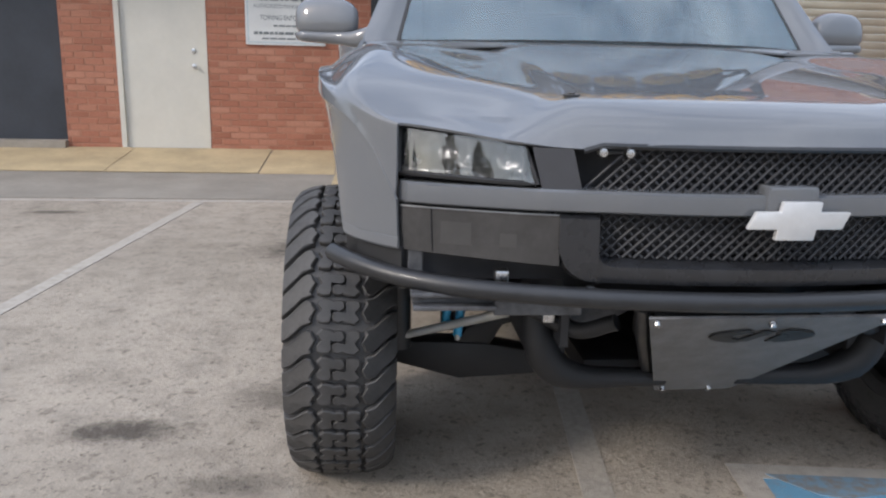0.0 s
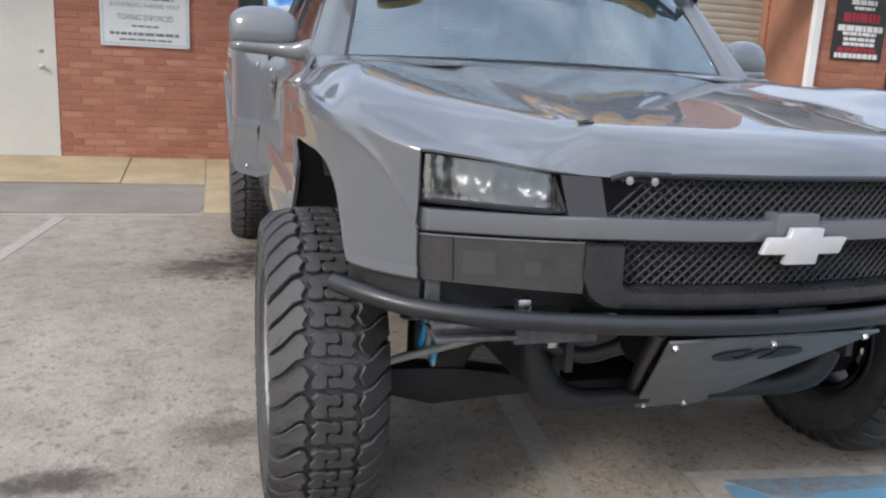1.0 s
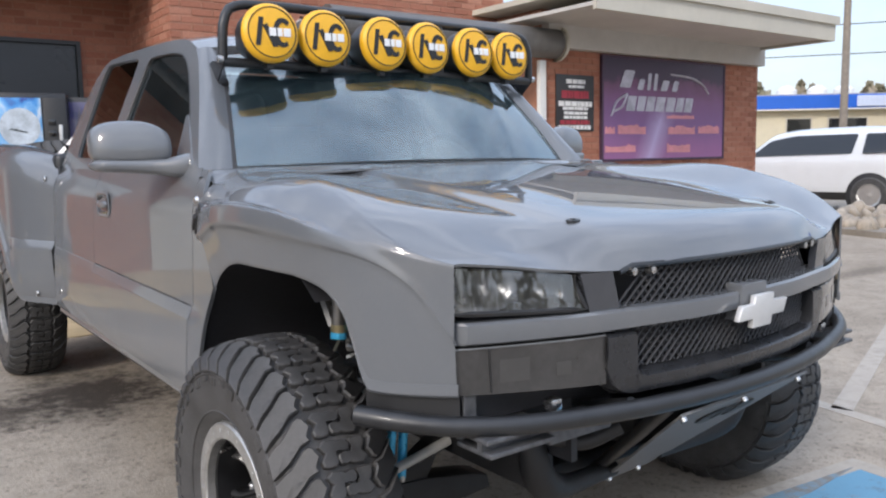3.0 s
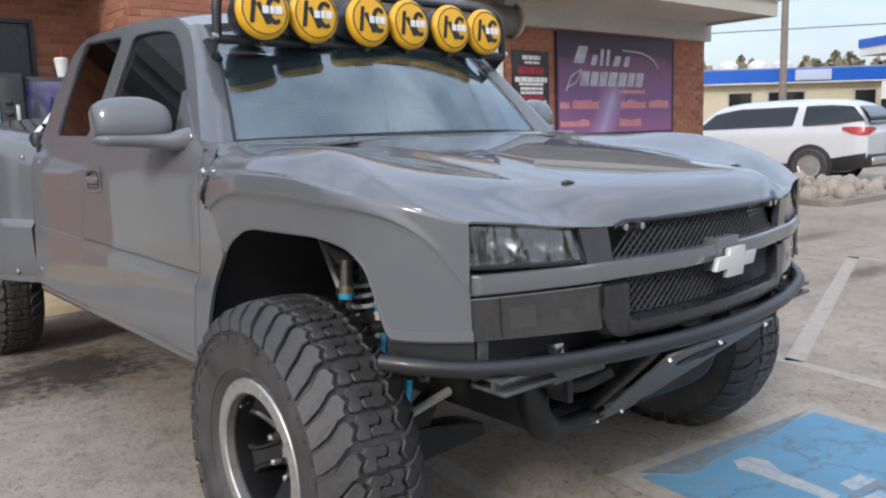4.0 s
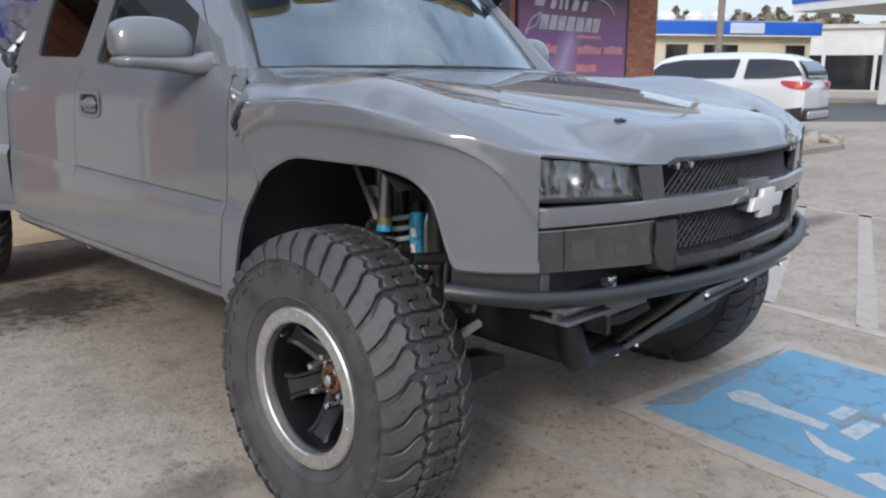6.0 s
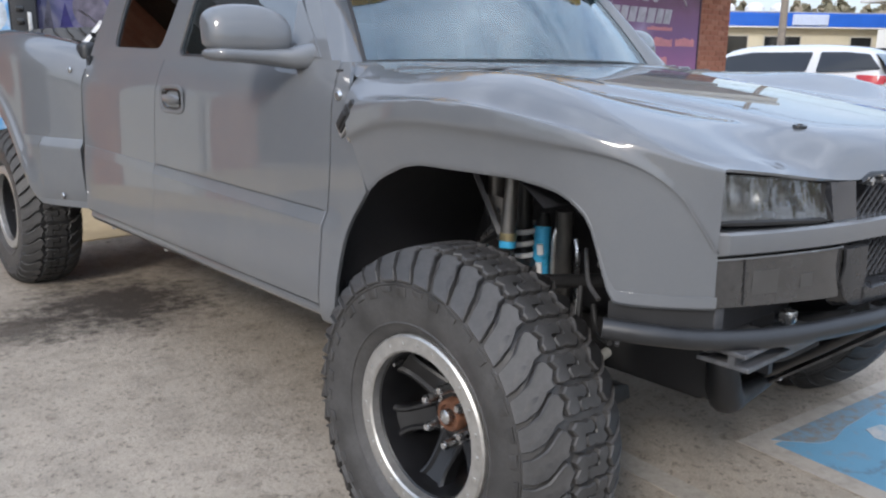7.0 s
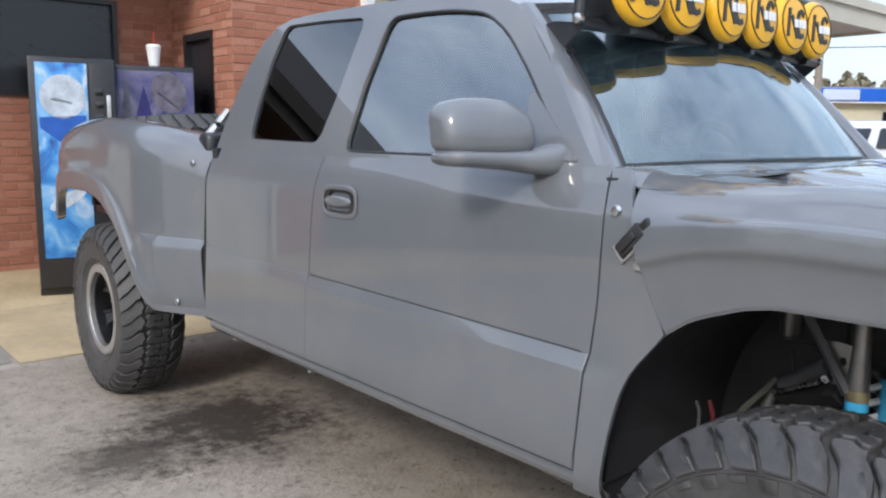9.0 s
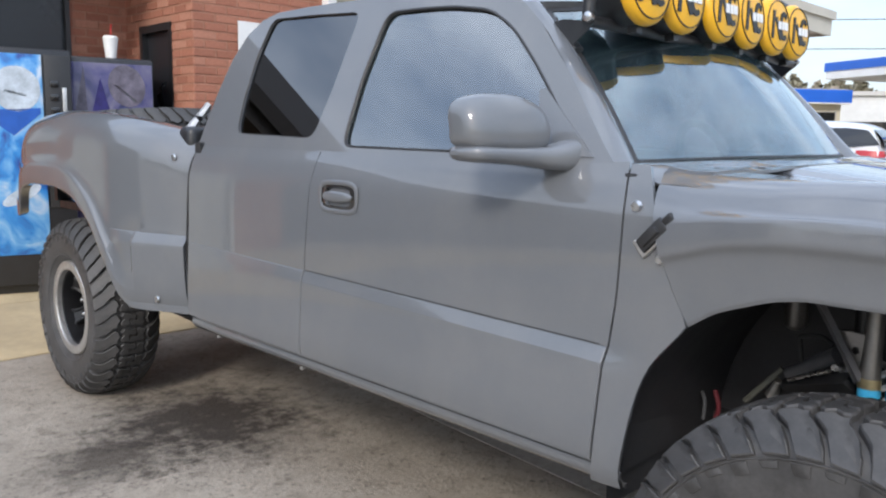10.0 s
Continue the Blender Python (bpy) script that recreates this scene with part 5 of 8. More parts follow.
        part("cowl_bolt", moved(b, Matrix.Translation((side * (cowl_x(y, z) + 0.001), y, z)) @ Matrix.Diagonal((side, 1, 1, 1))), STEEL, body[0 if side < 0 else 1])
    lm = Matrix.Translation((side * 0.976, 0.508, 1.098)) @ pose(0, 0, 0, -44, 0, side * 8) @ Matrix.Scale(1.2, 4)
    lt = part("rubber_latch", moved(join(box(-0.009, 0.009, -0.036, 0.036, -0.015, 0.015, 0.005), box(0.004 * side, 0.014 * side, -0.020, 0.026, -0.008, 0.008, 0.003), box(-0.006, 0.006, -0.056, -0.034, -0.008, 0.008, 0.003)), lm), BLACK_PLASTIC, body[0 if side < 0 else 1], "black rubber latch")
    part("latch_plate", moved(join(box(-0.004, 0.004, -0.044, 0.044, -0.020, -0.015, 0.001), box(-0.004, 0.004, 0.036, 0.044, -0.020, 0.018, 0.001)), lm), ALU, lt, "pale metal keeper")
    # bonnet pins
    b = lathe([(-0.004, 0.024), (0.002, 0.023), (0.003, 0.010), (0.007, 0.009), (0.008, 0.0)], 18, "z")
    bmesh.ops.scale(b, vec=(0.85, 0.60, 0.55), verts=b.verts)
    part("bonnet_pin", moved(b, Matrix.Translation((side * 0.43, -0.465, hood_z(-0.465) - 0.007)) @ pose(0, 0, 0, 8, side * 1.5, 0)), BLACK_METAL, clip, "dark oval pin plate")
    # rocker bolts
    for y in (1.942, 2.543):
        b = lathe([(0.0, 0.0), (0.0, 0.011), (0.015, 0.010), (0.02, 0.0)], 8, "z")
        part("rocker_bolt", moved(b, Matrix.Translation((side * 0.90, y, 0.478)) @ Matrix.Diagonal((1, 1, -1, 1))), STEEL, rockers[0 if side < 0 else 1])
# the front and the cab stand slightly askew on the frame: the passenger side sits further back and a little further in
def ease(v):
    v = min(1.0, max(0.0, v))
    return v * v * (3 - 2 * v)


def askew(p):
    s = 0.0 if p.x < -0.2 else ((p.x + 0.2) ** 2 / 0.8 if p.x < 0.2 else p.x)
    return Vector((p.x - 0.085 * ease((p.y - 0.25) / 0.4) * ease((p.x - 0.30) / 0.5), p.y + 0.05 * s, p.z))


for ob in truck.children_recursive:
    if ob.type == "MESH" and not ob.name.startswith("wheel") and ob.matrix_basis == Matrix.Identity(4) and not any(q.name.startswith("wheel") for q in (ob.parent, ob.parent.parent) if q is not None and q is not truck and not q.name.startswith("wheel_well")):
        for v in ob.data.vertices:
            v.co = askew(v.co)

# light bar
bar = thing("light_bar", "black tube light bar with six covered lamps", "light bar")
bar.parent = truck
del bar["category"]


def bar_at(x):
    """Middle line of the bar: y, for a bar bowed gently with the roof edge."""
    return 0.890 + 0.02 * (abs(x) / 0.73) ** 2 + 0.050 * x


lo = [(x, bar_at(x) + 0.0, 1.604) for x in np.linspace(-0.735, 0.735, 15)]
hi = [(-0.735, bar_at(-0.735), 1.604), (-0.73, 0.87, 1.72), (-0.70, 0.875, 1.785), (-0.64, 0.878, 1.802)] + [(x, 0.90 + 0.05 * x, 1.806) for x in np.linspace(-0.5, 0.5, 7)] + [(0.64, 0.942, 1.802), (0.70, 0.945, 1.785), (0.73, 0.942, 1.72), (0.735, bar_at(0.735), 1.604)]
part("bar_tube", tube(lo, 0.017, 12), BLACK_METAL, bar)
part("bar_hoop", tube(hi, 0.017, 12, True, 60), BLACK_METAL, bar)
for x in (-0.262, 0.205):
    part("bar_upright", tube([(x, bar_at(x), 1.604), (x, bar_at(x) + 0.008, 1.806)], 0.015, 10), BLACK_METAL, bar)
# end brackets down to the pillars
for side in (-1, 1):
    tri = [(0.0, 0.0), (0.13, -0.105), (0.17, 0.005), (0.10, 0.015)]
    bm = prism(tri, 0.005)
    bm = moved(bm, Matrix.Translation((side * 0.735, 0.885 + 0.037 * side, 1.60)) @ Matrix(((0, 0, 1, 0), (1, 0, 0, 0), (0, 1, 0, 0), (0, 0, 0, 1))))
    bmesh.ops.recalc_face_normals(bm, faces=bm.faces)
    part("end_bracket", bm, BLACK_METAL, bar, smooth=False)
    part("bracket_knob", moved(lathe([(0.0, 0.0), (0.004, 0.012), (0.02, 0.013), (0.026, 0.0)], 14), Matrix.Translation((side * 0.735, 0.90 + 0.037 * side, 1.612)) @ Matrix.Diagonal((side, 1, 1, 1))), STEEL, bar)
    part("pillar_clamp", moved(box(-0.02, 0.02, -0.035, 0.035, -0.025, 0.025, 0.005), Matrix.Translation((side * 0.72, 0.985 + 0.037 * side, 1.545)) @ pose(0, 0, 0, 45, 0, 0)), BLACK_METAL, bar)


def make_lamp(m):
    """A round lamp that faces -y, with a yellow cover; plain marks stand for its print."""
    cover = lathe([(-0.008, 0.099), (-0.014, 0.101), (-0.028, 0.099), (-0.036, 0.092), (-0.041, 0.080), (-0.043, 0.0)], 40, "y")
    c = part("lamp", cover, YELLOW, bar, "round lamp under a yellow plastic cover")
    c.matrix_basis = m
    part("lamp_body", lathe([(-0.010, 0.0975), (0.020, 0.097), (0.060, 0.096), (0.110, 0.080), (0.150, 0.050), (0.165, 0.0)], 28, "y"), BLACK_METAL, c)
    part("cover_ring", lathe([(-0.0395, 0.086), (-0.0425, 0.086), (-0.0425, 0.083), (-0.0395, 0.083)], 40, "y"), MARK_BLACK, c)
    part("stay", join(box(-0.012, 0.012, 0.0, 0.03, -0.115, -0.085)), BLACK_METAL, c)
    mm = Matrix.Translation((0, -0.045, 0)) @ pose(0, 0, 0, 90, 0, 0)
    part("mark", prism([(-0.062, -0.046), (-0.046, -0.046), (-0.030, 0.048), (-0.046, 0.048)], 0.004, mm), MARK_BLACK, c, smooth=False)
    part("mark", prism([(-0.034, 0.022), (0.000, -0.050), (0.018, -0.048), (-0.018, 0.028)], 0.004, mm), MARK_BLACK, c, smooth=False)
    arc_o = [(0.036 + 0.034 * math.cos(a), 0.0 + 0.050 * math.sin(a)) for a in np.linspace(0.75, 5.3, 16)]
    arc_i = [(0.038 + 0.018 * math.cos(a), 0.0 + 0.034 * math.sin(a)) for a in np.linspace(5.3, 0.75, 16)]
    part("mark", prism(arc_o + arc_i, 0.004, mm), MARK_BLACK, c, smooth=False)
    for u0, u1 in ((-0.012, 0.012), (0.017, 0.034), (0.039, 0.064)):
        part("white_mark", prism([(u0, -0.013), (u1, -0.013), (u1, 0.014), (u0, 0.014)], 0.0045, Matrix.Translation((0, -0.0008, 0)) @ mm), MARK_WHITE, c, smooth=False)
    return c


LAMPS = ((-0.590, 12), (-0.375, 6), (-0.118, -2), (0.097, -3), (0.340, 3), (0.555, 5))
first_lamp = make_lamp(Matrix.Translation((LAMPS[0][0], 0.858 + 0.067 * LAMPS[0][0], 1.698)) @ pose(0, 0, 0, -4, 0, -LAMPS[0][1] * 0.3))
for x, a in LAMPS[1:]:
    copy_thing(first_lamp, Matrix.Translation((x, 0.858 + 0.067 * x - 0.01 * (0.6 - abs(x)), 1.698)) @ pose(0, 0, 0, -4, 0, -a * 0.3))

# cab interior
part("dashboard", join(box(-0.80, 0.80, 0.66, 1.02, 1.05, 1.225, 0.03, 3), box(-0.78, 0.78, 0.60, 0.80, 1.10, 1.232, 0.02)), DASH, truck)
for cx in (-0.40, 0.40):
    seat = part("seat", join(box(cx - 0.26, cx + 0.26, 1.22, 1.70, 0.84, 1.02, 0.05, 3), moved(box(-0.25, 0.25, -0.07, 0.07, 0.0, 0.62, 0.05, 3), Matrix.Translation((cx, 1.74, 0.98)) @ pose(0, 0, 0, -14, 0, 0))), SEAT, truck, "dark cloth seat")
    part("headrest", box(cx - 0.13, cx + 0.13, 1.86, 1.96, 1.50, 1.66, 0.04, 3), SEAT, seat)
part("rear_bench", join(box(-0.75, 0.75, 2.18, 2.5, 0.84, 1.0, 0.04), box(-0.75, 0.75, 2.44, 2.54, 1.0, 1.46, 0.04)), SEAT, truck)
wheel_ring = tube([(0.40 + 0.19 * math.cos(a), 1.10 + 0.07 * math.sin(a), 1.19 + 0.175 * math.sin(a)) for a in np.linspace(0, 2 * math.pi, 33)], 0.016, 10, False)
part("steering_wheel", join(wheel_ring, tube([(0.40, 1.10, 1.19), (0.40, 0.95, 1.12)], 0.04, 12), tube([(0.22, 1.10, 1.19), (0.58, 1.10, 1.19)], 0.014, 8)), BLACK_PLASTIC, truck)
part("rear_view_mirror", box(-0.11, 0.11, 1.03, 1.06, 1.56, 1.62, 0.012), BLACK_PLASTIC, truck)

# spare wheel lying in the bed, and a jack handle
spare = thing("spare_tyre", "black mud-terrain spare tyre lying in the truck bed", "tyre")
part("casing", tyre_bm(), RUBBER, spare)
add_tread(spare)
spare.matrix_basis = Matrix.Translation((-0.50, 3.90, 1.245)) @ pose(0, 0, 0, -5, 0, 0) @ pose(0, 0, 0, 0, 90, 0)
jack = thing("bed_jack", "grey steel jack clamped behind the cab", "jack")
part("shaft", tube([(-0.905, 2.75, 1.300), (-0.862, 2.75, 1.352)], [0.020, 0.018], 6), ALU, jack, "bare metal lever", smooth=False)
part("lever_end", tube([(-0.852, 2.75, 1.362), (-0.806, 2.75, 1.418)], [0.017, 0.015], 6), ALU, jack, smooth=False)
part("pivot", tube([(-0.858, 2.768, 1.357), (-0.858, 2.732, 1.357)], 0.012, 10), BLACK_METAL, jack)
part("clamp", box(-0.93, -0.80, 2.69, 2.80, 1.16, 1.325, 0.03, 3), BLACK_METAL, jack)


# ---- ground ----
def asphalt_material():
    m, nt, b = material("worn_asphalt")
    co = coords(nt)
    grit = tex(nt, "ShaderNodeTexVoronoi", 48.0, co)
    fine = tex(nt, "ShaderNodeTexNoise", 210.0, co, 3.0)
    patch = tex(nt, "ShaderNodeTexNoise", 0.55, co, 6.0, 0.62)
    mid = tex(nt, "ShaderNodeTexNoise", 5.5, co, 9.0, 0.74)
    base = ramp(nt, patch.outputs["Fac"], [(0.35, (0.162, 0.139, 0.112)), (0.65, (0.216, 0.187, 0.153))])
    g = ramp(nt, grit.outputs["Color"], [(0.05, 0.42), (0.25, 0.88), (0.72, 1.10), (0.94, 2.1)])
    c = mixc(nt, 0.85, base, g, "MULTIPLY")
    c = mixc(nt, 0.6, c, ramp(nt, fine.outputs["Fac"], [(0.3, 0.55), (0.7, 1.4)]), "MULTIPLY")
    c = mixc(nt, ramp(nt, mid.outputs["Fac"], [(0.46, 0.0), (0.70, 0.48)]), c, (0.108, 0.093, 0.077))
    pale = tex(nt, "ShaderNodeTexNoise", 9.0, co, 7.0, 0.7)
    c = mixc(nt, ramp(nt, pale.outputs["Fac"], [(0.52, 0.0), (0.70, 0.40)]), c, (0.30, 0.264, 0.218))
    fleck = tex(nt, "ShaderNodeTexNoise", 17.0, co, 6.0, 0.72)
    spots = tex(nt, "ShaderNodeTexNoise", 7.0, co, 3.0, 0.55)
    c = mixc(nt, ramp(nt, spots.outputs["Fac"], [(0.66, 0.0), (0.71, 0.42)]), c, (0.085, 0.070, 0.056))
    # oil stains: blotches round a few places, broken up by noise
    for sx, sy, rx, ry, amount in ((-0.80, 2.85, 0.85, 0.95, 0.95), (-1.30, 2.70, 0.55, 0.45, 0.75), (-1.68, 0.2, 0.36, 0.14, 0.8), (-3.3, 3.9, 0.35, 0.12, 0.75), (-1.2, 0.45, 0.3, 0.2, 0.55), (-1.26, -0.15, 0.25, 0.14, 0.5), (4.9, 0.9, 0.9, 0.25, 0.6), (6.6, 2.2, 1.2, 0.3, 0.5)):
        mp = nt.nodes.new("ShaderNodeMapping")
        mp.vector_type = "TEXTURE"
        mp.inputs["Location"].default_value = (sx, sy, 0)
        mp.inputs["Scale"].default_value = (rx, ry, 1)
        link(nt, co, mp.inputs["Vector"])
        ln = nt.nodes.new("ShaderNodeVectorMath")
        ln.operation = "LENGTH"
        link(nt, mp.outputs["Vector"], ln.inputs[0])
        ad = nt.nodes.new("ShaderNodeMath")
        ad.operation = "MULTIPLY_ADD"
        ad.inputs[1].default_value = 1.5
        link(nt, mid.outputs["Fac"], ad.inputs[0])
        link(nt, ln.outputs["Value"], ad.inputs[2])
        ae = nt.nodes.new("ShaderNodeMath")
        ae.operation = "MULTIPLY_ADD"
        ae.inputs[1].default_value = 1.1
        link(nt, fleck.outputs["Fac"], ae.inputs[0])
        link(nt, ad.outputs[0], ae.inputs[2])
        mr = nt.nodes.new("ShaderNodeMapRange")
        mr.inputs["From Min"].default_value, mr.inputs["From Max"].default_value = 1.52, 2.02
        mr.inputs["To Min"].default_value, mr.inputs["To Max"].default_value = amount, 0.0
        link(nt, ae.outputs[0], mr.inputs["Value"])
        c = mixc(nt, mr.outputs["Result"], c, (0.041, 0.033, 0.027))
    link(nt, c, b.inputs["Base Color"])
    b.inputs["Roughness"].default_value = 0.9
    b.inputs["Specular IOR Level"].default_value = 0.25
    h = nt.nodes.new("ShaderNodeMath")
    h.operation = "ADD"
    link(nt, grit.outputs["Distance"], h.inputs[0])
    link(nt, fine.outputs["Fac"], h.inputs[1])
    bump(nt, b, h.outputs[0], 0.45, 0.006)
    return m


def worn_paint(name, col, under=(0.19, 0.175, 0.158), lo=0.42, hi=0.58, scale=16.0, cracks=False):
    m, nt, b = material(name)
    co = coords(nt)
    n1, n2 = tex(nt, "ShaderNodeTexNoise", scale, co, 8.0, 0.7), tex(nt, "ShaderNodeTexNoise", 1.6, co, 4.0)
    s = nt.nodes.new("ShaderNodeMath")
    s.operation = "MULTIPLY_ADD"
    s.inputs[1].default_value = 0.5
    link(nt, n2.outputs["Fac"], s.inputs[0])
    link(nt, n1.outputs["Fac"], s.inputs[2])
    f = ramp(nt, s.outputs[0], [(lo + 0.2, 1.0), (hi + 0.25, 0.0)])
    dirt = ramp(nt, n2.outputs["Fac"], [(0.3, tuple(c * 0.8 for c in col)), (0.7, col)])
    grit = tex(nt, "ShaderNodeTexVoronoi", 95.0, co)
    c = mixc(nt, f, under, dirt)
    if cracks:  # old cracks in the asphalt show through
        cr = tex(nt, "ShaderNodeTexVoronoi", 2.0, mixc(nt, 0.16, co, n1.outputs["Color"]))
        cr.feature = "DISTANCE_TO_EDGE"
        c = mixc(nt, ramp(nt, cr.outputs["Distance"], [(0.003, 0.5), (0.012, 0.0)]), c, (0.10, 0.11, 0.115))
    link(nt, mixc(nt, 0.35, c, ramp(nt, grit.outputs["Color"], [(0.1, 0.7), (0.9, 1.2)]), "MULTIPLY"), b.inputs["Base Color"])
    b.inputs["Roughness"].default_value = 0.85
    bump(nt, b, grit.outputs["Distance"], 0.3, 0.004)
    return m


ASPHALT = asphalt_material()
LINE = worn_paint("worn_white_line", (0.41, 0.368, 0.318), (0.26, 0.235, 0.200), 0.54, 0.80, 14.0)
FAINT_LINE = worn_paint("faint_line", (0.40, 0.360, 0.310), (0.25, 0.226, 0.192), 0.45, 0.70, 34.0)
BLUE_SIGN = worn_paint("worn_blue_paint", (0.125, 0.30, 0.44), (0.20, 0.23, 0.25), 0.62, 0.88, 9.0, True)
WHITE_SIGN = worn_paint("worn_white_symbol", (0.46, 0.47, 0.47), (0.20, 0.31, 0.40), 0.48, 0.70, 26.0)
TAN = simple("tan_concrete", (0.46, 0.36, 0.215), 0.9, 0, 0, 0.18, 2.5, 0.3, 120, 0.003)
GREY_CONC = simple("grey_concrete", (0.27, 0.243, 0.205), 0.9, 0, 0, 0.2, 2.0, 0.3, 120, 0.003)

# the ground is one sheet to the horizon
bm = bmesh.new()
edges = [-1500, -300, -60, -12, 12, 60, 300, 1500]
gv = [[bm.verts.new((x, y, 0)) for x in edges] for y in edges]
for i in range(len(edges) - 1):
    for j in range(len(edges) - 1):
        bm.faces.new((gv[i][j], gv[i][j + 1], gv[i + 1][j + 1], gv[i + 1][j]))
ground = part("ground", bm, ASPHALT, None, "worn grey-brown asphalt car park with oil stains", smooth=False)
tagged(ground, category="ground", kind="structure")


def strip(x0, y0, x1, y1, w):
    d = Vector((x1 - x0, y1 - y0)).normalized()
    n = Vector((-d.y, d.x)) * w / 2
    a, b = Vector((x0, y0)), Vector((x1, y1))
    return [tuple(a - n), tuple(b - n), tuple(b + n), tuple(a + n)]


def marking(name, label, cat, loops, mat, z=0.0035):
    ob = None
    t = thing(name, label, cat, kind="structure")
    for lp in loops:
        flat("stripe", mat, t, lp, z)
    return t


marking("bay_line", "worn white parking bay lines on asphalt", "road marking", [strip(-2.335, 4.36, -2.95, -1.8, 0.085), strip(-6.5, 4.42, -1.33, 4.42, 0.085)], LINE)
marking("bay_line", "faint worn parking bay line under the truck", "road marking", [strip(-0.13, 0.75, -0.52, -3.0, 0.09), strip(-0.10, 1.0, 0.18, 3.9, 0.09)], FAINT_LINE)
marking("hatched_bay", "worn white hatching beside a parking bay", "road marking", [strip(2.05, 0.30, 1.70, -1.6, 0.09), strip(2.03, 0.11, 5.6, 1.30, 0.10), strip(1.96, -0.44, 5.6, 0.72, 0.10), strip(1.86, -1.0, 5.6, 0.18, 0.10), strip(5.6, 1.4, 5.0, -1.6, 0.09)], LINE)

# blue bay sign on the ground: frame, field, fragments of the wheelchair figure
bay = thing("accessible_bay_sign", "faded blue accessible parking square painted on asphalt", "road marking", kind="structure")
O, U, V = Vector((0.205, -0.085)), Vector((0.9929, -0.119)), Vector((-0.119, -0.9929))


def bay_pts(pts):
    return [tuple(O + U * a + V * b) for a, b in pts]


WORN_PATCH = worn_paint("worn_patch", (0.20, 0.19, 0.175), (0.15, 0.25, 0.33), 0.46, 0.62, 22.0)
flat("worn_patch", WORN_PATCH, bay, bay_pts([(0.10, 0.06), (0.22, 0.17), (0.29, 0.18), (0.41, 0.15), (0.82, 0.12), (1.16, 0.06)]), 0.0065)
flat("worn_patch", WORN_PATCH, bay, bay_pts([(0.52, 0.605), (0.50, 0.635), (0.66, 0.64), (0.67, 0.72), (0.75, 0.66), (0.72, 0.605)]), 0.0065)
flat("blue_field", BLUE_SIGN, bay, bay_pts([(0.07, 0.07), (0.07, 1.20), (1.18, 1.20), (1.18, 0.07)]), 0.0035)
for a0, b0, a1, b1 in ((0, 0, 1.25, 0.085), (0, 0.085, 0.085, 1.26), (1.165, 0.085, 1.25, 1.26), (0.085, 1.18, 1.165, 1.26)):
    flat("white_border", LINE, bay, bay_pts([(a0, b0), (a0, b1), (a1, b1), (a1, b0)]), 0.0045)
for pts in ([(0.46, 0.20), (0.42, 0.25), (0.43, 0.32), (0.44, 0.50), (0.44, 0.60), (0.50, 0.59), (0.51, 0.46), (0.51, 0.37), (0.56, 0.28), (0.54, 0.21)], [(0.39, 0.55), (0.31, 0.62), (0.26, 0.70), (0.26, 0.77), (0.31, 0.77), (0.33, 0.67), (0.37, 0.60)], [(0.58, 0.54), (0.57, 0.60), (0.71, 0.60), (0.71, 0.54)], [(0.47, 0.64), (0.45, 0.71), (0.64, 0.71), (0.63, 0.65)], [(0.68, 0.67), (0.69, 0.73), (0.80, 0.74), (0.80, 0.67)], [(0.20, 0.82), (0.17, 0.92), (0.24, 0.98), (0.27, 0.86)]):
    flat("figure_stroke", WHITE_SIGN, bay, bay_pts(pts), 0.006)

# concrete apron before the wall
def apron_z(y):
    return max(0.008, 0.12 * (y - 6.03) / 1.15)


def slab_walk(label, xs, ys):
    """Concrete slabs with open joints over a dark bed."""
    bm = grid_bm(np.array([[(x, y, apron_z(y) - 0.006) for x in (xs[0], xs[-1])] for y in ys]))
    bmesh.ops.recalc_face_normals(bm, faces=bm.faces)
    t = tagged(part("pavement", bm, GREY_CONC, None, label, smooth=False), category="pavement", kind="structure")
    g = 0.006
    for x0, x1 in zip(xs, xs[1:]):
        for y0, y1 in zip(ys, ys[1:]):
            bm = grid_bm(np.array([[(x, y, apron_z(y)) for x in (x0 + g, x1 - g)] for y in (y0 + g, y1 - g)]))
            bmesh.ops.recalc_face_normals(bm, faces=bm.faces)
            solid(part("slab", bm, TAN, t, smooth=False), 0.006)
    return t


slab_walk("tan concrete slab walk along a brick wall", [-14, -11.6, -10.0, -8.4, -6.8, -5.2, -3.65, -2.1, -1.32], [6.03, 7.2])
slab_walk("tan concrete slab apron before the shop front", [-1.32, 0.25, 1.85, 3.45, 5.05, 6.65, 8.25, 9.85, 12.0], [4.45, 6.03, 7.2])
tagged(part("pavement", prism([(-14, 4.5), (-1.35, 4.5), (-1.19, 6.02), (-14, 6.02)], 0.003, Matrix.Translation((0, 0, 0.0055))), GREY_CONC, None, "grey concrete strip", smooth=False), category="pavement", kind="structure")


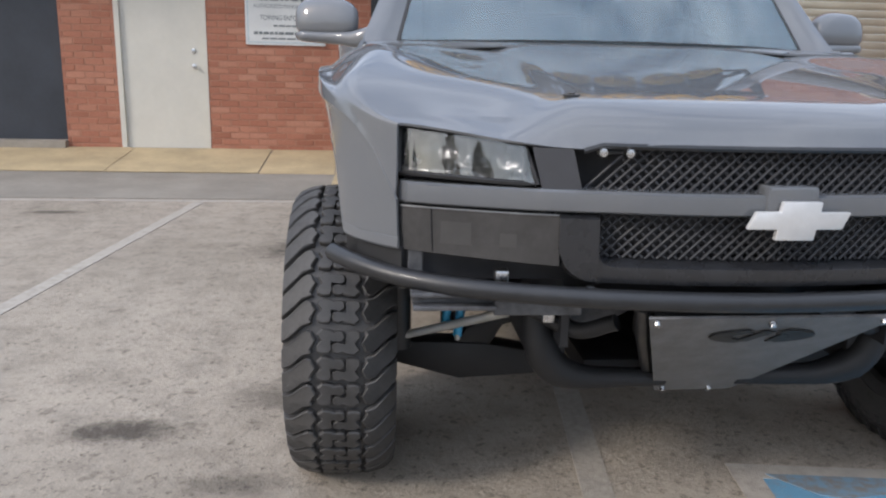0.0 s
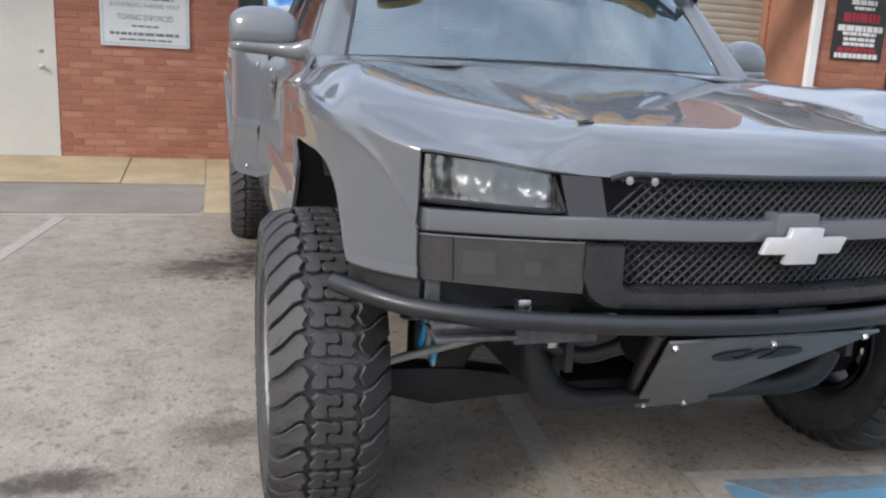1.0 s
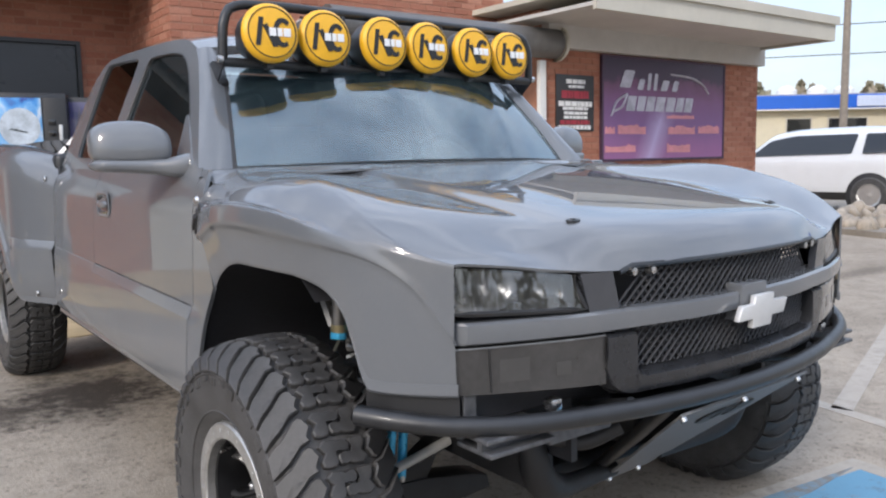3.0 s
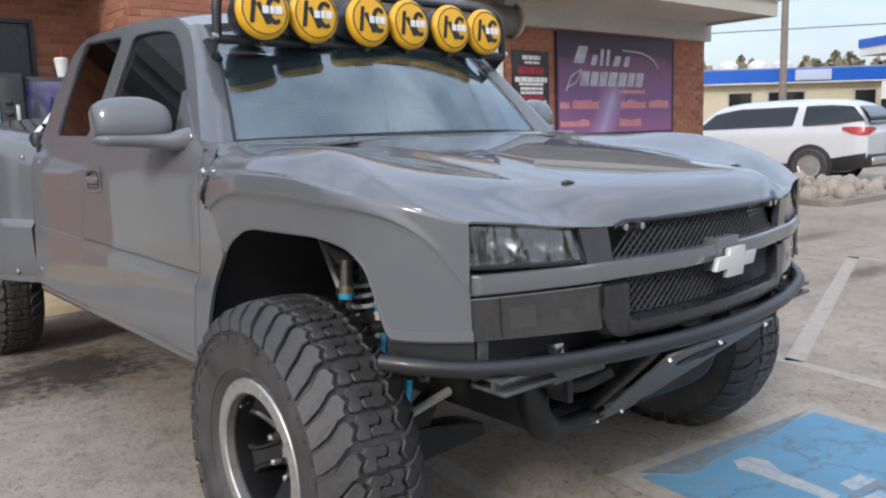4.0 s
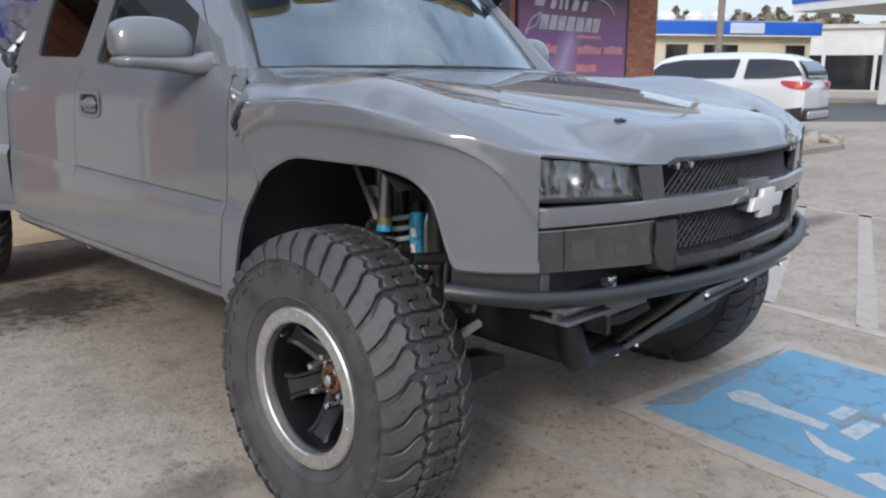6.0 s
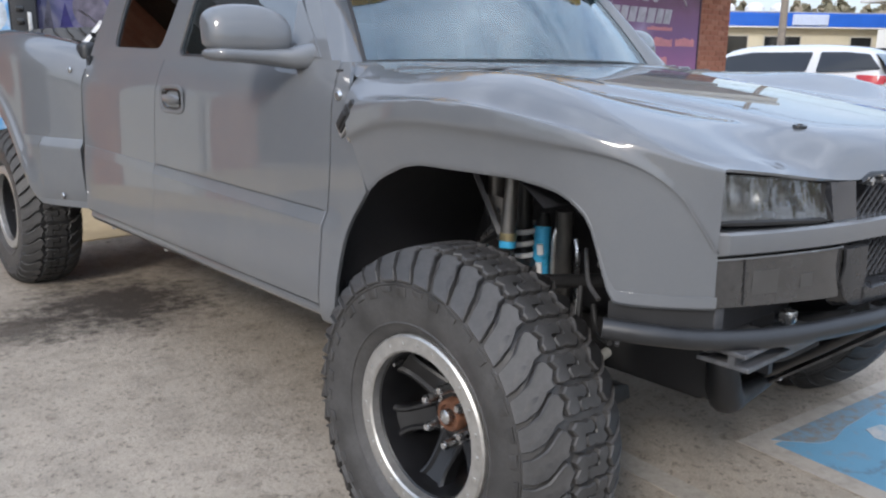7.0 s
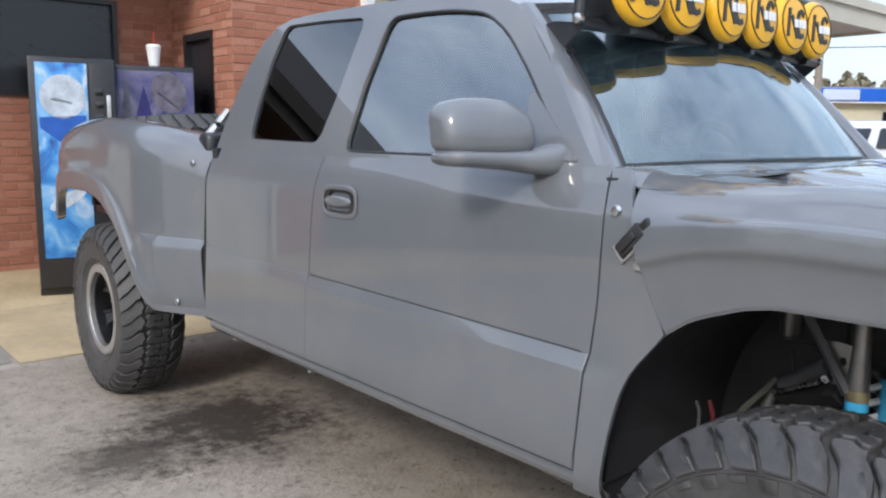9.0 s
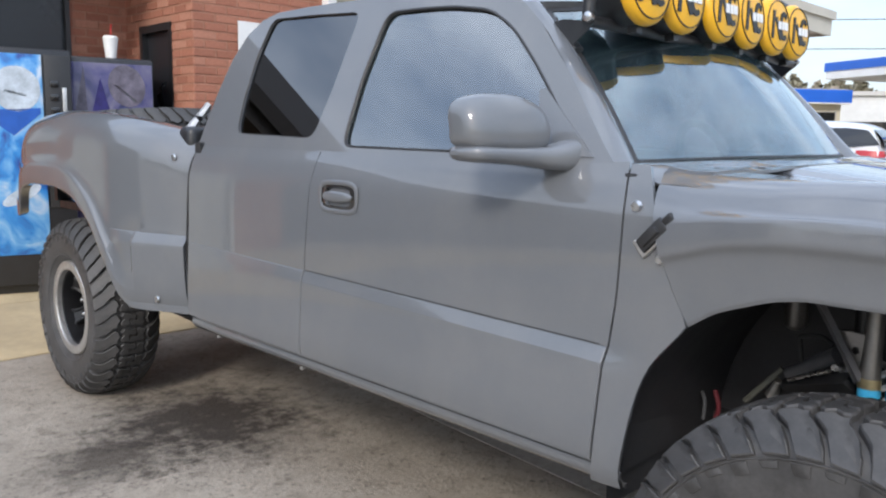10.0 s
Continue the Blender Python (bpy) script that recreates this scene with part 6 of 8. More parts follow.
# ---- the brick building ----
def brick_material():
    m, nt, b = material("red_brick")
    co = coords(nt)
    oi = nt.nodes.new("ShaderNodeObjectInfo").outputs["Random"]
    gi = nt.nodes.new("ShaderNodeNewGeometry").outputs["Random Per Island"]
    s = nt.nodes.new("ShaderNodeMath")
    s.operation = "ADD"
    link(nt, oi, s.inputs[0])
    link(nt, gi, s.inputs[1])
    f = nt.nodes.new("ShaderNodeMath")
    f.operation = "FRACT"
    link(nt, s.outputs[0], f.inputs[0])
    n1, n2 = tex(nt, "ShaderNodeTexNoise", 1.3, co, 5.0), tex(nt, "ShaderNodeTexNoise", 60, co, 5.0)
    c = ramp(nt, f.outputs[0], [(0.0, (0.30, 0.118, 0.074)), (0.30, (0.36, 0.142, 0.090)), (0.75, (0.40, 0.168, 0.108)), (0.97, (0.45, 0.215, 0.145))])
    c = mixc(nt, ramp(nt, n1.outputs["Fac"], [(0.4, 0.0), (0.75, 0.35)]), c, (0.32, 0.135, 0.085))
    c = mixc(nt, 0.5, c, ramp(nt, n2.outputs["Fac"], [(0.3, 0.7), (0.7, 1.15)]), "MULTIPLY")
    link(nt, c, b.inputs["Base Color"])
    b.inputs["Roughness"].default_value = 0.92
    bump(nt, b, n2.outputs["Fac"], 0.4, 0.004)
    return m


BRICK = brick_material()
MORTAR = simple("mortar", (0.37, 0.18, 0.12), 0.95, 0, 0, 0.15, 6, 0.3)
NAVY = simple("navy_panel", (0.028, 0.034, 0.045), 0.5, 0, 0, 0.2, 3)
DARK_WIN = simple("dark_board", (0.02, 0.022, 0.027), 0.3, 0, 0.2, 0.2, 3)
WHITE_DOOR = simple("cream_door_paint", (0.56, 0.54, 0.48), 0.5, 0, 0, 0.06, 2, 0.1, 40)
CREAM = simple("cream_render", (0.62, 0.56, 0.42), 0.8, 0, 0, 0.08, 1.0)
SHUTTER = simple("beige_shutter", (0.40, 0.37, 0.30), 0.55, 0.1, 0, 0.1, 3)
FASCIA = simple("beige_fascia", (0.50, 0.47, 0.40), 0.6, 0, 0, 0.08, 1.5)
SOFFIT = simple("soffit", (0.50, 0.48, 0.45), 0.8, 0, 0, 0.1, 1.5)
WHITE_PAINT = simple("white_paint", (0.75, 0.75, 0.74), 0.5, 0, 0, 0.05, 2)
BLUE_BAND = simple("blue_band", (0.015, 0.12, 0.55), 0.4, 0, 0.2, 0.06, 1.0)


def wall_boxes(name, label, axis, pos, a0, a1, z0, z1, holes, thick, away):
    """A wall as mortar-coloured slabs round its openings. axis x: runs along x at y = pos; away: the side of its back."""
    cuts = sorted({a0, a1, *[h[0] for h in holes], *[h[1] for h in holes]})
    parts = []
    for u0, u1 in zip(cuts, cuts[1:]):
        spans = [(z0, z1)]
        for h0, h1, k0, k1 in holes:
            if u0 >= h0 - 1e-6 and u1 <= h1 + 1e-6:
                spans = [(s0, s1) for a, b in spans for s0, s1 in ((a, min(b, k0)), (max(a, k1), b)) if s1 - s0 > 1e-4]
        for s0, s1 in spans:
            b0, b1 = sorted((pos, pos + away * thick))
            parts.append(box(u0, u1, b0, b1, s0, s1) if axis == "x" else box(b0, b1, u0, u1, s0, s1))
    return tagged(part(name, join(*parts), MORTAR, None, label, smooth=False), category="wall", kind="structure")


BRICK_L, BRICK_H, JOINT = 0.200, 0.062, 0.011
brick_jobs = []


def lay_bricks(wall, axis, pos, face, a0, a1, z0, z1, holes, single):
    brick_jobs.append((wall, axis, pos, face, a0, a1, z0, z1, holes, single))


NB_Y, WALL_Y, STEP_Y, IN_X = 5.12, 7.20, 5.90, 0.756
holes_a = [(-12, -4.40, 0.0, 3.4), (-3.754, -2.835, 0.0, 2.22), (-0.93, 0.211, 1.67, 2.49)]
wall_1 = wall_boxes("wall_north", "red brick wall with a cream door and a dark window", "x", WALL_Y, -12, IN_X + 0.3, 0.0, 3.4, holes_a, 0.3, 1)
lay_bricks(wall_1, "x", WALL_Y, -1, -5.2, IN_X, 0.10, 3.2, holes_a + [(-9.5, -5.0, 0, 9)], lambda a, z: -2.9 < a < -0.8 and 0.1 < z < 1.75)
holes_s = [(6.27, 6.90, 0.0, 2.235)]
wall_2 = wall_boxes("wall_side", "orange-red brick side wall with a black door", "y", IN_X, STEP_Y + 0.3, WALL_Y, 0.0, 4.2, holes_s, 0.3, 1)
lay_bricks(wall_2, "y", IN_X, -1, STEP_Y, WALL_Y, 0.10, 3.2, holes_s, lambda a, z: a < 6.3 and z > 1.3)
wall_3 = wall_boxes("wall_shop", "red brick shop front with a roller shutter", "x", STEP_Y, IN_X, 4.9, 0.0, 4.2, [(2.10, 4.77, 0.0, 2.75)], 0.3, 1)
lay_bricks(wall_3, "x", STEP_Y, -1, IN_X, 4.9, 0.10, 3.2, [(2.10, 4.77, 0.0, 2.75)], lambda a, z: z > 1.2 and a < 2.1)
wall_4 = wall_boxes("wall_pier", "brown-red brick wall with posters", "x", NB_Y, 4.80, 9.22, 0.0, 2.95, [], 0.3, 1)
lay_bricks(wall_4, "x", NB_Y, -1, 4.80, 9.22, 0.10, 2.95, [(5.82, 8.30, 1.22, 2.45)], lambda a, z: z > 0.8 and (a > 8.3 or a < 5.9 or z > 2.4))
wall_boxes("wall_east", "brick end wall", "y", 9.22, NB_Y, 12.0, 0.0, 2.95, [], 0.3, -1)
wall_boxes("wall_reveal", "brick return beside the shutter", "y", 4.80, NB_Y + 0.3, STEP_Y, 0.0, 2.95, [], 0.3, 1)

# canopy over the pier
can = tagged(part("canopy_roof", join(box(4.4, 9.06, 3.95, 7.2, 2.77, 2.81), box(4.8, 9.20, 4.99, 5.115, 2.51, 2.77)), SOFFIT, None, "beige soffit of a flat canopy roof", smooth=False), category="roof", kind="structure")
part("fascia", join(box(4.4, 9.10, 3.90, 3.95, 2.73, 3.02), box(9.06, 9.10, 3.95, 7.2, 2.73, 3.02), box(4.35, 9.14, 3.86, 3.90, 2.94, 3.05)), FASCIA, can, smooth=False)
part("roof_deck", box(4.4, 9.06, 3.95, 7.2, 2.95, 3.01), FASCIA, can, smooth=False)

# eaves out of view, kept dark for the shape mirrored in the side glass
tagged(part("eaves", join(box(-12, IN_X + 0.2, 6.3, 7.5, 3.05, 3.12), box(-12, IN_X + 0.2, 6.26, 6.30, 3.0, 3.3)), simple("dark_brown_boards", (0.035, 0.028, 0.024), 0.7), None, "shallow dark brown eaves along the brick wall", smooth=False), category="roof", kind="structure")

# roof slope out of view, added dark to fill the same reflection
slope = prism([(6.2, 3.28), (7.7, 4.3), (7.7, 4.1), (6.2, 3.12)][::-1], IN_X + 12.2, Matrix.Translation((-12, 0, 0)) @ Matrix(((0, 0, -1, 0), (1, 0, 0, 0), (0, 1, 0, 0), (0, 0, 0, 1))))
bmesh.ops.recalc_face_normals(slope, faces=slope.faces)
tagged(part("roof_slope", slope, simple("dark_shingle", (0.045, 0.04, 0.038), 0.9, 0, 0, 0.3, 6, 0.4, 40, 0.01), None, "unseen dark shingled roof slope added over the brick wall", smooth=False), category="roof", kind="structure")

# openings and what hangs on the wall
d1 = thing("door_1", "closed cream-painted steel door with knob and deadbolt", "door", kind="structure")
part("leaf", box(-3.745, -2.845, 7.225, 7.27, 0.115, 2.20, 0.004), WHITE_DOOR, d1, smooth=False)
part("door_frame", join(box(-3.80, -3.745, 7.19, 7.30, 0.10, 2.25), box(-2.845, -2.80, 7.19, 7.30, 0.10, 2.25), box(-3.745, -2.845, 7.19, 7.30, 2.20, 2.25)), WHITE_DOOR, d1, smooth=False)
part("door_knob", moved(lathe([(0.0, 0.022), (-0.02, 0.014), (-0.035, 0.026), (-0.055, 0.026), (-0.065, 0.0)], 18, "y"), Matrix.Translation((-2.945, 7.225, 1.05))), STEEL, d1)
part("deadbolt", moved(lathe([(0.0, 0.028), (-0.012, 0.026), (-0.018, 0.0)], 18, "y"), Matrix.Translation((-2.955, 7.225, 1.22))), STEEL, d1)
part("threshold", box(-3.745, -2.845, 7.16, 7.25, 0.10, 0.125), GREY_CONC, d1, smooth=False)
g1 = thing("garage_door", "dark navy garage door panel", "door", kind="structure")
part("panel", box(-12, -4.41, 7.26, 7.30, 0.20, 3.4), NAVY, g1, smooth=False)
part("sill", box(-12, -4.40, 7.1, 7.4, 0.08, 0.20), GREY_CONC, g1, smooth=False)
w1 = thing("window_1", "dark boarded shop window in a thin black frame", "window", kind="structure")
part("board", box(-0.92, 0.20, 7.22, 7.26, 1.68, 2.48), DARK_WIN, w1, smooth=False)
part("window_frame", join(box(-0.96, -0.92, 7.17, 7.27, 1.64, 2.52), box(0.20, 0.24, 7.17, 7.27, 1.64, 2.52), box(-0.92, 0.20, 7.17, 7.27, 1.64, 1.68), box(-0.92, 0.20, 7.17, 7.27, 2.48, 2.52)), BLACK_METAL, w1, smooth=False)
d2 = thing("door_2", "black-framed dark glass door", "door", kind="structure")
part("leaf", box(0.80, 0.84, 6.32, 6.85, 0.12, 2.18), DARK_WIN, d2, smooth=False)
part("door_frame", join(box(0.745, 0.86, 6.27, 6.33, 0.10, 2.235), box(0.745, 0.86, 6.84, 6.90, 0.10, 2.235), box(0.745, 0.86, 6.33, 6.84, 2.17, 2.235)), BLACK_METAL, d2, smooth=False)
sh = thing("roller_shutter", "closed beige ribbed roller shutter with coil housing", "shutter", kind="structure")
for k in range(34):
    part("slat", moved(lathe([(-1.33, 0.0), (-1.33, 0.046), (1.33, 0.046), (1.33, 0.0)], 10), Matrix.Translation((3.435, 6.0, 0.10 + 0.078 * k)) @ Matrix.Diagonal((1, 0.35, 0.86, 1))), SHUTTER, sh)
part("guide", box(4.72, 4.82, 5.06, 5.12, 0.1, 2.36, 0.008), WHITE_PAINT, sh, smooth=False)
part("guide", box(2.06, 2.16, 5.80, 5.92, 0.1, 2.7, 0.008), WHITE_PAINT, sh, smooth=False)
part("coil_housing", moved(lathe([(-1.5, 0.0), (-1.5, 0.17), (1.5, 0.17), (1.5, 0.0)], 28), Matrix.Translation((3.45, 5.05, 2.55))), simple("grey_housing", (0.16, 0.155, 0.15), 0.5, 0.4), sh)
part("housing_end", moved(lathe([(-0.02, 0.20), (0.02, 0.20), (0.02, 0.165), (-0.02, 0.165)], 28), Matrix.Translation((4.98, 5.05, 2.55))), FASCIA, sh)


def sign_board(name, label, cat, x0, x1, z0, z1, y, mat, border=None):
    t = thing(name, label, cat)
    part("board", box(x0, x1, y - 0.012, y, z0, z1, 0.002), mat, t, smooth=False)
    if border:
        w = 0.015
        part("border", join(box(x0 + 0.02, x1 - 0.02, y - 0.015, y - 0.011, z0 + 0.02, z0 + 0.02 + w), box(x0 + 0.02, x1 - 0.02, y - 0.015, y - 0.011, z1 - 0.02 - w, z1 - 0.02), box(x0 + 0.02, x0 + 0.02 + w, y - 0.015, y - 0.011, z0 + 0.02, z1 - 0.02), box(x1 - 0.02 - w, x1 - 0.02, y - 0.015, y - 0.011, z0 + 0.02, z1 - 0.02)), border, t, smooth=False)
    return t


def bar_row(parent, x0, x1, z, h, y, mat, seed, gap=0.012):
    """Words too small to read: a row of uneven bars."""
    rnd = random.Random(seed)
    x = x0
    while x < x1 - 0.01:
        w = min(rnd.uniform(0.03, 0.10), x1 - x)
        part("word_bar", box(x, x + w, y - 0.003, y, z - h / 2, z + h / 2), mat, parent, smooth=False)
        x += w + gap


def lettering(text, size, x, z, y, mat, parent, width=None, slant=0.0):
    cu = bpy.data.curves.new("lettering", "FONT")
    cu.body, cu.size, cu.extrude, cu.align_x, cu.align_y = text, size, 0.001, "CENTER", "CENTER"
    cu.shear = slant
    cu.offset = 0.006 if slant else 0.0
    tmp = bpy.data.objects.new("tmp", cu)
    scene.collection.objects.link(tmp)
    me = bpy.data.meshes.new_from_object(tmp.evaluated_get(bpy.context.evaluated_depsgraph_get()))
    bpy.data.objects.remove(tmp)
    ob = new("lettering", me)
    me.materials.append(mat)
    ob.parent = parent
    if width:
        xs = [v.co.x for v in me.vertices]
        k = width / (max(xs) - min(xs))
        for v in me.vertices:
            v.co.x *= k
    ob.matrix_basis = Matrix.Translation((x, y, z)) @ pose(0, 0, 0, 90, 0, 0)
    return ob


GREY_INK = simple("grey_ink", (0.16, 0.18, 0.19), 0.6)
ps = sign_board("parking_sign", "white parking notice with grey lettering on brick", "sign", -2.362, -1.472, 1.305, 2.02, 7.185, simple("sign_white", (0.60, 0.61, 0.60), 0.45, 0, 0.2, 0.06, 3), simple("pale_border", (0.45, 0.52, 0.55), 0.6))
lettering("PRIVATE PROPERTY", 0.085, -1.917, 1.895, 7.172, GREY_INK, ps, 0.72)
bar_row(ps, -2.20, -1.63, 1.81, 0.05, 7.172, GREY_INK, 2, 0.02)
lettering("AUTHORIZED PARKING ONLY", 0.060, -1.917, 1.725, 7.172, GREY_INK, ps, 0.70)
lettering("TOWING ENFORCED", 0.080, -1.917, 1.60, 7.172, GREY_INK, ps, 0.56)
bar_row(ps, -2.05, -1.78, 1.515, 0.018, 7.172, GREY_INK, 3)
bar_row(ps, -2.27, -1.56, 1.435, 0.03, 7.172, GREY_INK, 4)
bar_row(ps, -2.18, -1.65, 1.375, 0.018, 7.172, GREY_INK, 5)
small = sign_board("small_sign", "small white notice on brick", "sign", 1.165, 1.40, 1.98, 2.25, 5.885, WHITE_PAINT)

po = sign_board("poster", "black poster with red and white lines of print", "poster", 5.01, 5.66, 1.55, 2.22, NB_Y - 0.012, simple("black_poster", (0.02, 0.018, 0.02), 0.35, 0, 0.3))
RED_INK = simple("red_ink", (0.35, 0.03, 0.05), 0.5)
for k, (z, h, x0, x1, mt) in enumerate(((2.14, 0.05, 5.18, 5.50, MARK_WHITE), (2.08, 0.03, 5.22, 5.48, MARK_WHITE), (1.985, 0.09, 5.10, 5.56, RED_INK), (1.875, 0.06, 5.05, 5.62, MARK_WHITE), (1.82, 0.035, 5.12, 5.55, MARK_WHITE), (1.765, 0.035, 5.14, 5.54, MARK_WHITE), (1.715, 0.035, 5.14, 5.54, MARK_WHITE), (1.655, 0.05, 5.08, 5.58, RED_INK), (1.595, 0.05, 5.05, 5.60, MARK_WHITE))):
    bar_row(po, x0, x1, z, h, NB_Y - 0.026, mt, 20 + k)


def banner_material():
    m, nt, b = material("purple_banner")
    co = coords(nt)
    n = tex(nt, "ShaderNodeTexNoise", 1.8, co, 6.0, 0.65)
    sep = nt.nodes.new("ShaderNodeSeparateXYZ")
    link(nt, co, sep.inputs[0])

    def calc(op, p, q):
        d = nt.nodes.new("ShaderNodeMath")
        d.operation = op
        for k, v in enumerate((p, q)):
            if hasattr(v, "links"):
                link(nt, v, d.inputs[k])
            else:
                d.inputs[k].default_value = v
        return d.outputs[0]

    high = nt.nodes.new("ShaderNodeMapRange")
    high.inputs["From Min"].default_value, high.inputs["From Max"].default_value = 1.2, 2.46
    link(nt, calc("ADD", sep.outputs["Z"], calc("MULTIPLY", calc("SUBTRACT", n.outputs["Fac"], 0.5), 0.5)), high.inputs["Value"])
    c = ramp(nt, high.outputs["Result"], [(0.0, (0.30, 0.12, 0.27)), (0.35, (0.21, 0.10, 0.25)), (0.62, (0.20, 0.08, 0.19)), (0.76, (0.15, 0.055, 0.12)), (0.82, (0.05, 0.022, 0.055)), (1.0, (0.035, 0.018, 0.045))])
    # the streak leans to the right as it rises and dies out under the title
    off = calc("ABSOLUTE", calc("SUBTRACT", calc("SUBTRACT", sep.outputs["X"], 6.70), calc("MULTIPLY", calc("SUBTRACT", sep.outputs["Z"], 1.2), 0.45)), 0.0)
    glow = calc("MULTIPLY", ramp(nt, off, [(0.0, 0.75), (0.10, 0.45), (0.32, 0.0)]), ramp(nt, high.outputs["Result"], [(0.35, 1.0), (0.60, 0.0)]))
    link(nt, mixc(nt, glow, c, (0.52, 0.44, 0.68)), b.inputs["Base Color"])
    b.inputs["Roughness"].default_value = 0.35
    return m


bn = sign_board("banner", "large purple printed banner in a dark frame", "banner", 5.80, 8.32, 1.20, 2.46, NB_Y - 0.03, banner_material())
part("banner_frame", join(box(5.78, 5.81, NB_Y - 0.05, NB_Y - 0.005, 1.17, 2.48), box(8.31, 8.34, NB_Y - 0.05, NB_Y - 0.005, 1.17, 2.48), box(5.81, 8.31, NB_Y - 0.05, NB_Y - 0.005, 1.17, 1.20), box(5.81, 8.31, NB_Y - 0.05, NB_Y - 0.005, 2.46, 2.49)), simple("plum_frame", (0.06, 0.03, 0.06), 0.5), bn, smooth=False)
SILVER_INK = simple("silver_ink", (0.50, 0.48, 0.55), 0.4, 0.3, 0, 0.25, 8)
PINK_INK = simple("pink_ink", (0.62, 0.25, 0.28), 0.5, 0, 0, 0.15, 8)
by = NB_Y - 0.0465
rnd = random.Random(4)
# the title is drawn as plain slanted silver shapes
x = 6.22
for w in (0.19, 0.17, 0.18, 0.20, 0.20, 0.17, 0.18):
    part("title_bar", moved(prism([(0, 0), (w * 0.9, 0), (w * 0.9 + 0.05, 0.19), (0.05, 0.19)], 0.003), Matrix.Translation((x, by - 0.002, 1.81)) @ pose(0, 0, 0, 90, 0, 0)), SILVER_INK, bn, smooth=False)
    x += w + 0.012
for x0, z0, w, h in ((6.10, 2.10, 0.30, 0.22), (6.44, 2.08, 0.16, 0.14), (6.63, 2.08, 0.10, 0.22), (6.76, 2.08, 0.10, 0.22), (6.90, 2.08, 0.20, 0.14), (7.14, 2.08, 0.16, 0.14)):
    part("title_stroke", moved(prism(rounded([(0, 0), (w * 0.7, 0), (w, h), (w * 0.35, h)], 0.03), 0.003), Matrix.Translation((x0, by - 0.002, z0)) @ pose(0, 0, 0, 90, 0, 0)), SILVER_INK, bn, smooth=False)
part("title_sweep", tube([(5.95, by, 1.74), (6.05, by, 1.92), (6.25, by, 2.02), (6.15, by, 1.86), (6.0, by, 1.80)], 0.016, 6, True, 20), SILVER_INK, bn)
part("title_sweep", tube([(7.1, by, 2.30), (7.5, by, 2.28), (7.85, by, 2.17), (7.95, by, 2.07)], 0.014, 6, True, 14), SILVER_INK, bn)
for k, (x0, x1, z, h) in enumerate(((5.84, 6.02, 1.56, 0.09), (6.08, 6.62, 1.57, 0.12), (7.08, 7.66, 1.57, 0.12), (7.74, 8.22, 1.58, 0.12), (5.84, 6.42, 1.33, 0.10), (7.06, 7.56, 1.33, 0.13), (7.05, 7.64, 1.745, 0.05))):
    rnd = random.Random(40 + k)
    tops = [(x1 - (x1 - x0) * q / 9, z + h * rnd.uniform(0.22, 0.62)) for q in range(10)]
    part("print_bar", prism([(x0, z - h * 0.45), (x1, z - h * 0.45)] + tops, 0.003, Matrix.Translation((0, by, 0)) @ pose(0, 0, 0, 90, 0, 0)), PINK_INK, bn, smooth=False)


# ---- drink machines and the cup ----
def picture_material(name, cols, scale, seed):
    """A printed front: soft coloured clouds in the given colours."""
    m, nt, b = material(name)
    co = coords(nt)
    mp = nt.nodes.new("ShaderNodeMapping")
    mp.inputs["Location"].default_value = (seed, seed * 0.7, seed * 1.3)
    mp.inputs["Scale"].default_value = (1, 1, 0.7)
    link(nt, co, mp.inputs["Vector"])
    n = tex(nt, "ShaderNodeTexNoise", scale, mp.outputs["Vector"], 4.0, 0.55)
    n.inputs["Distortion"].default_value = 1.2
    link(nt, ramp(nt, n.outputs["Fac"], [(0.30 + 0.4 * k / (len(cols) - 1), c) for k, c in enumerate(cols)]), b.inputs["Base Color"])
    b.inputs["Roughness"].default_value = 0.3
    b.inputs["Coat Weight"].default_value = 0.4
    return m


MACHINE_BLACK = simple("machine_black", (0.018, 0.018, 0.02), 0.4, 0, 0.2, 0.2, 6)
BLUE_PIC = picture_material("blue_print", [(0.02, 0.06, 0.26), (0.03, 0.22, 0.55), (0.16, 0.38, 0.64), (0.55, 0.60, 0.66)], 4.4, 3.0)
PURPLE_PIC = picture_material("violet_print", [(0.010, 0.012, 0.07), (0.045, 0.038, 0.13), (0.10, 0.088, 0.16), (0.19, 0.165, 0.21)], 4.2, 7.0)


def drink_machine(label, x0, x1, top, pic, px0, px1, art, turn=14.0):
    t = thing("drink_machine", label, "vending machine", "drink machines")
    part("cabinet", box(x0, x1, 6.24, 7.02, 0.03, top, 0.012), MACHINE_BLACK, t)
    part("door_panel", box(x0 + 0.005, x1 - 0.005, 6.19, 6.24, 0.10, top - 0.015, 0.01), MACHINE_BLACK, t)
    p = part("picture_panel", box(px0, px1, 6.178, 6.19, 0.34, top - 0.05, 0.004), pic, t, "glossy printed front")
    part("plinth", box(x0 + 0.02, x1 - 0.02, 6.26, 6.98, 0.0, 0.04), BLACK_METAL, t, smooth=False)
    for lp, mt in art:
        part("print_shape", prism(lp, 0.002, Matrix.Translation((0, 6.1755, 0)) @ pose(0, 0, 0, 90, 0, 0)), mt, p, smooth=False)
    c = Vector(((x0 + x1) / 2, 6.19, 0))
    t.matrix_basis = Matrix.Translation(c) @ pose(0, 0, 0, 0, 0, -turn) @ Matrix.Translation(-c)
    return t


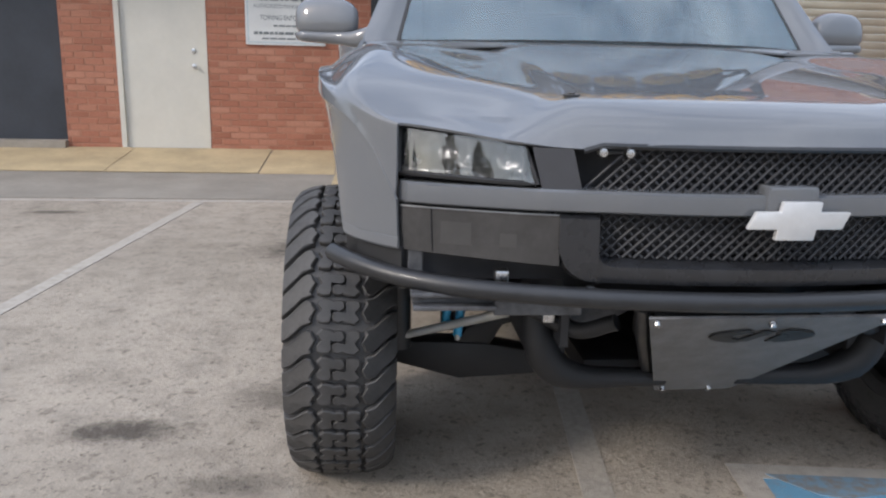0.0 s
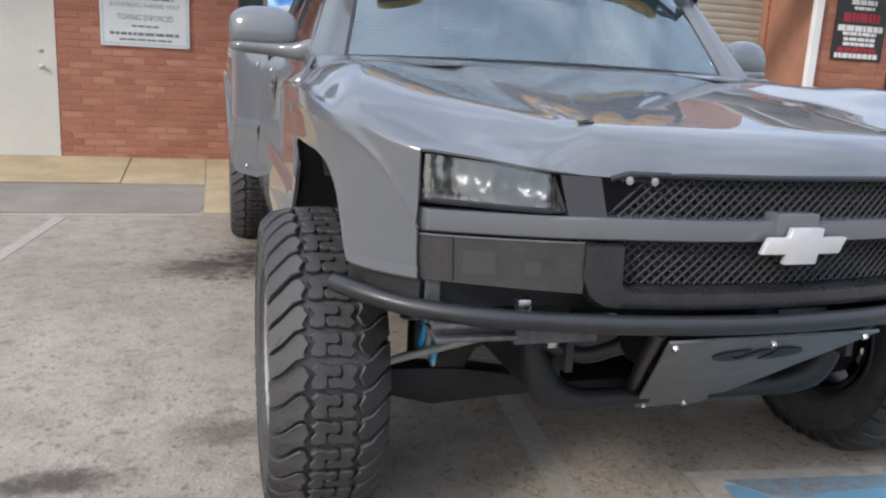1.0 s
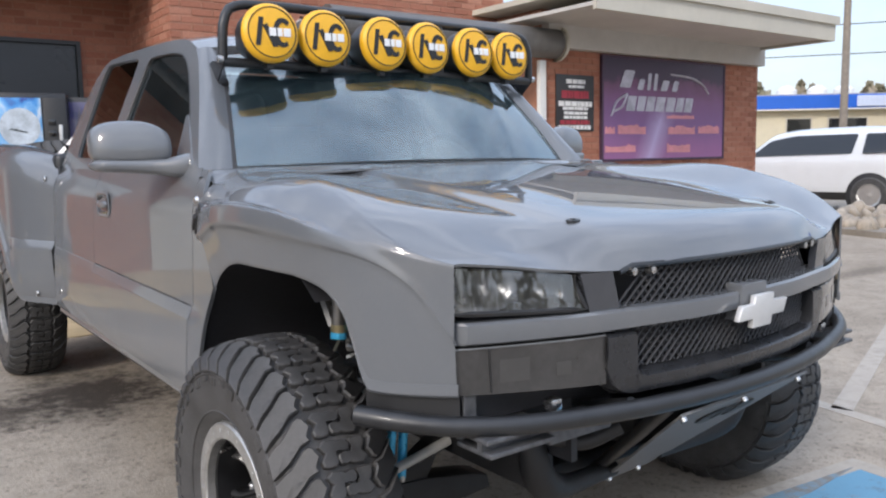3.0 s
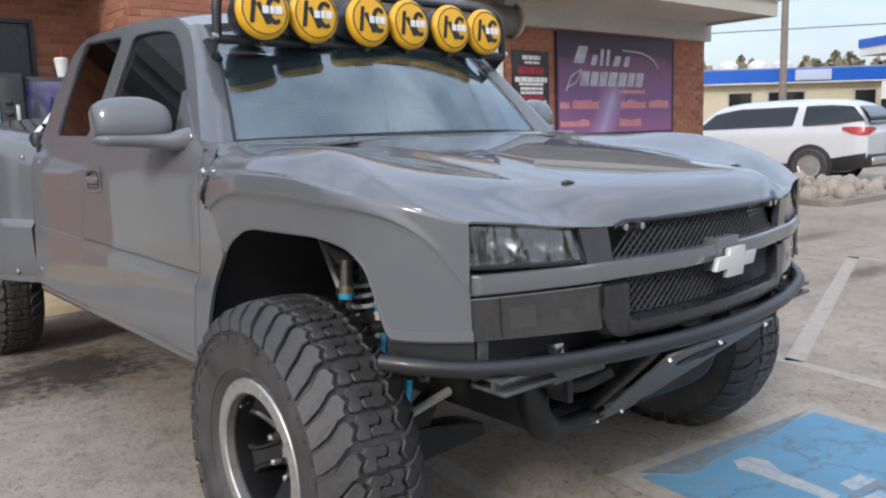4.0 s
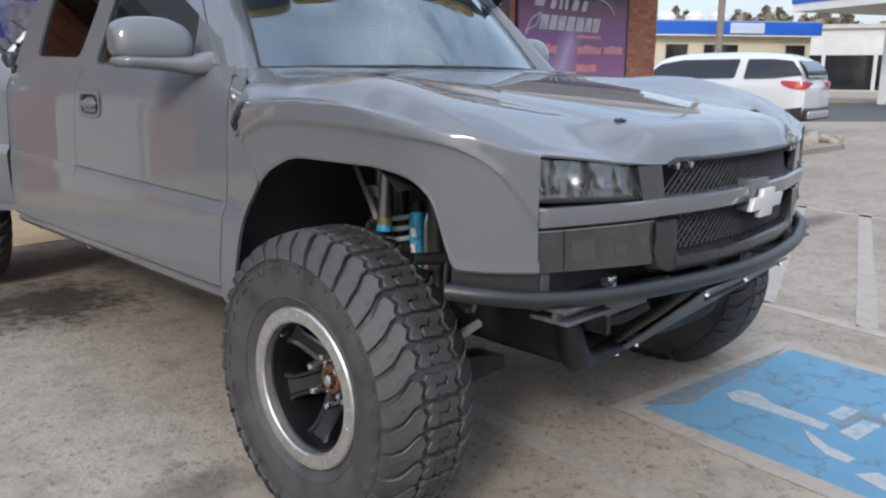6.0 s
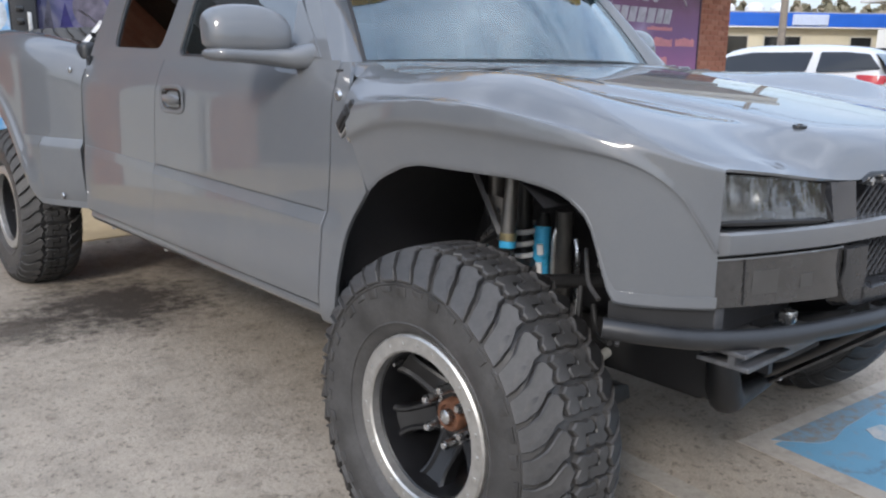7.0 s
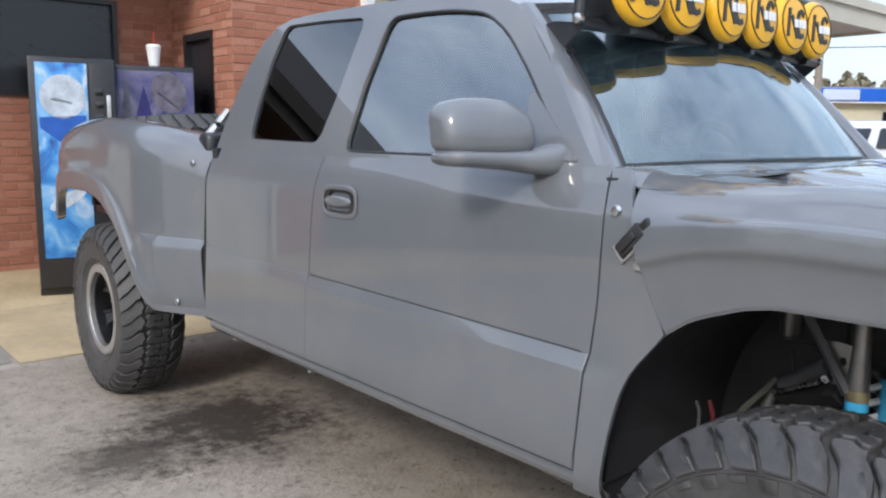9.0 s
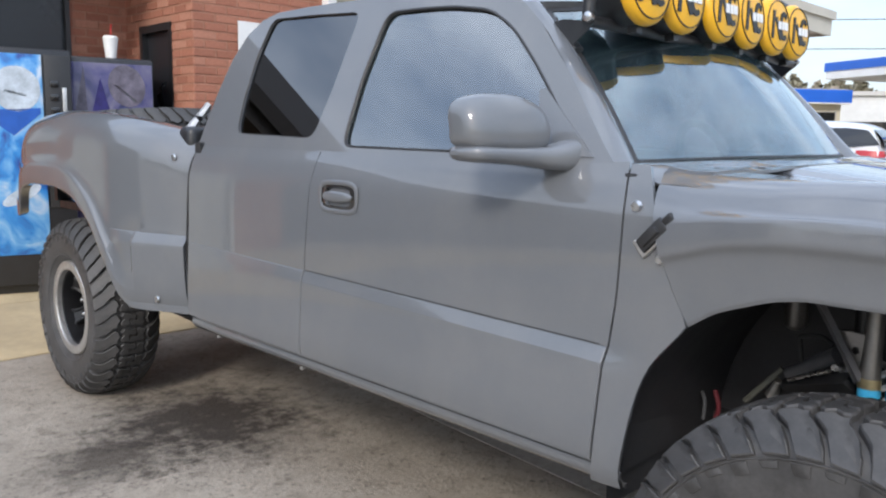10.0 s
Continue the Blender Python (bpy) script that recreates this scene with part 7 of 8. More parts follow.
def oval(cx, cz, rx, rz, tilt=0.0, n=22):
    return [(cx + rx * math.cos(a) * math.cos(tilt) - rz * math.sin(a) * math.sin(tilt), cz + rx * math.cos(a) * math.sin(tilt) + rz * math.sin(a) * math.cos(tilt)) for a in np.linspace(0, 2 * math.pi, n, endpoint=False)]


ICE = simple("pale_print", (0.50, 0.56, 0.62), 0.35, 0, 0, 0.3, 9)
DEEP = simple("deep_blue_print", (0.02, 0.10, 0.42), 0.35)
VIOLET = simple("violet_ink", (0.030, 0.024, 0.14), 0.35, var=0.35, scale=9)
LILAC = simple("lilac_print", (0.14, 0.125, 0.165), 0.35, var=0.45, scale=11)
m1 = drink_machine("black drink machine with a bright blue printed front", -0.765, -0.140, 1.91, BLUE_PIC, -0.715, -0.350, [(oval(-0.53, 1.60, 0.165, 0.17), ICE), ([(-0.70, 1.36), (-0.56, 1.25), (-0.37, 1.42), (-0.37, 1.46), (-0.70, 1.44)], DEEP), (oval(-0.53, 0.80, 0.15, 0.05, 0.5), ICE), ([(-0.62, 1.575), (-0.47, 1.545), (-0.46, 1.56), (-0.60, 1.595)], GREY_INK)])
part("coin_column", box(-0.335, -0.15, 6.170, 6.19, 0.7, 1.86, 0.006), BLACK_PLASTIC, m1)
for k in range(4):
    part("button", box(-0.30, -0.24, 6.160, 6.172, 1.32 + 0.10 * k, 1.37 + 0.10 * k, 0.004), DARK_GLOSS, m1)
part("coin_slot", box(-0.215, -0.185, 6.160, 6.172, 1.30, 1.62, 0.003), ALU, m1)
drink_machine("black drink machine with a violet printed front", -0.125, 0.515, 1.885, PURPLE_PIC, -0.115, 0.500, [([(0.02, 1.40), (0.10, 1.72), (0.18, 1.40)], VIOLET), (oval(0.30, 1.66, 0.14, 0.17, 0.3), LILAC), ([(0.20, 1.66), (0.36, 1.53), (0.37, 1.55), (0.22, 1.67)], GREY_INK), ([(-0.10, 1.42), (-0.02, 1.80), (0.0, 1.42)], LILAC)])
cup = thing("drink_cup", "white foam cup with lid and red straw", "cup")
FOAM = simple("white_foam", (0.78, 0.78, 0.76), 0.7, 0, 0, 0.03, 10)
zc = 1.886
part("cup_body", moved(lathe([(0.0, 0.0), (0.0, 0.040), (0.15, 0.058), (0.152, 0.055), (0.01, 0.0)], 32, "z"), Matrix.Translation((0.235, 6.30, zc))), FOAM, cup)
part("lid", moved(lathe([(0.150, 0.061), (0.165, 0.061), (0.168, 0.054), (0.178, 0.050), (0.178, 0.0)], 32, "z"), Matrix.Translation((0.235, 6.30, zc))), FOAM, cup)
part("straw", tube([(0.238, 6.30, zc + 0.16), (0.245, 6.30, zc + 0.27)], 0.005, 8), simple("red_plastic", (0.6, 0.03, 0.03), 0.4), cup)

# ---- across the lot: rock bed, parked car, filling station, pole, trees ----
ROCK = simple("pale_rock", (0.36, 0.31, 0.25), 0.9, 0, 0, 0.3, 4, 0.5, 30, 0.01)
rocks = thing("rock_island", "low kerbed island of pale tumbled rocks", "rock bed", kind="stuff")
rnd = random.Random(11)
part("island_kerb", moved(prism(rounded([(-1.5, -0.8), (1.4, -0.9), (2.4, 1.6), (-0.6, 1.8)], 0.4), 0.10, Matrix.Translation((11.3, 4.1, 0.09))), Matrix.Identity(4)), GREY_CONC, rocks, smooth=False)
bm = bmesh.new()
for k in range(70):
    b = bmesh.new()
    bmesh.ops.create_icosphere(b, subdivisions=2, radius=rnd.uniform(0.09, 0.21))
    off = Vector((rnd.uniform(-9, 9), rnd.uniform(-9, 9), rnd.uniform(-9, 9)))
    for v in b.verts:
        v.co *= 1 + 0.35 * noise.noise(v.co * 5 + off)
    u, w = rnd.random(), rnd.random()
    bmesh.ops.transform(b, matrix=pose(10.0 + 2.9 * u + 0.5 * w, 3.4 + 2.1 * w, 0.09 + rnd.uniform(0, 0.06), rnd.uniform(0, 360), rnd.uniform(0, 360), 0) @ Matrix.Diagonal((1, 0.8, 0.6, 1)), verts=b.verts)
    bm = join(bm, b)
part("rocks", bm, ROCK, rocks, sharp=60)

WHITE_CAR = paint_material("white_car_paint", (0.62, 0.63, 0.64), 0.0, 0.35)
CAR_GLASS = simple("car_dark_glass", (0.012, 0.014, 0.016), 0.06, 0, 0.5, 0.1, 3)
RED_LENS = simple("red_tail_lens", (0.42, 0.012, 0.02), 0.2, 0, 0.6, 0.1, 10)
suv = thing("parked_suv", "parked white three-row sport utility vehicle with dark glass", "car")


def suv_half(z, s):
    """Half width by height."""
    return pch((0.2, 0.32, 0.6, 0.95, 1.08, 1.2, 1.45, 1.62, 1.70), (0.86, 0.93, 0.965, 0.955, 0.93, 0.90, 0.80, 0.70, 0.45), z)


def suv_top(s):
    """Roof or bonnet line by distance s from the tail, forwards."""
    return pch((0.0, 0.06, 0.25, 0.6, 1.6, 2.6, 3.05, 3.55, 3.8, 4.4, 4.75, 4.9), (1.02, 1.15, 1.52, 1.66, 1.71, 1.69, 1.60, 1.24, 1.12, 1.04, 0.90, 0.70), s)


rows = []
for s in np.r_[0.0, 0.03, 0.08, np.linspace(0.15, 4.8, 60), 4.86, 4.9]:
    top = suv_top(s)
    taper = 1 - 0.10 * max(0.0, (0.25 - s) / 0.25) ** 2 - 0.16 * max(0.0, (s - 4.2) / 0.7) ** 2
    bot = 0.26 + 0.12 * max(0.0, (0.35 - s) / 0.35)
    row = []
    for t in np.linspace(0, 1, 24):
        z = bot + (top - bot) * t
        zz = z if top > 1.3 else 0.26 + (z - 0.26) * (1.08 - 0.26) / max(0.2, top - 0.26)
        x = suv_half(min(zz, 1.70), s) * taper
        if t > 0.93 and top > 1.3:
            x *= 1 - (t - 0.93) * 2
        row.append((x, s, z))
    mid = [(row[-1][0] * k, s, top + 0.02 * (1 - k * k)) for k in (0.66, 0.33, 0.0)]
    half_row = row + mid
    rows.append(half_row + [(-a, b, c) for a, b, c in half_row[-2::-1]])
rows.insert(0, [(0.0, rows[0][0][1] - 0.03, c) for a, b, c in rows[0]])
rows.append([(0.0, b + 0.03, c) for a, b, c in rows[-1]])
bm = grid_bm(np.array(rows))
bmesh.ops.recalc_face_normals(bm, faces=bm.faces)
part("suv_body", bm, WHITE_CAR, suv, sharp=40)


def suv_patch(name, loop, mat, out=0.004, both=True):
    """A pane that follows the flank, from an outline in (s, z)."""
    def wide(s):
        return 1 - 0.10 * max(0.0, (0.25 - s) / 0.25) ** 2

    for side in (-1, 1) if both else (-1,):
        from mathutils.geometry import tessellate_polygon
        b = bmesh.new()
        vs = [b.verts.new((side * (suv_half(z, s) * wide(s) + out), s, z)) for s, z in loop]
        for tri in tessellate_polygon([[Vector((s, z, 0)) for s, z in loop]]):
            b.faces.new([vs[i] for i in tri])
        bmesh.ops.recalc_face_normals(b, faces=b.faces)
        solid(part(name, b, mat, suv, smooth=False), 0.006, 0.0)


suv_patch("side_window", rounded([(1.42, 1.18), (2.4, 1.16), (3.50, 1.14), (3.10, 1.47), (2.6, 1.56), (1.36, 1.57)], 0.05), CAR_GLASS, 0.012)
suv_patch("rear_window", rounded([(0.06, 1.25), (0.6, 1.20), (1.22, 1.18), (1.20, 1.57), (0.7, 1.57), (0.30, 1.53)], 0.04), CAR_GLASS, 0.034)
for side in (-1, 1):  # tail lamps wrap round the rear corners
    rows = []
    for s, inner, lo, hi in ((-0.030, 0.50, 1.07, 1.10), (-0.022, 0.70, 1.02, 1.12), (-0.016, 0.84, 0.98, 1.13), (0.0, None, 0.97, 1.13), (0.06, None, 0.96, 1.13), (0.15, None, 0.97, 1.13), (0.28, None, 1.00, 1.14), (0.46, None, 1.08, 1.14)):
        wide = (1 - 0.10 * max(0.0, (0.25 - s) / 0.25) ** 2)
        rows.append([(side * (inner if inner else suv_half(z, s) * wide + 0.016), s, z) for z in np.linspace(lo, hi, 5)])
    bm = grid_bm(np.array(rows))
    bmesh.ops.recalc_face_normals(bm, faces=bm.faces)
    solid(part("tail_lamp", bm, RED_LENS, suv, "red wrap-round tail lamp"), 0.03)
for side in (-1, 1):  # black cladding along the sills, rising to the tail
    rows = []
    for s in (0.02, 0.08, 0.15, 0.25, 0.4, 0.6, 0.8, 1.0, 1.3, 1.6, 2.2, 3.0, 3.8, 4.4):
        wide = (1 - 0.10 * max(0.0, (0.25 - s) / 0.25) ** 2 - 0.16 * max(0.0, (s - 4.2) / 0.7) ** 2)
        top_z = pch((0.0, 0.5, 1.0, 1.6, 4.8), (0.63, 0.55, 0.46, 0.42, 0.42), s)
        rows.append([(side * (suv_half(z, s) * wide + 0.012), s, z) for z in np.linspace(0.27 + 0.10 * max(0.0, (0.35 - s) / 0.35), top_z, 5)])
    bm = grid_bm(np.array(rows))
    bmesh.ops.recalc_face_normals(bm, faces=bm.faces)
    solid(part("sill_cladding", bm, BLACK_PLASTIC, suv), 0.02)
bm = grid_bm(np.array([[(x * (0.70 - 0.05 * t), -0.012 + 0.22 * t * t + 0.03, 1.20 + 0.34 * t) for x in np.linspace(-1, 1, 9)] for t in np.linspace(0, 1, 6)]))
solid(part("tailgate_glass", bm, CAR_GLASS, suv), 0.006, 0.0)
part("rear_bumper", box(-0.88, 0.88, -0.05, 0.20, 0.34, 0.60, 0.05, 3), BLACK_PLASTIC, suv)
part("bumper_trim", box(-0.74, 0.74, -0.075, 0.05, 0.38, 0.54, 0.03), ALU, suv)
for s in (1.05, 3.90):
    for side in (-1, 1):
        part("arch", moved(lathe([(-0.03, 0.44), (0.022, 0.44), (0.026, 0.43), (0.026, 0.0)], 36), Matrix.Translation((side * 0.945, s, 0.37)) @ Matrix.Diagonal((side, 1, 1, 1))), BLACK_PLASTIC, suv)
        wh = part("suv_wheel", moved(lathe([(-0.10, 0.20), (-0.10, 0.33), (-0.07, 0.368), (0.07, 0.368), (0.105, 0.33), (0.105, 0.23), (0.09, 0.225)], 36), Matrix.Translation((side * 0.89, s, 0.368)) @ Matrix.Diagonal((side, 1, 1, 1))), RUBBER, suv)
        part("suv_rim", moved(lathe([(0.10, 0.235), (0.085, 0.20), (0.09, 0.06), (0.10, 0.0)], 10), Matrix.Translation((side * 0.89, s, 0.368)) @ Matrix.Diagonal((side, 1, 1, 1))), ALU, wh, smooth=False)
suv.matrix_basis = Matrix.Translation((15.10, 4.74, 0)) @ pose(0, 0, 0, 0, 0, 5)


EYE0 = Vector((-2.17, -1.73, 1.24))


def out_at(dx, dy, dist):
    return (EYE0.x + dx * dist, EYE0.y + dy * dist)


# filling-station shop
p_l, p_r = Vector(out_at(0.857, 0.515, 45)), Vector(out_at(0.9361, 0.3517, 49))
ang = math.atan2(p_r.y - p_l.y, p_r.x - p_l.x)
shop = thing("filling_station_shop", "cream single-storey shop with a blue fascia band", "building", at=Matrix.Translation((p_l.x, p_l.y, 0)) @ pose(0, 0, 0, 0, 0, math.degrees(ang)))
L = (p_r - p_l).length - 0.4
part("wall", box(-6, L, 0.0, 8.0, 0.0, 3.45), CREAM, shop, smooth=False)
part("fascia_band", box(-6, L + 0.3, -0.5, 0.0, 3.34, 4.02, 0.02), BLUE_BAND, shop, smooth=False)
part("soffit", box(-6, L + 0.3, -0.5, 0.0, 3.28, 3.34), WHITE_PAINT, shop, smooth=False)
part("roof", box(-6, L + 0.3, -0.1, 8.0, 3.45, 4.10), simple("roof_grey", (0.35, 0.35, 0.34), 0.8), shop, smooth=False)
for x0, x1 in ((0.9, 2.1), (3.0, 4.9), (7.6, 8.7)):
    wn = part("window", box(x0, x1, -0.03, 0.0, 0.9 if x0 > 2.5 else 0.1, 2.85), CAR_GLASS, shop, smooth=False)
    part("frame", join(box(x0 - 0.06, x0, -0.05, 0.0, 0.1, 2.91), box(x1, x1 + 0.06, -0.05, 0.0, 0.1, 2.91), box(x0 - 0.06, x1 + 0.06, -0.05, 0.0, 2.85, 2.91)), FASCIA, wn, smooth=False)
part("white_sign", box(4.15, 6.05, -0.58, -0.5, 3.40, 3.95, 0.05), simple("pale_sign", (0.55, 0.62, 0.78), 0.5), shop, smooth=False)
for x in (1.6, 3.2, 4.6):
    part("roof_vent", moved(lathe([(0.0, 0.5), (0.35, 0.5), (0.55, 0.25), (0.6, 0.0)], 16, "z"), Matrix.Translation((x, 2.0, 4.1))), WHITE_PAINT, shop)

# filling-station canopy with posts and pumps
c_l, c_r = Vector(out_at(0.926, 0.3775, 43)), Vector(out_at(0.9519, 0.3064, 39.5))
ang = math.atan2(c_r.y - c_l.y, c_r.x - c_l.x)
gas = thing("filling_station_canopy", "white and blue filling station canopy on posts", "canopy", at=Matrix.Translation((c_l.x, c_l.y, 0)) @ pose(0, 0, 0, 0, 0, math.degrees(ang)))
part("canopy_top", box(0, 16, 0.0, 9.0, 4.25, 4.40), WHITE_PAINT, gas, smooth=False)
part("white_fascia", join(box(0, 16, -0.06, 0.0, 4.22, 4.58), box(-0.06, 0.0, 0, 9, 4.22, 4.58)), WHITE_PAINT, gas, smooth=False)
part("blue_fascia", join(box(-0.08, 16, -0.10, 0.0, 4.58, 4.98), box(-0.10, 0.0, 0, 9, 4.58, 4.98)), BLUE_BAND, gas, smooth=False)
for x, y in ((3.6, 2.0), (10.0, 2.0), (3.6, 7.0), (10.0, 7.0)):
    part("post", box(x, x + 0.45, y, y + 0.45, 0.0, 4.25, 0.02), WHITE_PAINT, gas, smooth=False)
for x in (4.6, 5.6):
    pm = thing("fuel_pump", "blue and white fuel pump under the canopy", "fuel pump", "fuel pumps", at=gas.matrix_basis @ Matrix.Translation((x, 1.9, 0)))
    part("pump_body", box(0, 0.7, 0, 0.5, 0, 1.5, 0.03), BLUE_BAND, pm)
    part("pump_face", box(0.08, 0.62, -0.02, 0.0, 0.8, 1.35), WHITE_PAINT, pm, smooth=False)
    part("pump_top", box(0, 0.7, 0, 0.5, 1.52, 1.85, 0.03), WHITE_PAINT, pm)

# utility pole and wires
px, py = out_at(0.8943, 0.4475, 38)
pole = thing("utility_pole", "grey weathered wooden utility pole with wires", "utility pole", at=Matrix.Translation((px, py, 0)))
WOOD = simple("weathered_wood", (0.26, 0.22, 0.18), 0.9, 0, 0, 0.2, 6, 0.3)
part("mast", tube([(0, 0, 0), (0, 0, 10.5)], [0.17, 0.12], 12), WOOD, pole)
part("crossarm", box(-1.1, 1.1, -0.06, 0.06, 9.6, 9.75), WOOD, pole, smooth=False)
for k, (z, dx) in enumerate(((9.8, -1.0), (9.8, 0.0), (9.8, 1.0), (6.4, 0.0), (5.2, 0.1))):
    a = Vector((dx * 0.3 + 8 - 40, -30 + 60, z - 0.4 * k))
    pts_w = []
    for t in np.linspace(-1, 1, 21):
        pts_w.append((t * 26 + dx, -t * 38, z + 0.9 * t * t * 0.6 - 0.2 * t))
    part("wire", tube(pts_w, 0.02, 5, False), BLACK_PLASTIC, pole)


# the road past the lot, parallel to the shop, and a dry verge
ROAD = simple("dark_road", (0.085, 0.083, 0.082), 0.9, 0, 0, 0.2, 0.8, 0.3, 80, 0.004)
VERGE = simple("dry_grass", (0.34, 0.26, 0.15), 0.95, 0, 0, 0.25, 1.2, 0.5, 25, 0.02)
RD, RN = Vector((0.778, -0.628)), Vector((0.628, 0.778))
for nm, lb, mt, n0, n1, zt in (("road", "grey two-lane road past the car park", ROAD, 18.5, 33.0, 0.006), ("verge", "strip of dry tan grass along the road", VERGE, 33.0, 38.0, 0.03)):
    ends = [tuple(RN * n + RD * d) for n, d in ((n0, -60), (n0, 90), (n1, 90), (n1, -60))]
    tagged(part(nm, prism(ends, 0.02, Matrix.Translation((0, 0, zt))), mt, None, lb, smooth=False), category=nm, kind="structure")


# far buildings and woods round the lot
FAR = [simple("far_wall_" + c, col, 0.9, 0, 0, 0.1, 0.4) for c, col in (("cream", (0.55, 0.50, 0.42)), ("white", (0.62, 0.62, 0.6)), ("tan", (0.42, 0.34, 0.26)))]


def far_building(label, x, y, w, d, h, rot, mat):
    t = thing("far_building", label, "building", at=Matrix.Translation((x, y, 0)) @ pose(0, 0, 0, 0, 0, rot))
    part("wall", box(-w / 2, w / 2, -d / 2, d / 2, 0, h), mat, t, smooth=False)
    part("roof", box(-w / 2 - 0.3, w / 2 + 0.3, -d / 2 - 0.3, d / 2 + 0.3, h, h + 0.35), SOFFIT, t, smooth=False)
    n = int(w / 4)
    for k in range(n):
        for yy in (-1, 1):
            # on the white building, dark panes stand for the shade in open bays
            wn = part("window", box(-w / 2 + 4 * k + 0.8, -w / 2 + 4 * k + (2.6 if mat is not FAR[1] else 4.5), yy * d / 2 - 0.03, yy * d / 2 + 0.03, 0.9 if mat is not FAR[1] else 0.1, 2.5 if mat is not FAR[1] else 3.0), CAR_GLASS, t, smooth=False)
    return t


bx, by2 = out_at(0.947, 0.322, 78)
far_building("pale low commercial building with dark bays beyond the filling station", bx + 6, by2, 26, 12, 5.2, 108, FAR[1])
bx, by2 = out_at(0.915, 0.402, 95)
far_building("cream low commercial building far across the road", bx, by2, 30, 12, 5.0, 110, FAR[0])


def tree_belt(name, label, pts, hmin, hmax, seed):
    """Far woods: trunks under uneven heaps of many small leaf clumps."""
    rnd = random.Random(seed)
    verts, faces = [], []
    for x, y in pts:
        h = rnd.uniform(hmin, hmax)
        for k in range(170):
            a, r, zz = rnd.uniform(0, 6.283), rnd.random() ** 0.6, rnd.uniform(0.22, 1.0)
            rad = h * 0.46 * math.sin(math.pi * min(1, zz * 0.9 + 0.12)) * r
            c = Vector((x + rad * math.cos(a), y + rad * math.sin(a), h * zz))
            s = h * rnd.uniform(0.035, 0.075)
            q = Euler((rnd.uniform(0, 6), rnd.uniform(0, 6), rnd.uniform(0, 6))).to_matrix()
            i = len(verts)
            for p in ((-1, -0.6, 0), (1, -0.7, 0.2), (0.7, 0.8, -0.1), (-0.8, 0.7, 0.25)):
                verts.append(c + q @ (Vector(p) * s))
            faces.append((i, i + 1, i + 2, i + 3))
        for k in range(5):
            a0, a1 = 2 * math.pi * k / 5, 2 * math.pi * (k + 1) / 5
            i = len(verts)
            for a, rr, z in ((a0, 0.03 * h, 0), (a1, 0.03 * h, 0), (a1, 0.012 * h, 0.6 * h), (a0, 0.012 * h, 0.6 * h)):
                verts.append(Vector((x + rr * math.cos(a), y + rr * math.sin(a), z)))
            faces.append((i, i + 1, i + 2, i + 3))
    me = bpy.data.meshes.new(name)
    me.from_pydata([tuple(v) for v in verts], [], faces)
    ob = new(name, me)
    me.materials.append(LEAVES)
    return tagged(ob, label, "trees", kind="stuff")


def leaf_material():
    m, nt, b = material("far_leaves")
    gi = nt.nodes.new("ShaderNodeNewGeometry").outputs["Random Per Island"]
    # leaf tones lightened to grey-olive, with the haze of distance in the colour
    link(nt, ramp(nt, gi, [(0.0, (0.16, 0.15, 0.10)), (0.5, (0.24, 0.22, 0.15)), (0.85, (0.29, 0.26, 0.19)), (1.0, (0.33, 0.28, 0.22))]), b.inputs["Base Color"])
    b.inputs["Roughness"].default_value = 0.9
    return m


LEAVES = leaf_material()
rnd = random.Random(5)
ring = []
for k in range(56):
    d = Vector((0.90, 0.43)).normalized()
    q = Vector((-d.y, d.x))
    p = d * (125 + rnd.uniform(-12, 12)) + q * (-42 + 84 * k / 55 + rnd.uniform(-3, 3))
    ring.append((p.x, p.y))
tree_belt("far_trees", "bare and green treetops beyond the filling station", ring, 9.2, 10.4, 1)
ring = []
for k in range(34):
    a = radians(150 + 190 * k / 33)
    r = 62 + rnd.uniform(-6, 20)
    ring.append((r * math.cos(a), r * math.sin(a)))
tree_belt("far_woods", "line of trees behind the car park", ring, 6.0, 12.0, 2)


# ---- bricks, laid last ----
def brick_mesh(l, name):
    e = 0.004
    bm = box(-l / 2, l / 2, -0.006, 0.008, -BRICK_H / 2, BRICK_H / 2)
    for v in bm.verts:
        if v.co.y < 0:
            v.co.x *= 1 - e / (l / 2)
            v.co.z *= 1 - e / (BRICK_H / 2)
    me = bpy.data.meshes.new(name)
    bm.to_mesh(me)
    bm.free()
    me.materials.append(BRICK)
    return me


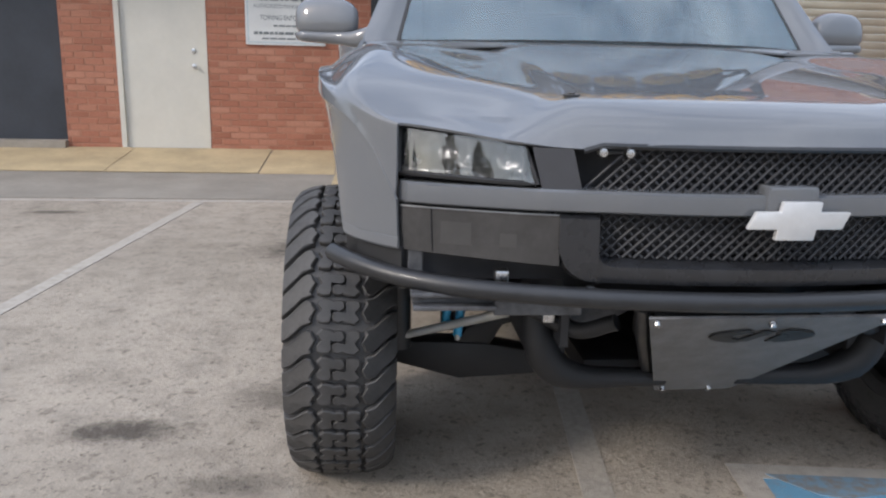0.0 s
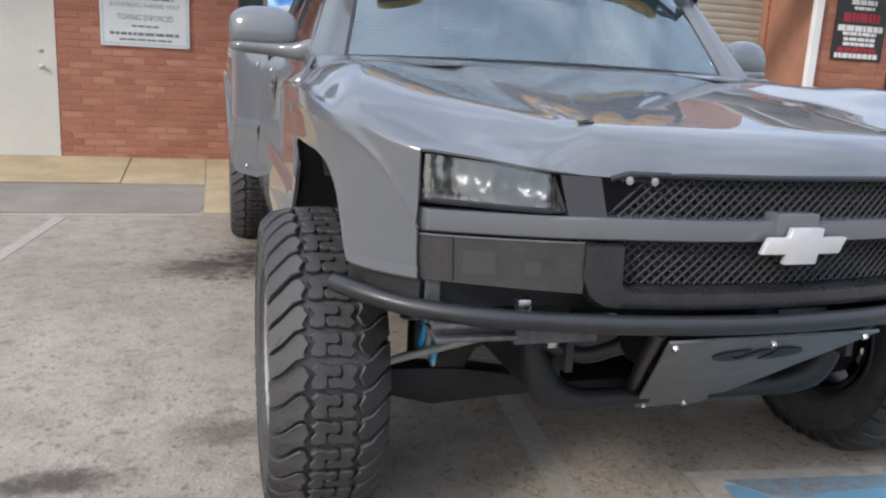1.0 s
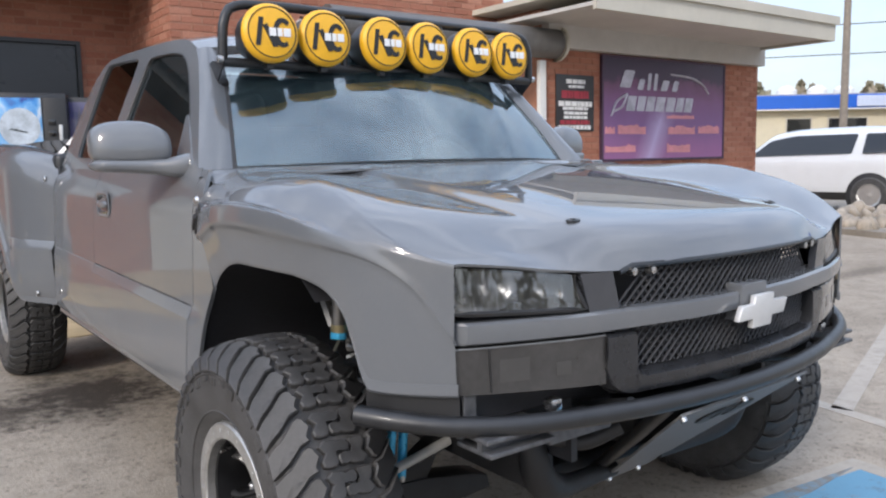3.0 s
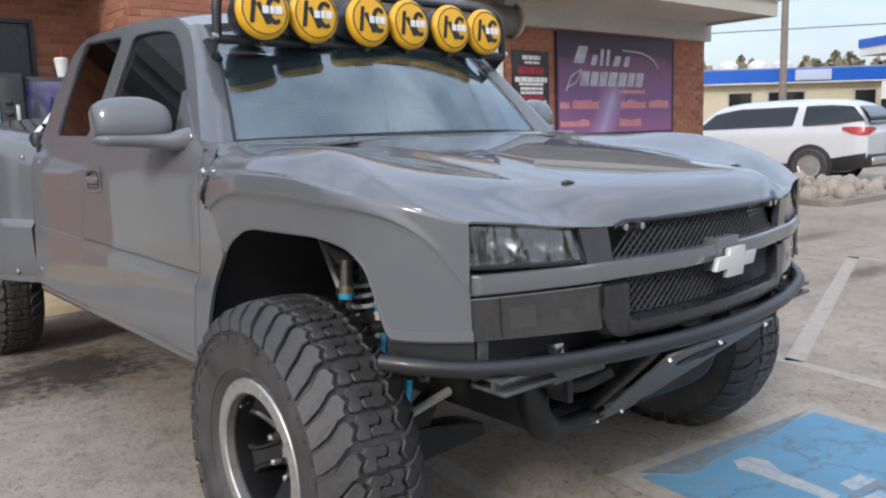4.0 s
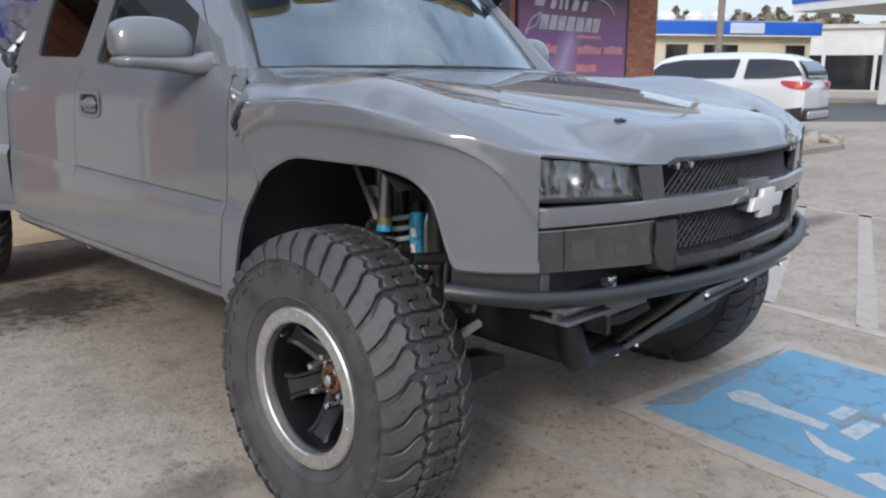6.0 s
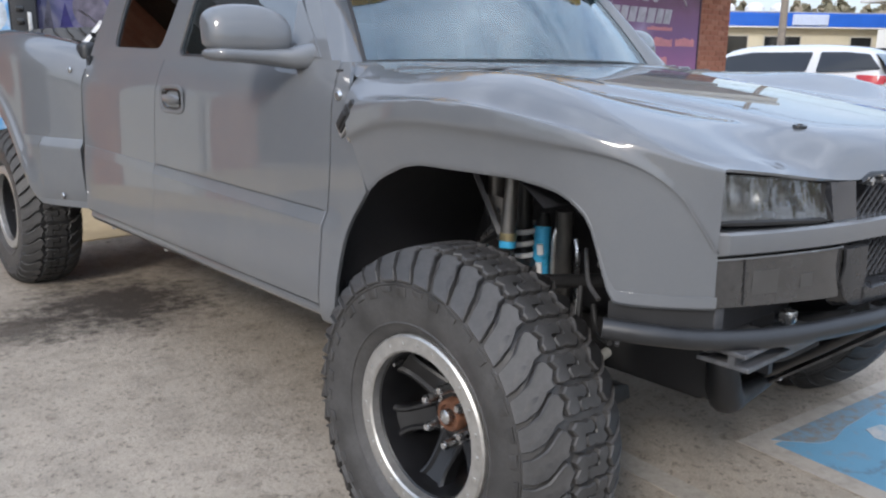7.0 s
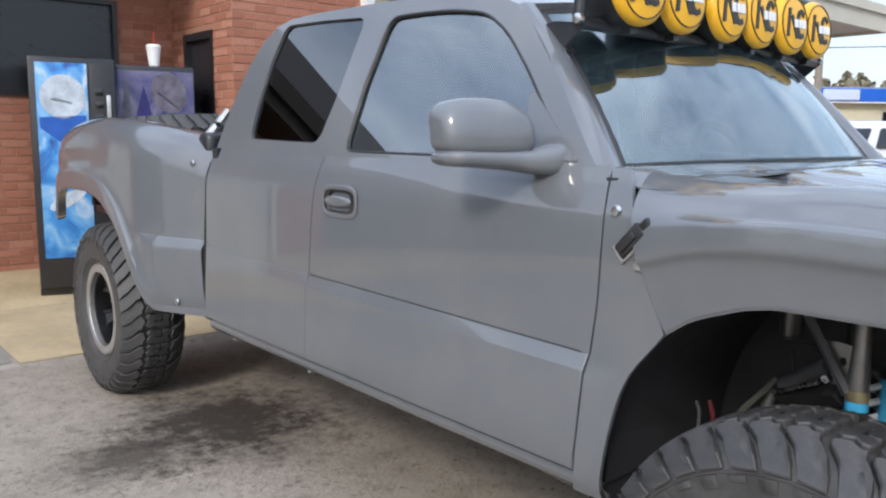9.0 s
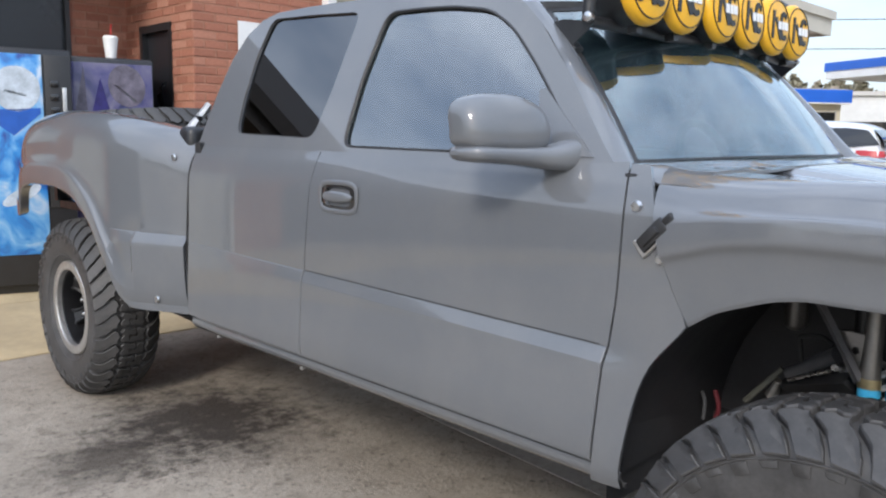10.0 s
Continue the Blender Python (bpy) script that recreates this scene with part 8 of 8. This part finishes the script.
FULL, HALF = brick_mesh(BRICK_L, "brick"), brick_mesh((BRICK_L - JOINT) / 2, "half_brick")
for wall, axis, pos, face, a0, a1, z0, z1, holes, single in brick_jobs:
    rnd = random.Random(int(a0 * 100) + 7)
    verts, faces = [], []
    count = 0
    row = 0
    z = z0 + BRICK_H / 2
    while z + BRICK_H / 2 < z1:
        a = a0 + (0 if row % 2 else -(BRICK_L + JOINT) / 2)
        while a < a1 - 0.03:
            u0, u1 = max(a, a0), min(a + BRICK_L, a1)
            for h0, h1, k0, k1 in holes:
                if k0 - BRICK_H * 0.4 < z < k1 + BRICK_H * 0.4 and u1 > h0 and u0 < h1:
                    if u0 < h0:
                        u1 = h0
                    elif u1 > h1:
                        u0 = h1
                    else:
                        u0 = u1 = a
            if u1 - u0 > 0.03:
                c, l = (u0 + u1) / 2, u1 - u0
                tilt = rnd.uniform(-0.002, 0.002)
                if single(c, z) and abs(l - BRICK_L) < 1e-4 and count < 290:
                    ob = bpy.data.objects.new("brick", FULL)
                    scene.collection.objects.link(ob)
                    ob.parent = wall
                    ob.matrix_basis = Matrix.Translation((c, pos + tilt, z)) if axis == "x" else Matrix.Translation((pos + tilt, c, z)) @ pose(0, 0, 0, 0, 0, -90)
                    count += 1
                else:
                    i = len(verts)
                    e = 0.004
                    for n_out, s in ((0.008, 0.0), (-0.006, e)):
                        for du, dz in ((-1, -1), (1, -1), (1, 1), (-1, 1)):
                            uu, zz, nn = c + du * (l / 2 - s), z + dz * (BRICK_H / 2 - s), pos + tilt + (n_out if face < 0 else -n_out)
                            verts.append((uu, nn, zz) if axis == "x" else (nn, uu, zz))
                    for q in ((4, 5, 6, 7), (0, 1, 5, 4), (1, 2, 6, 5), (2, 3, 7, 6), (3, 0, 4, 7)):
                        faces.append([i + k for k in q])
            a += BRICK_L + JOINT
        z += BRICK_H + JOINT
        row += 1
    me = bpy.data.meshes.new("bricks")
    me.from_pydata(verts, [], faces)
    me.materials.append(BRICK)
    ob = new("bricks", me)
    ob.parent = wall
    tagged(ob, kind="stuff")
    bm = bmesh.new()
    bm.from_mesh(me)
    bmesh.ops.recalc_face_normals(bm, faces=bm.faces)
    bm.to_mesh(me)
    bm.free()
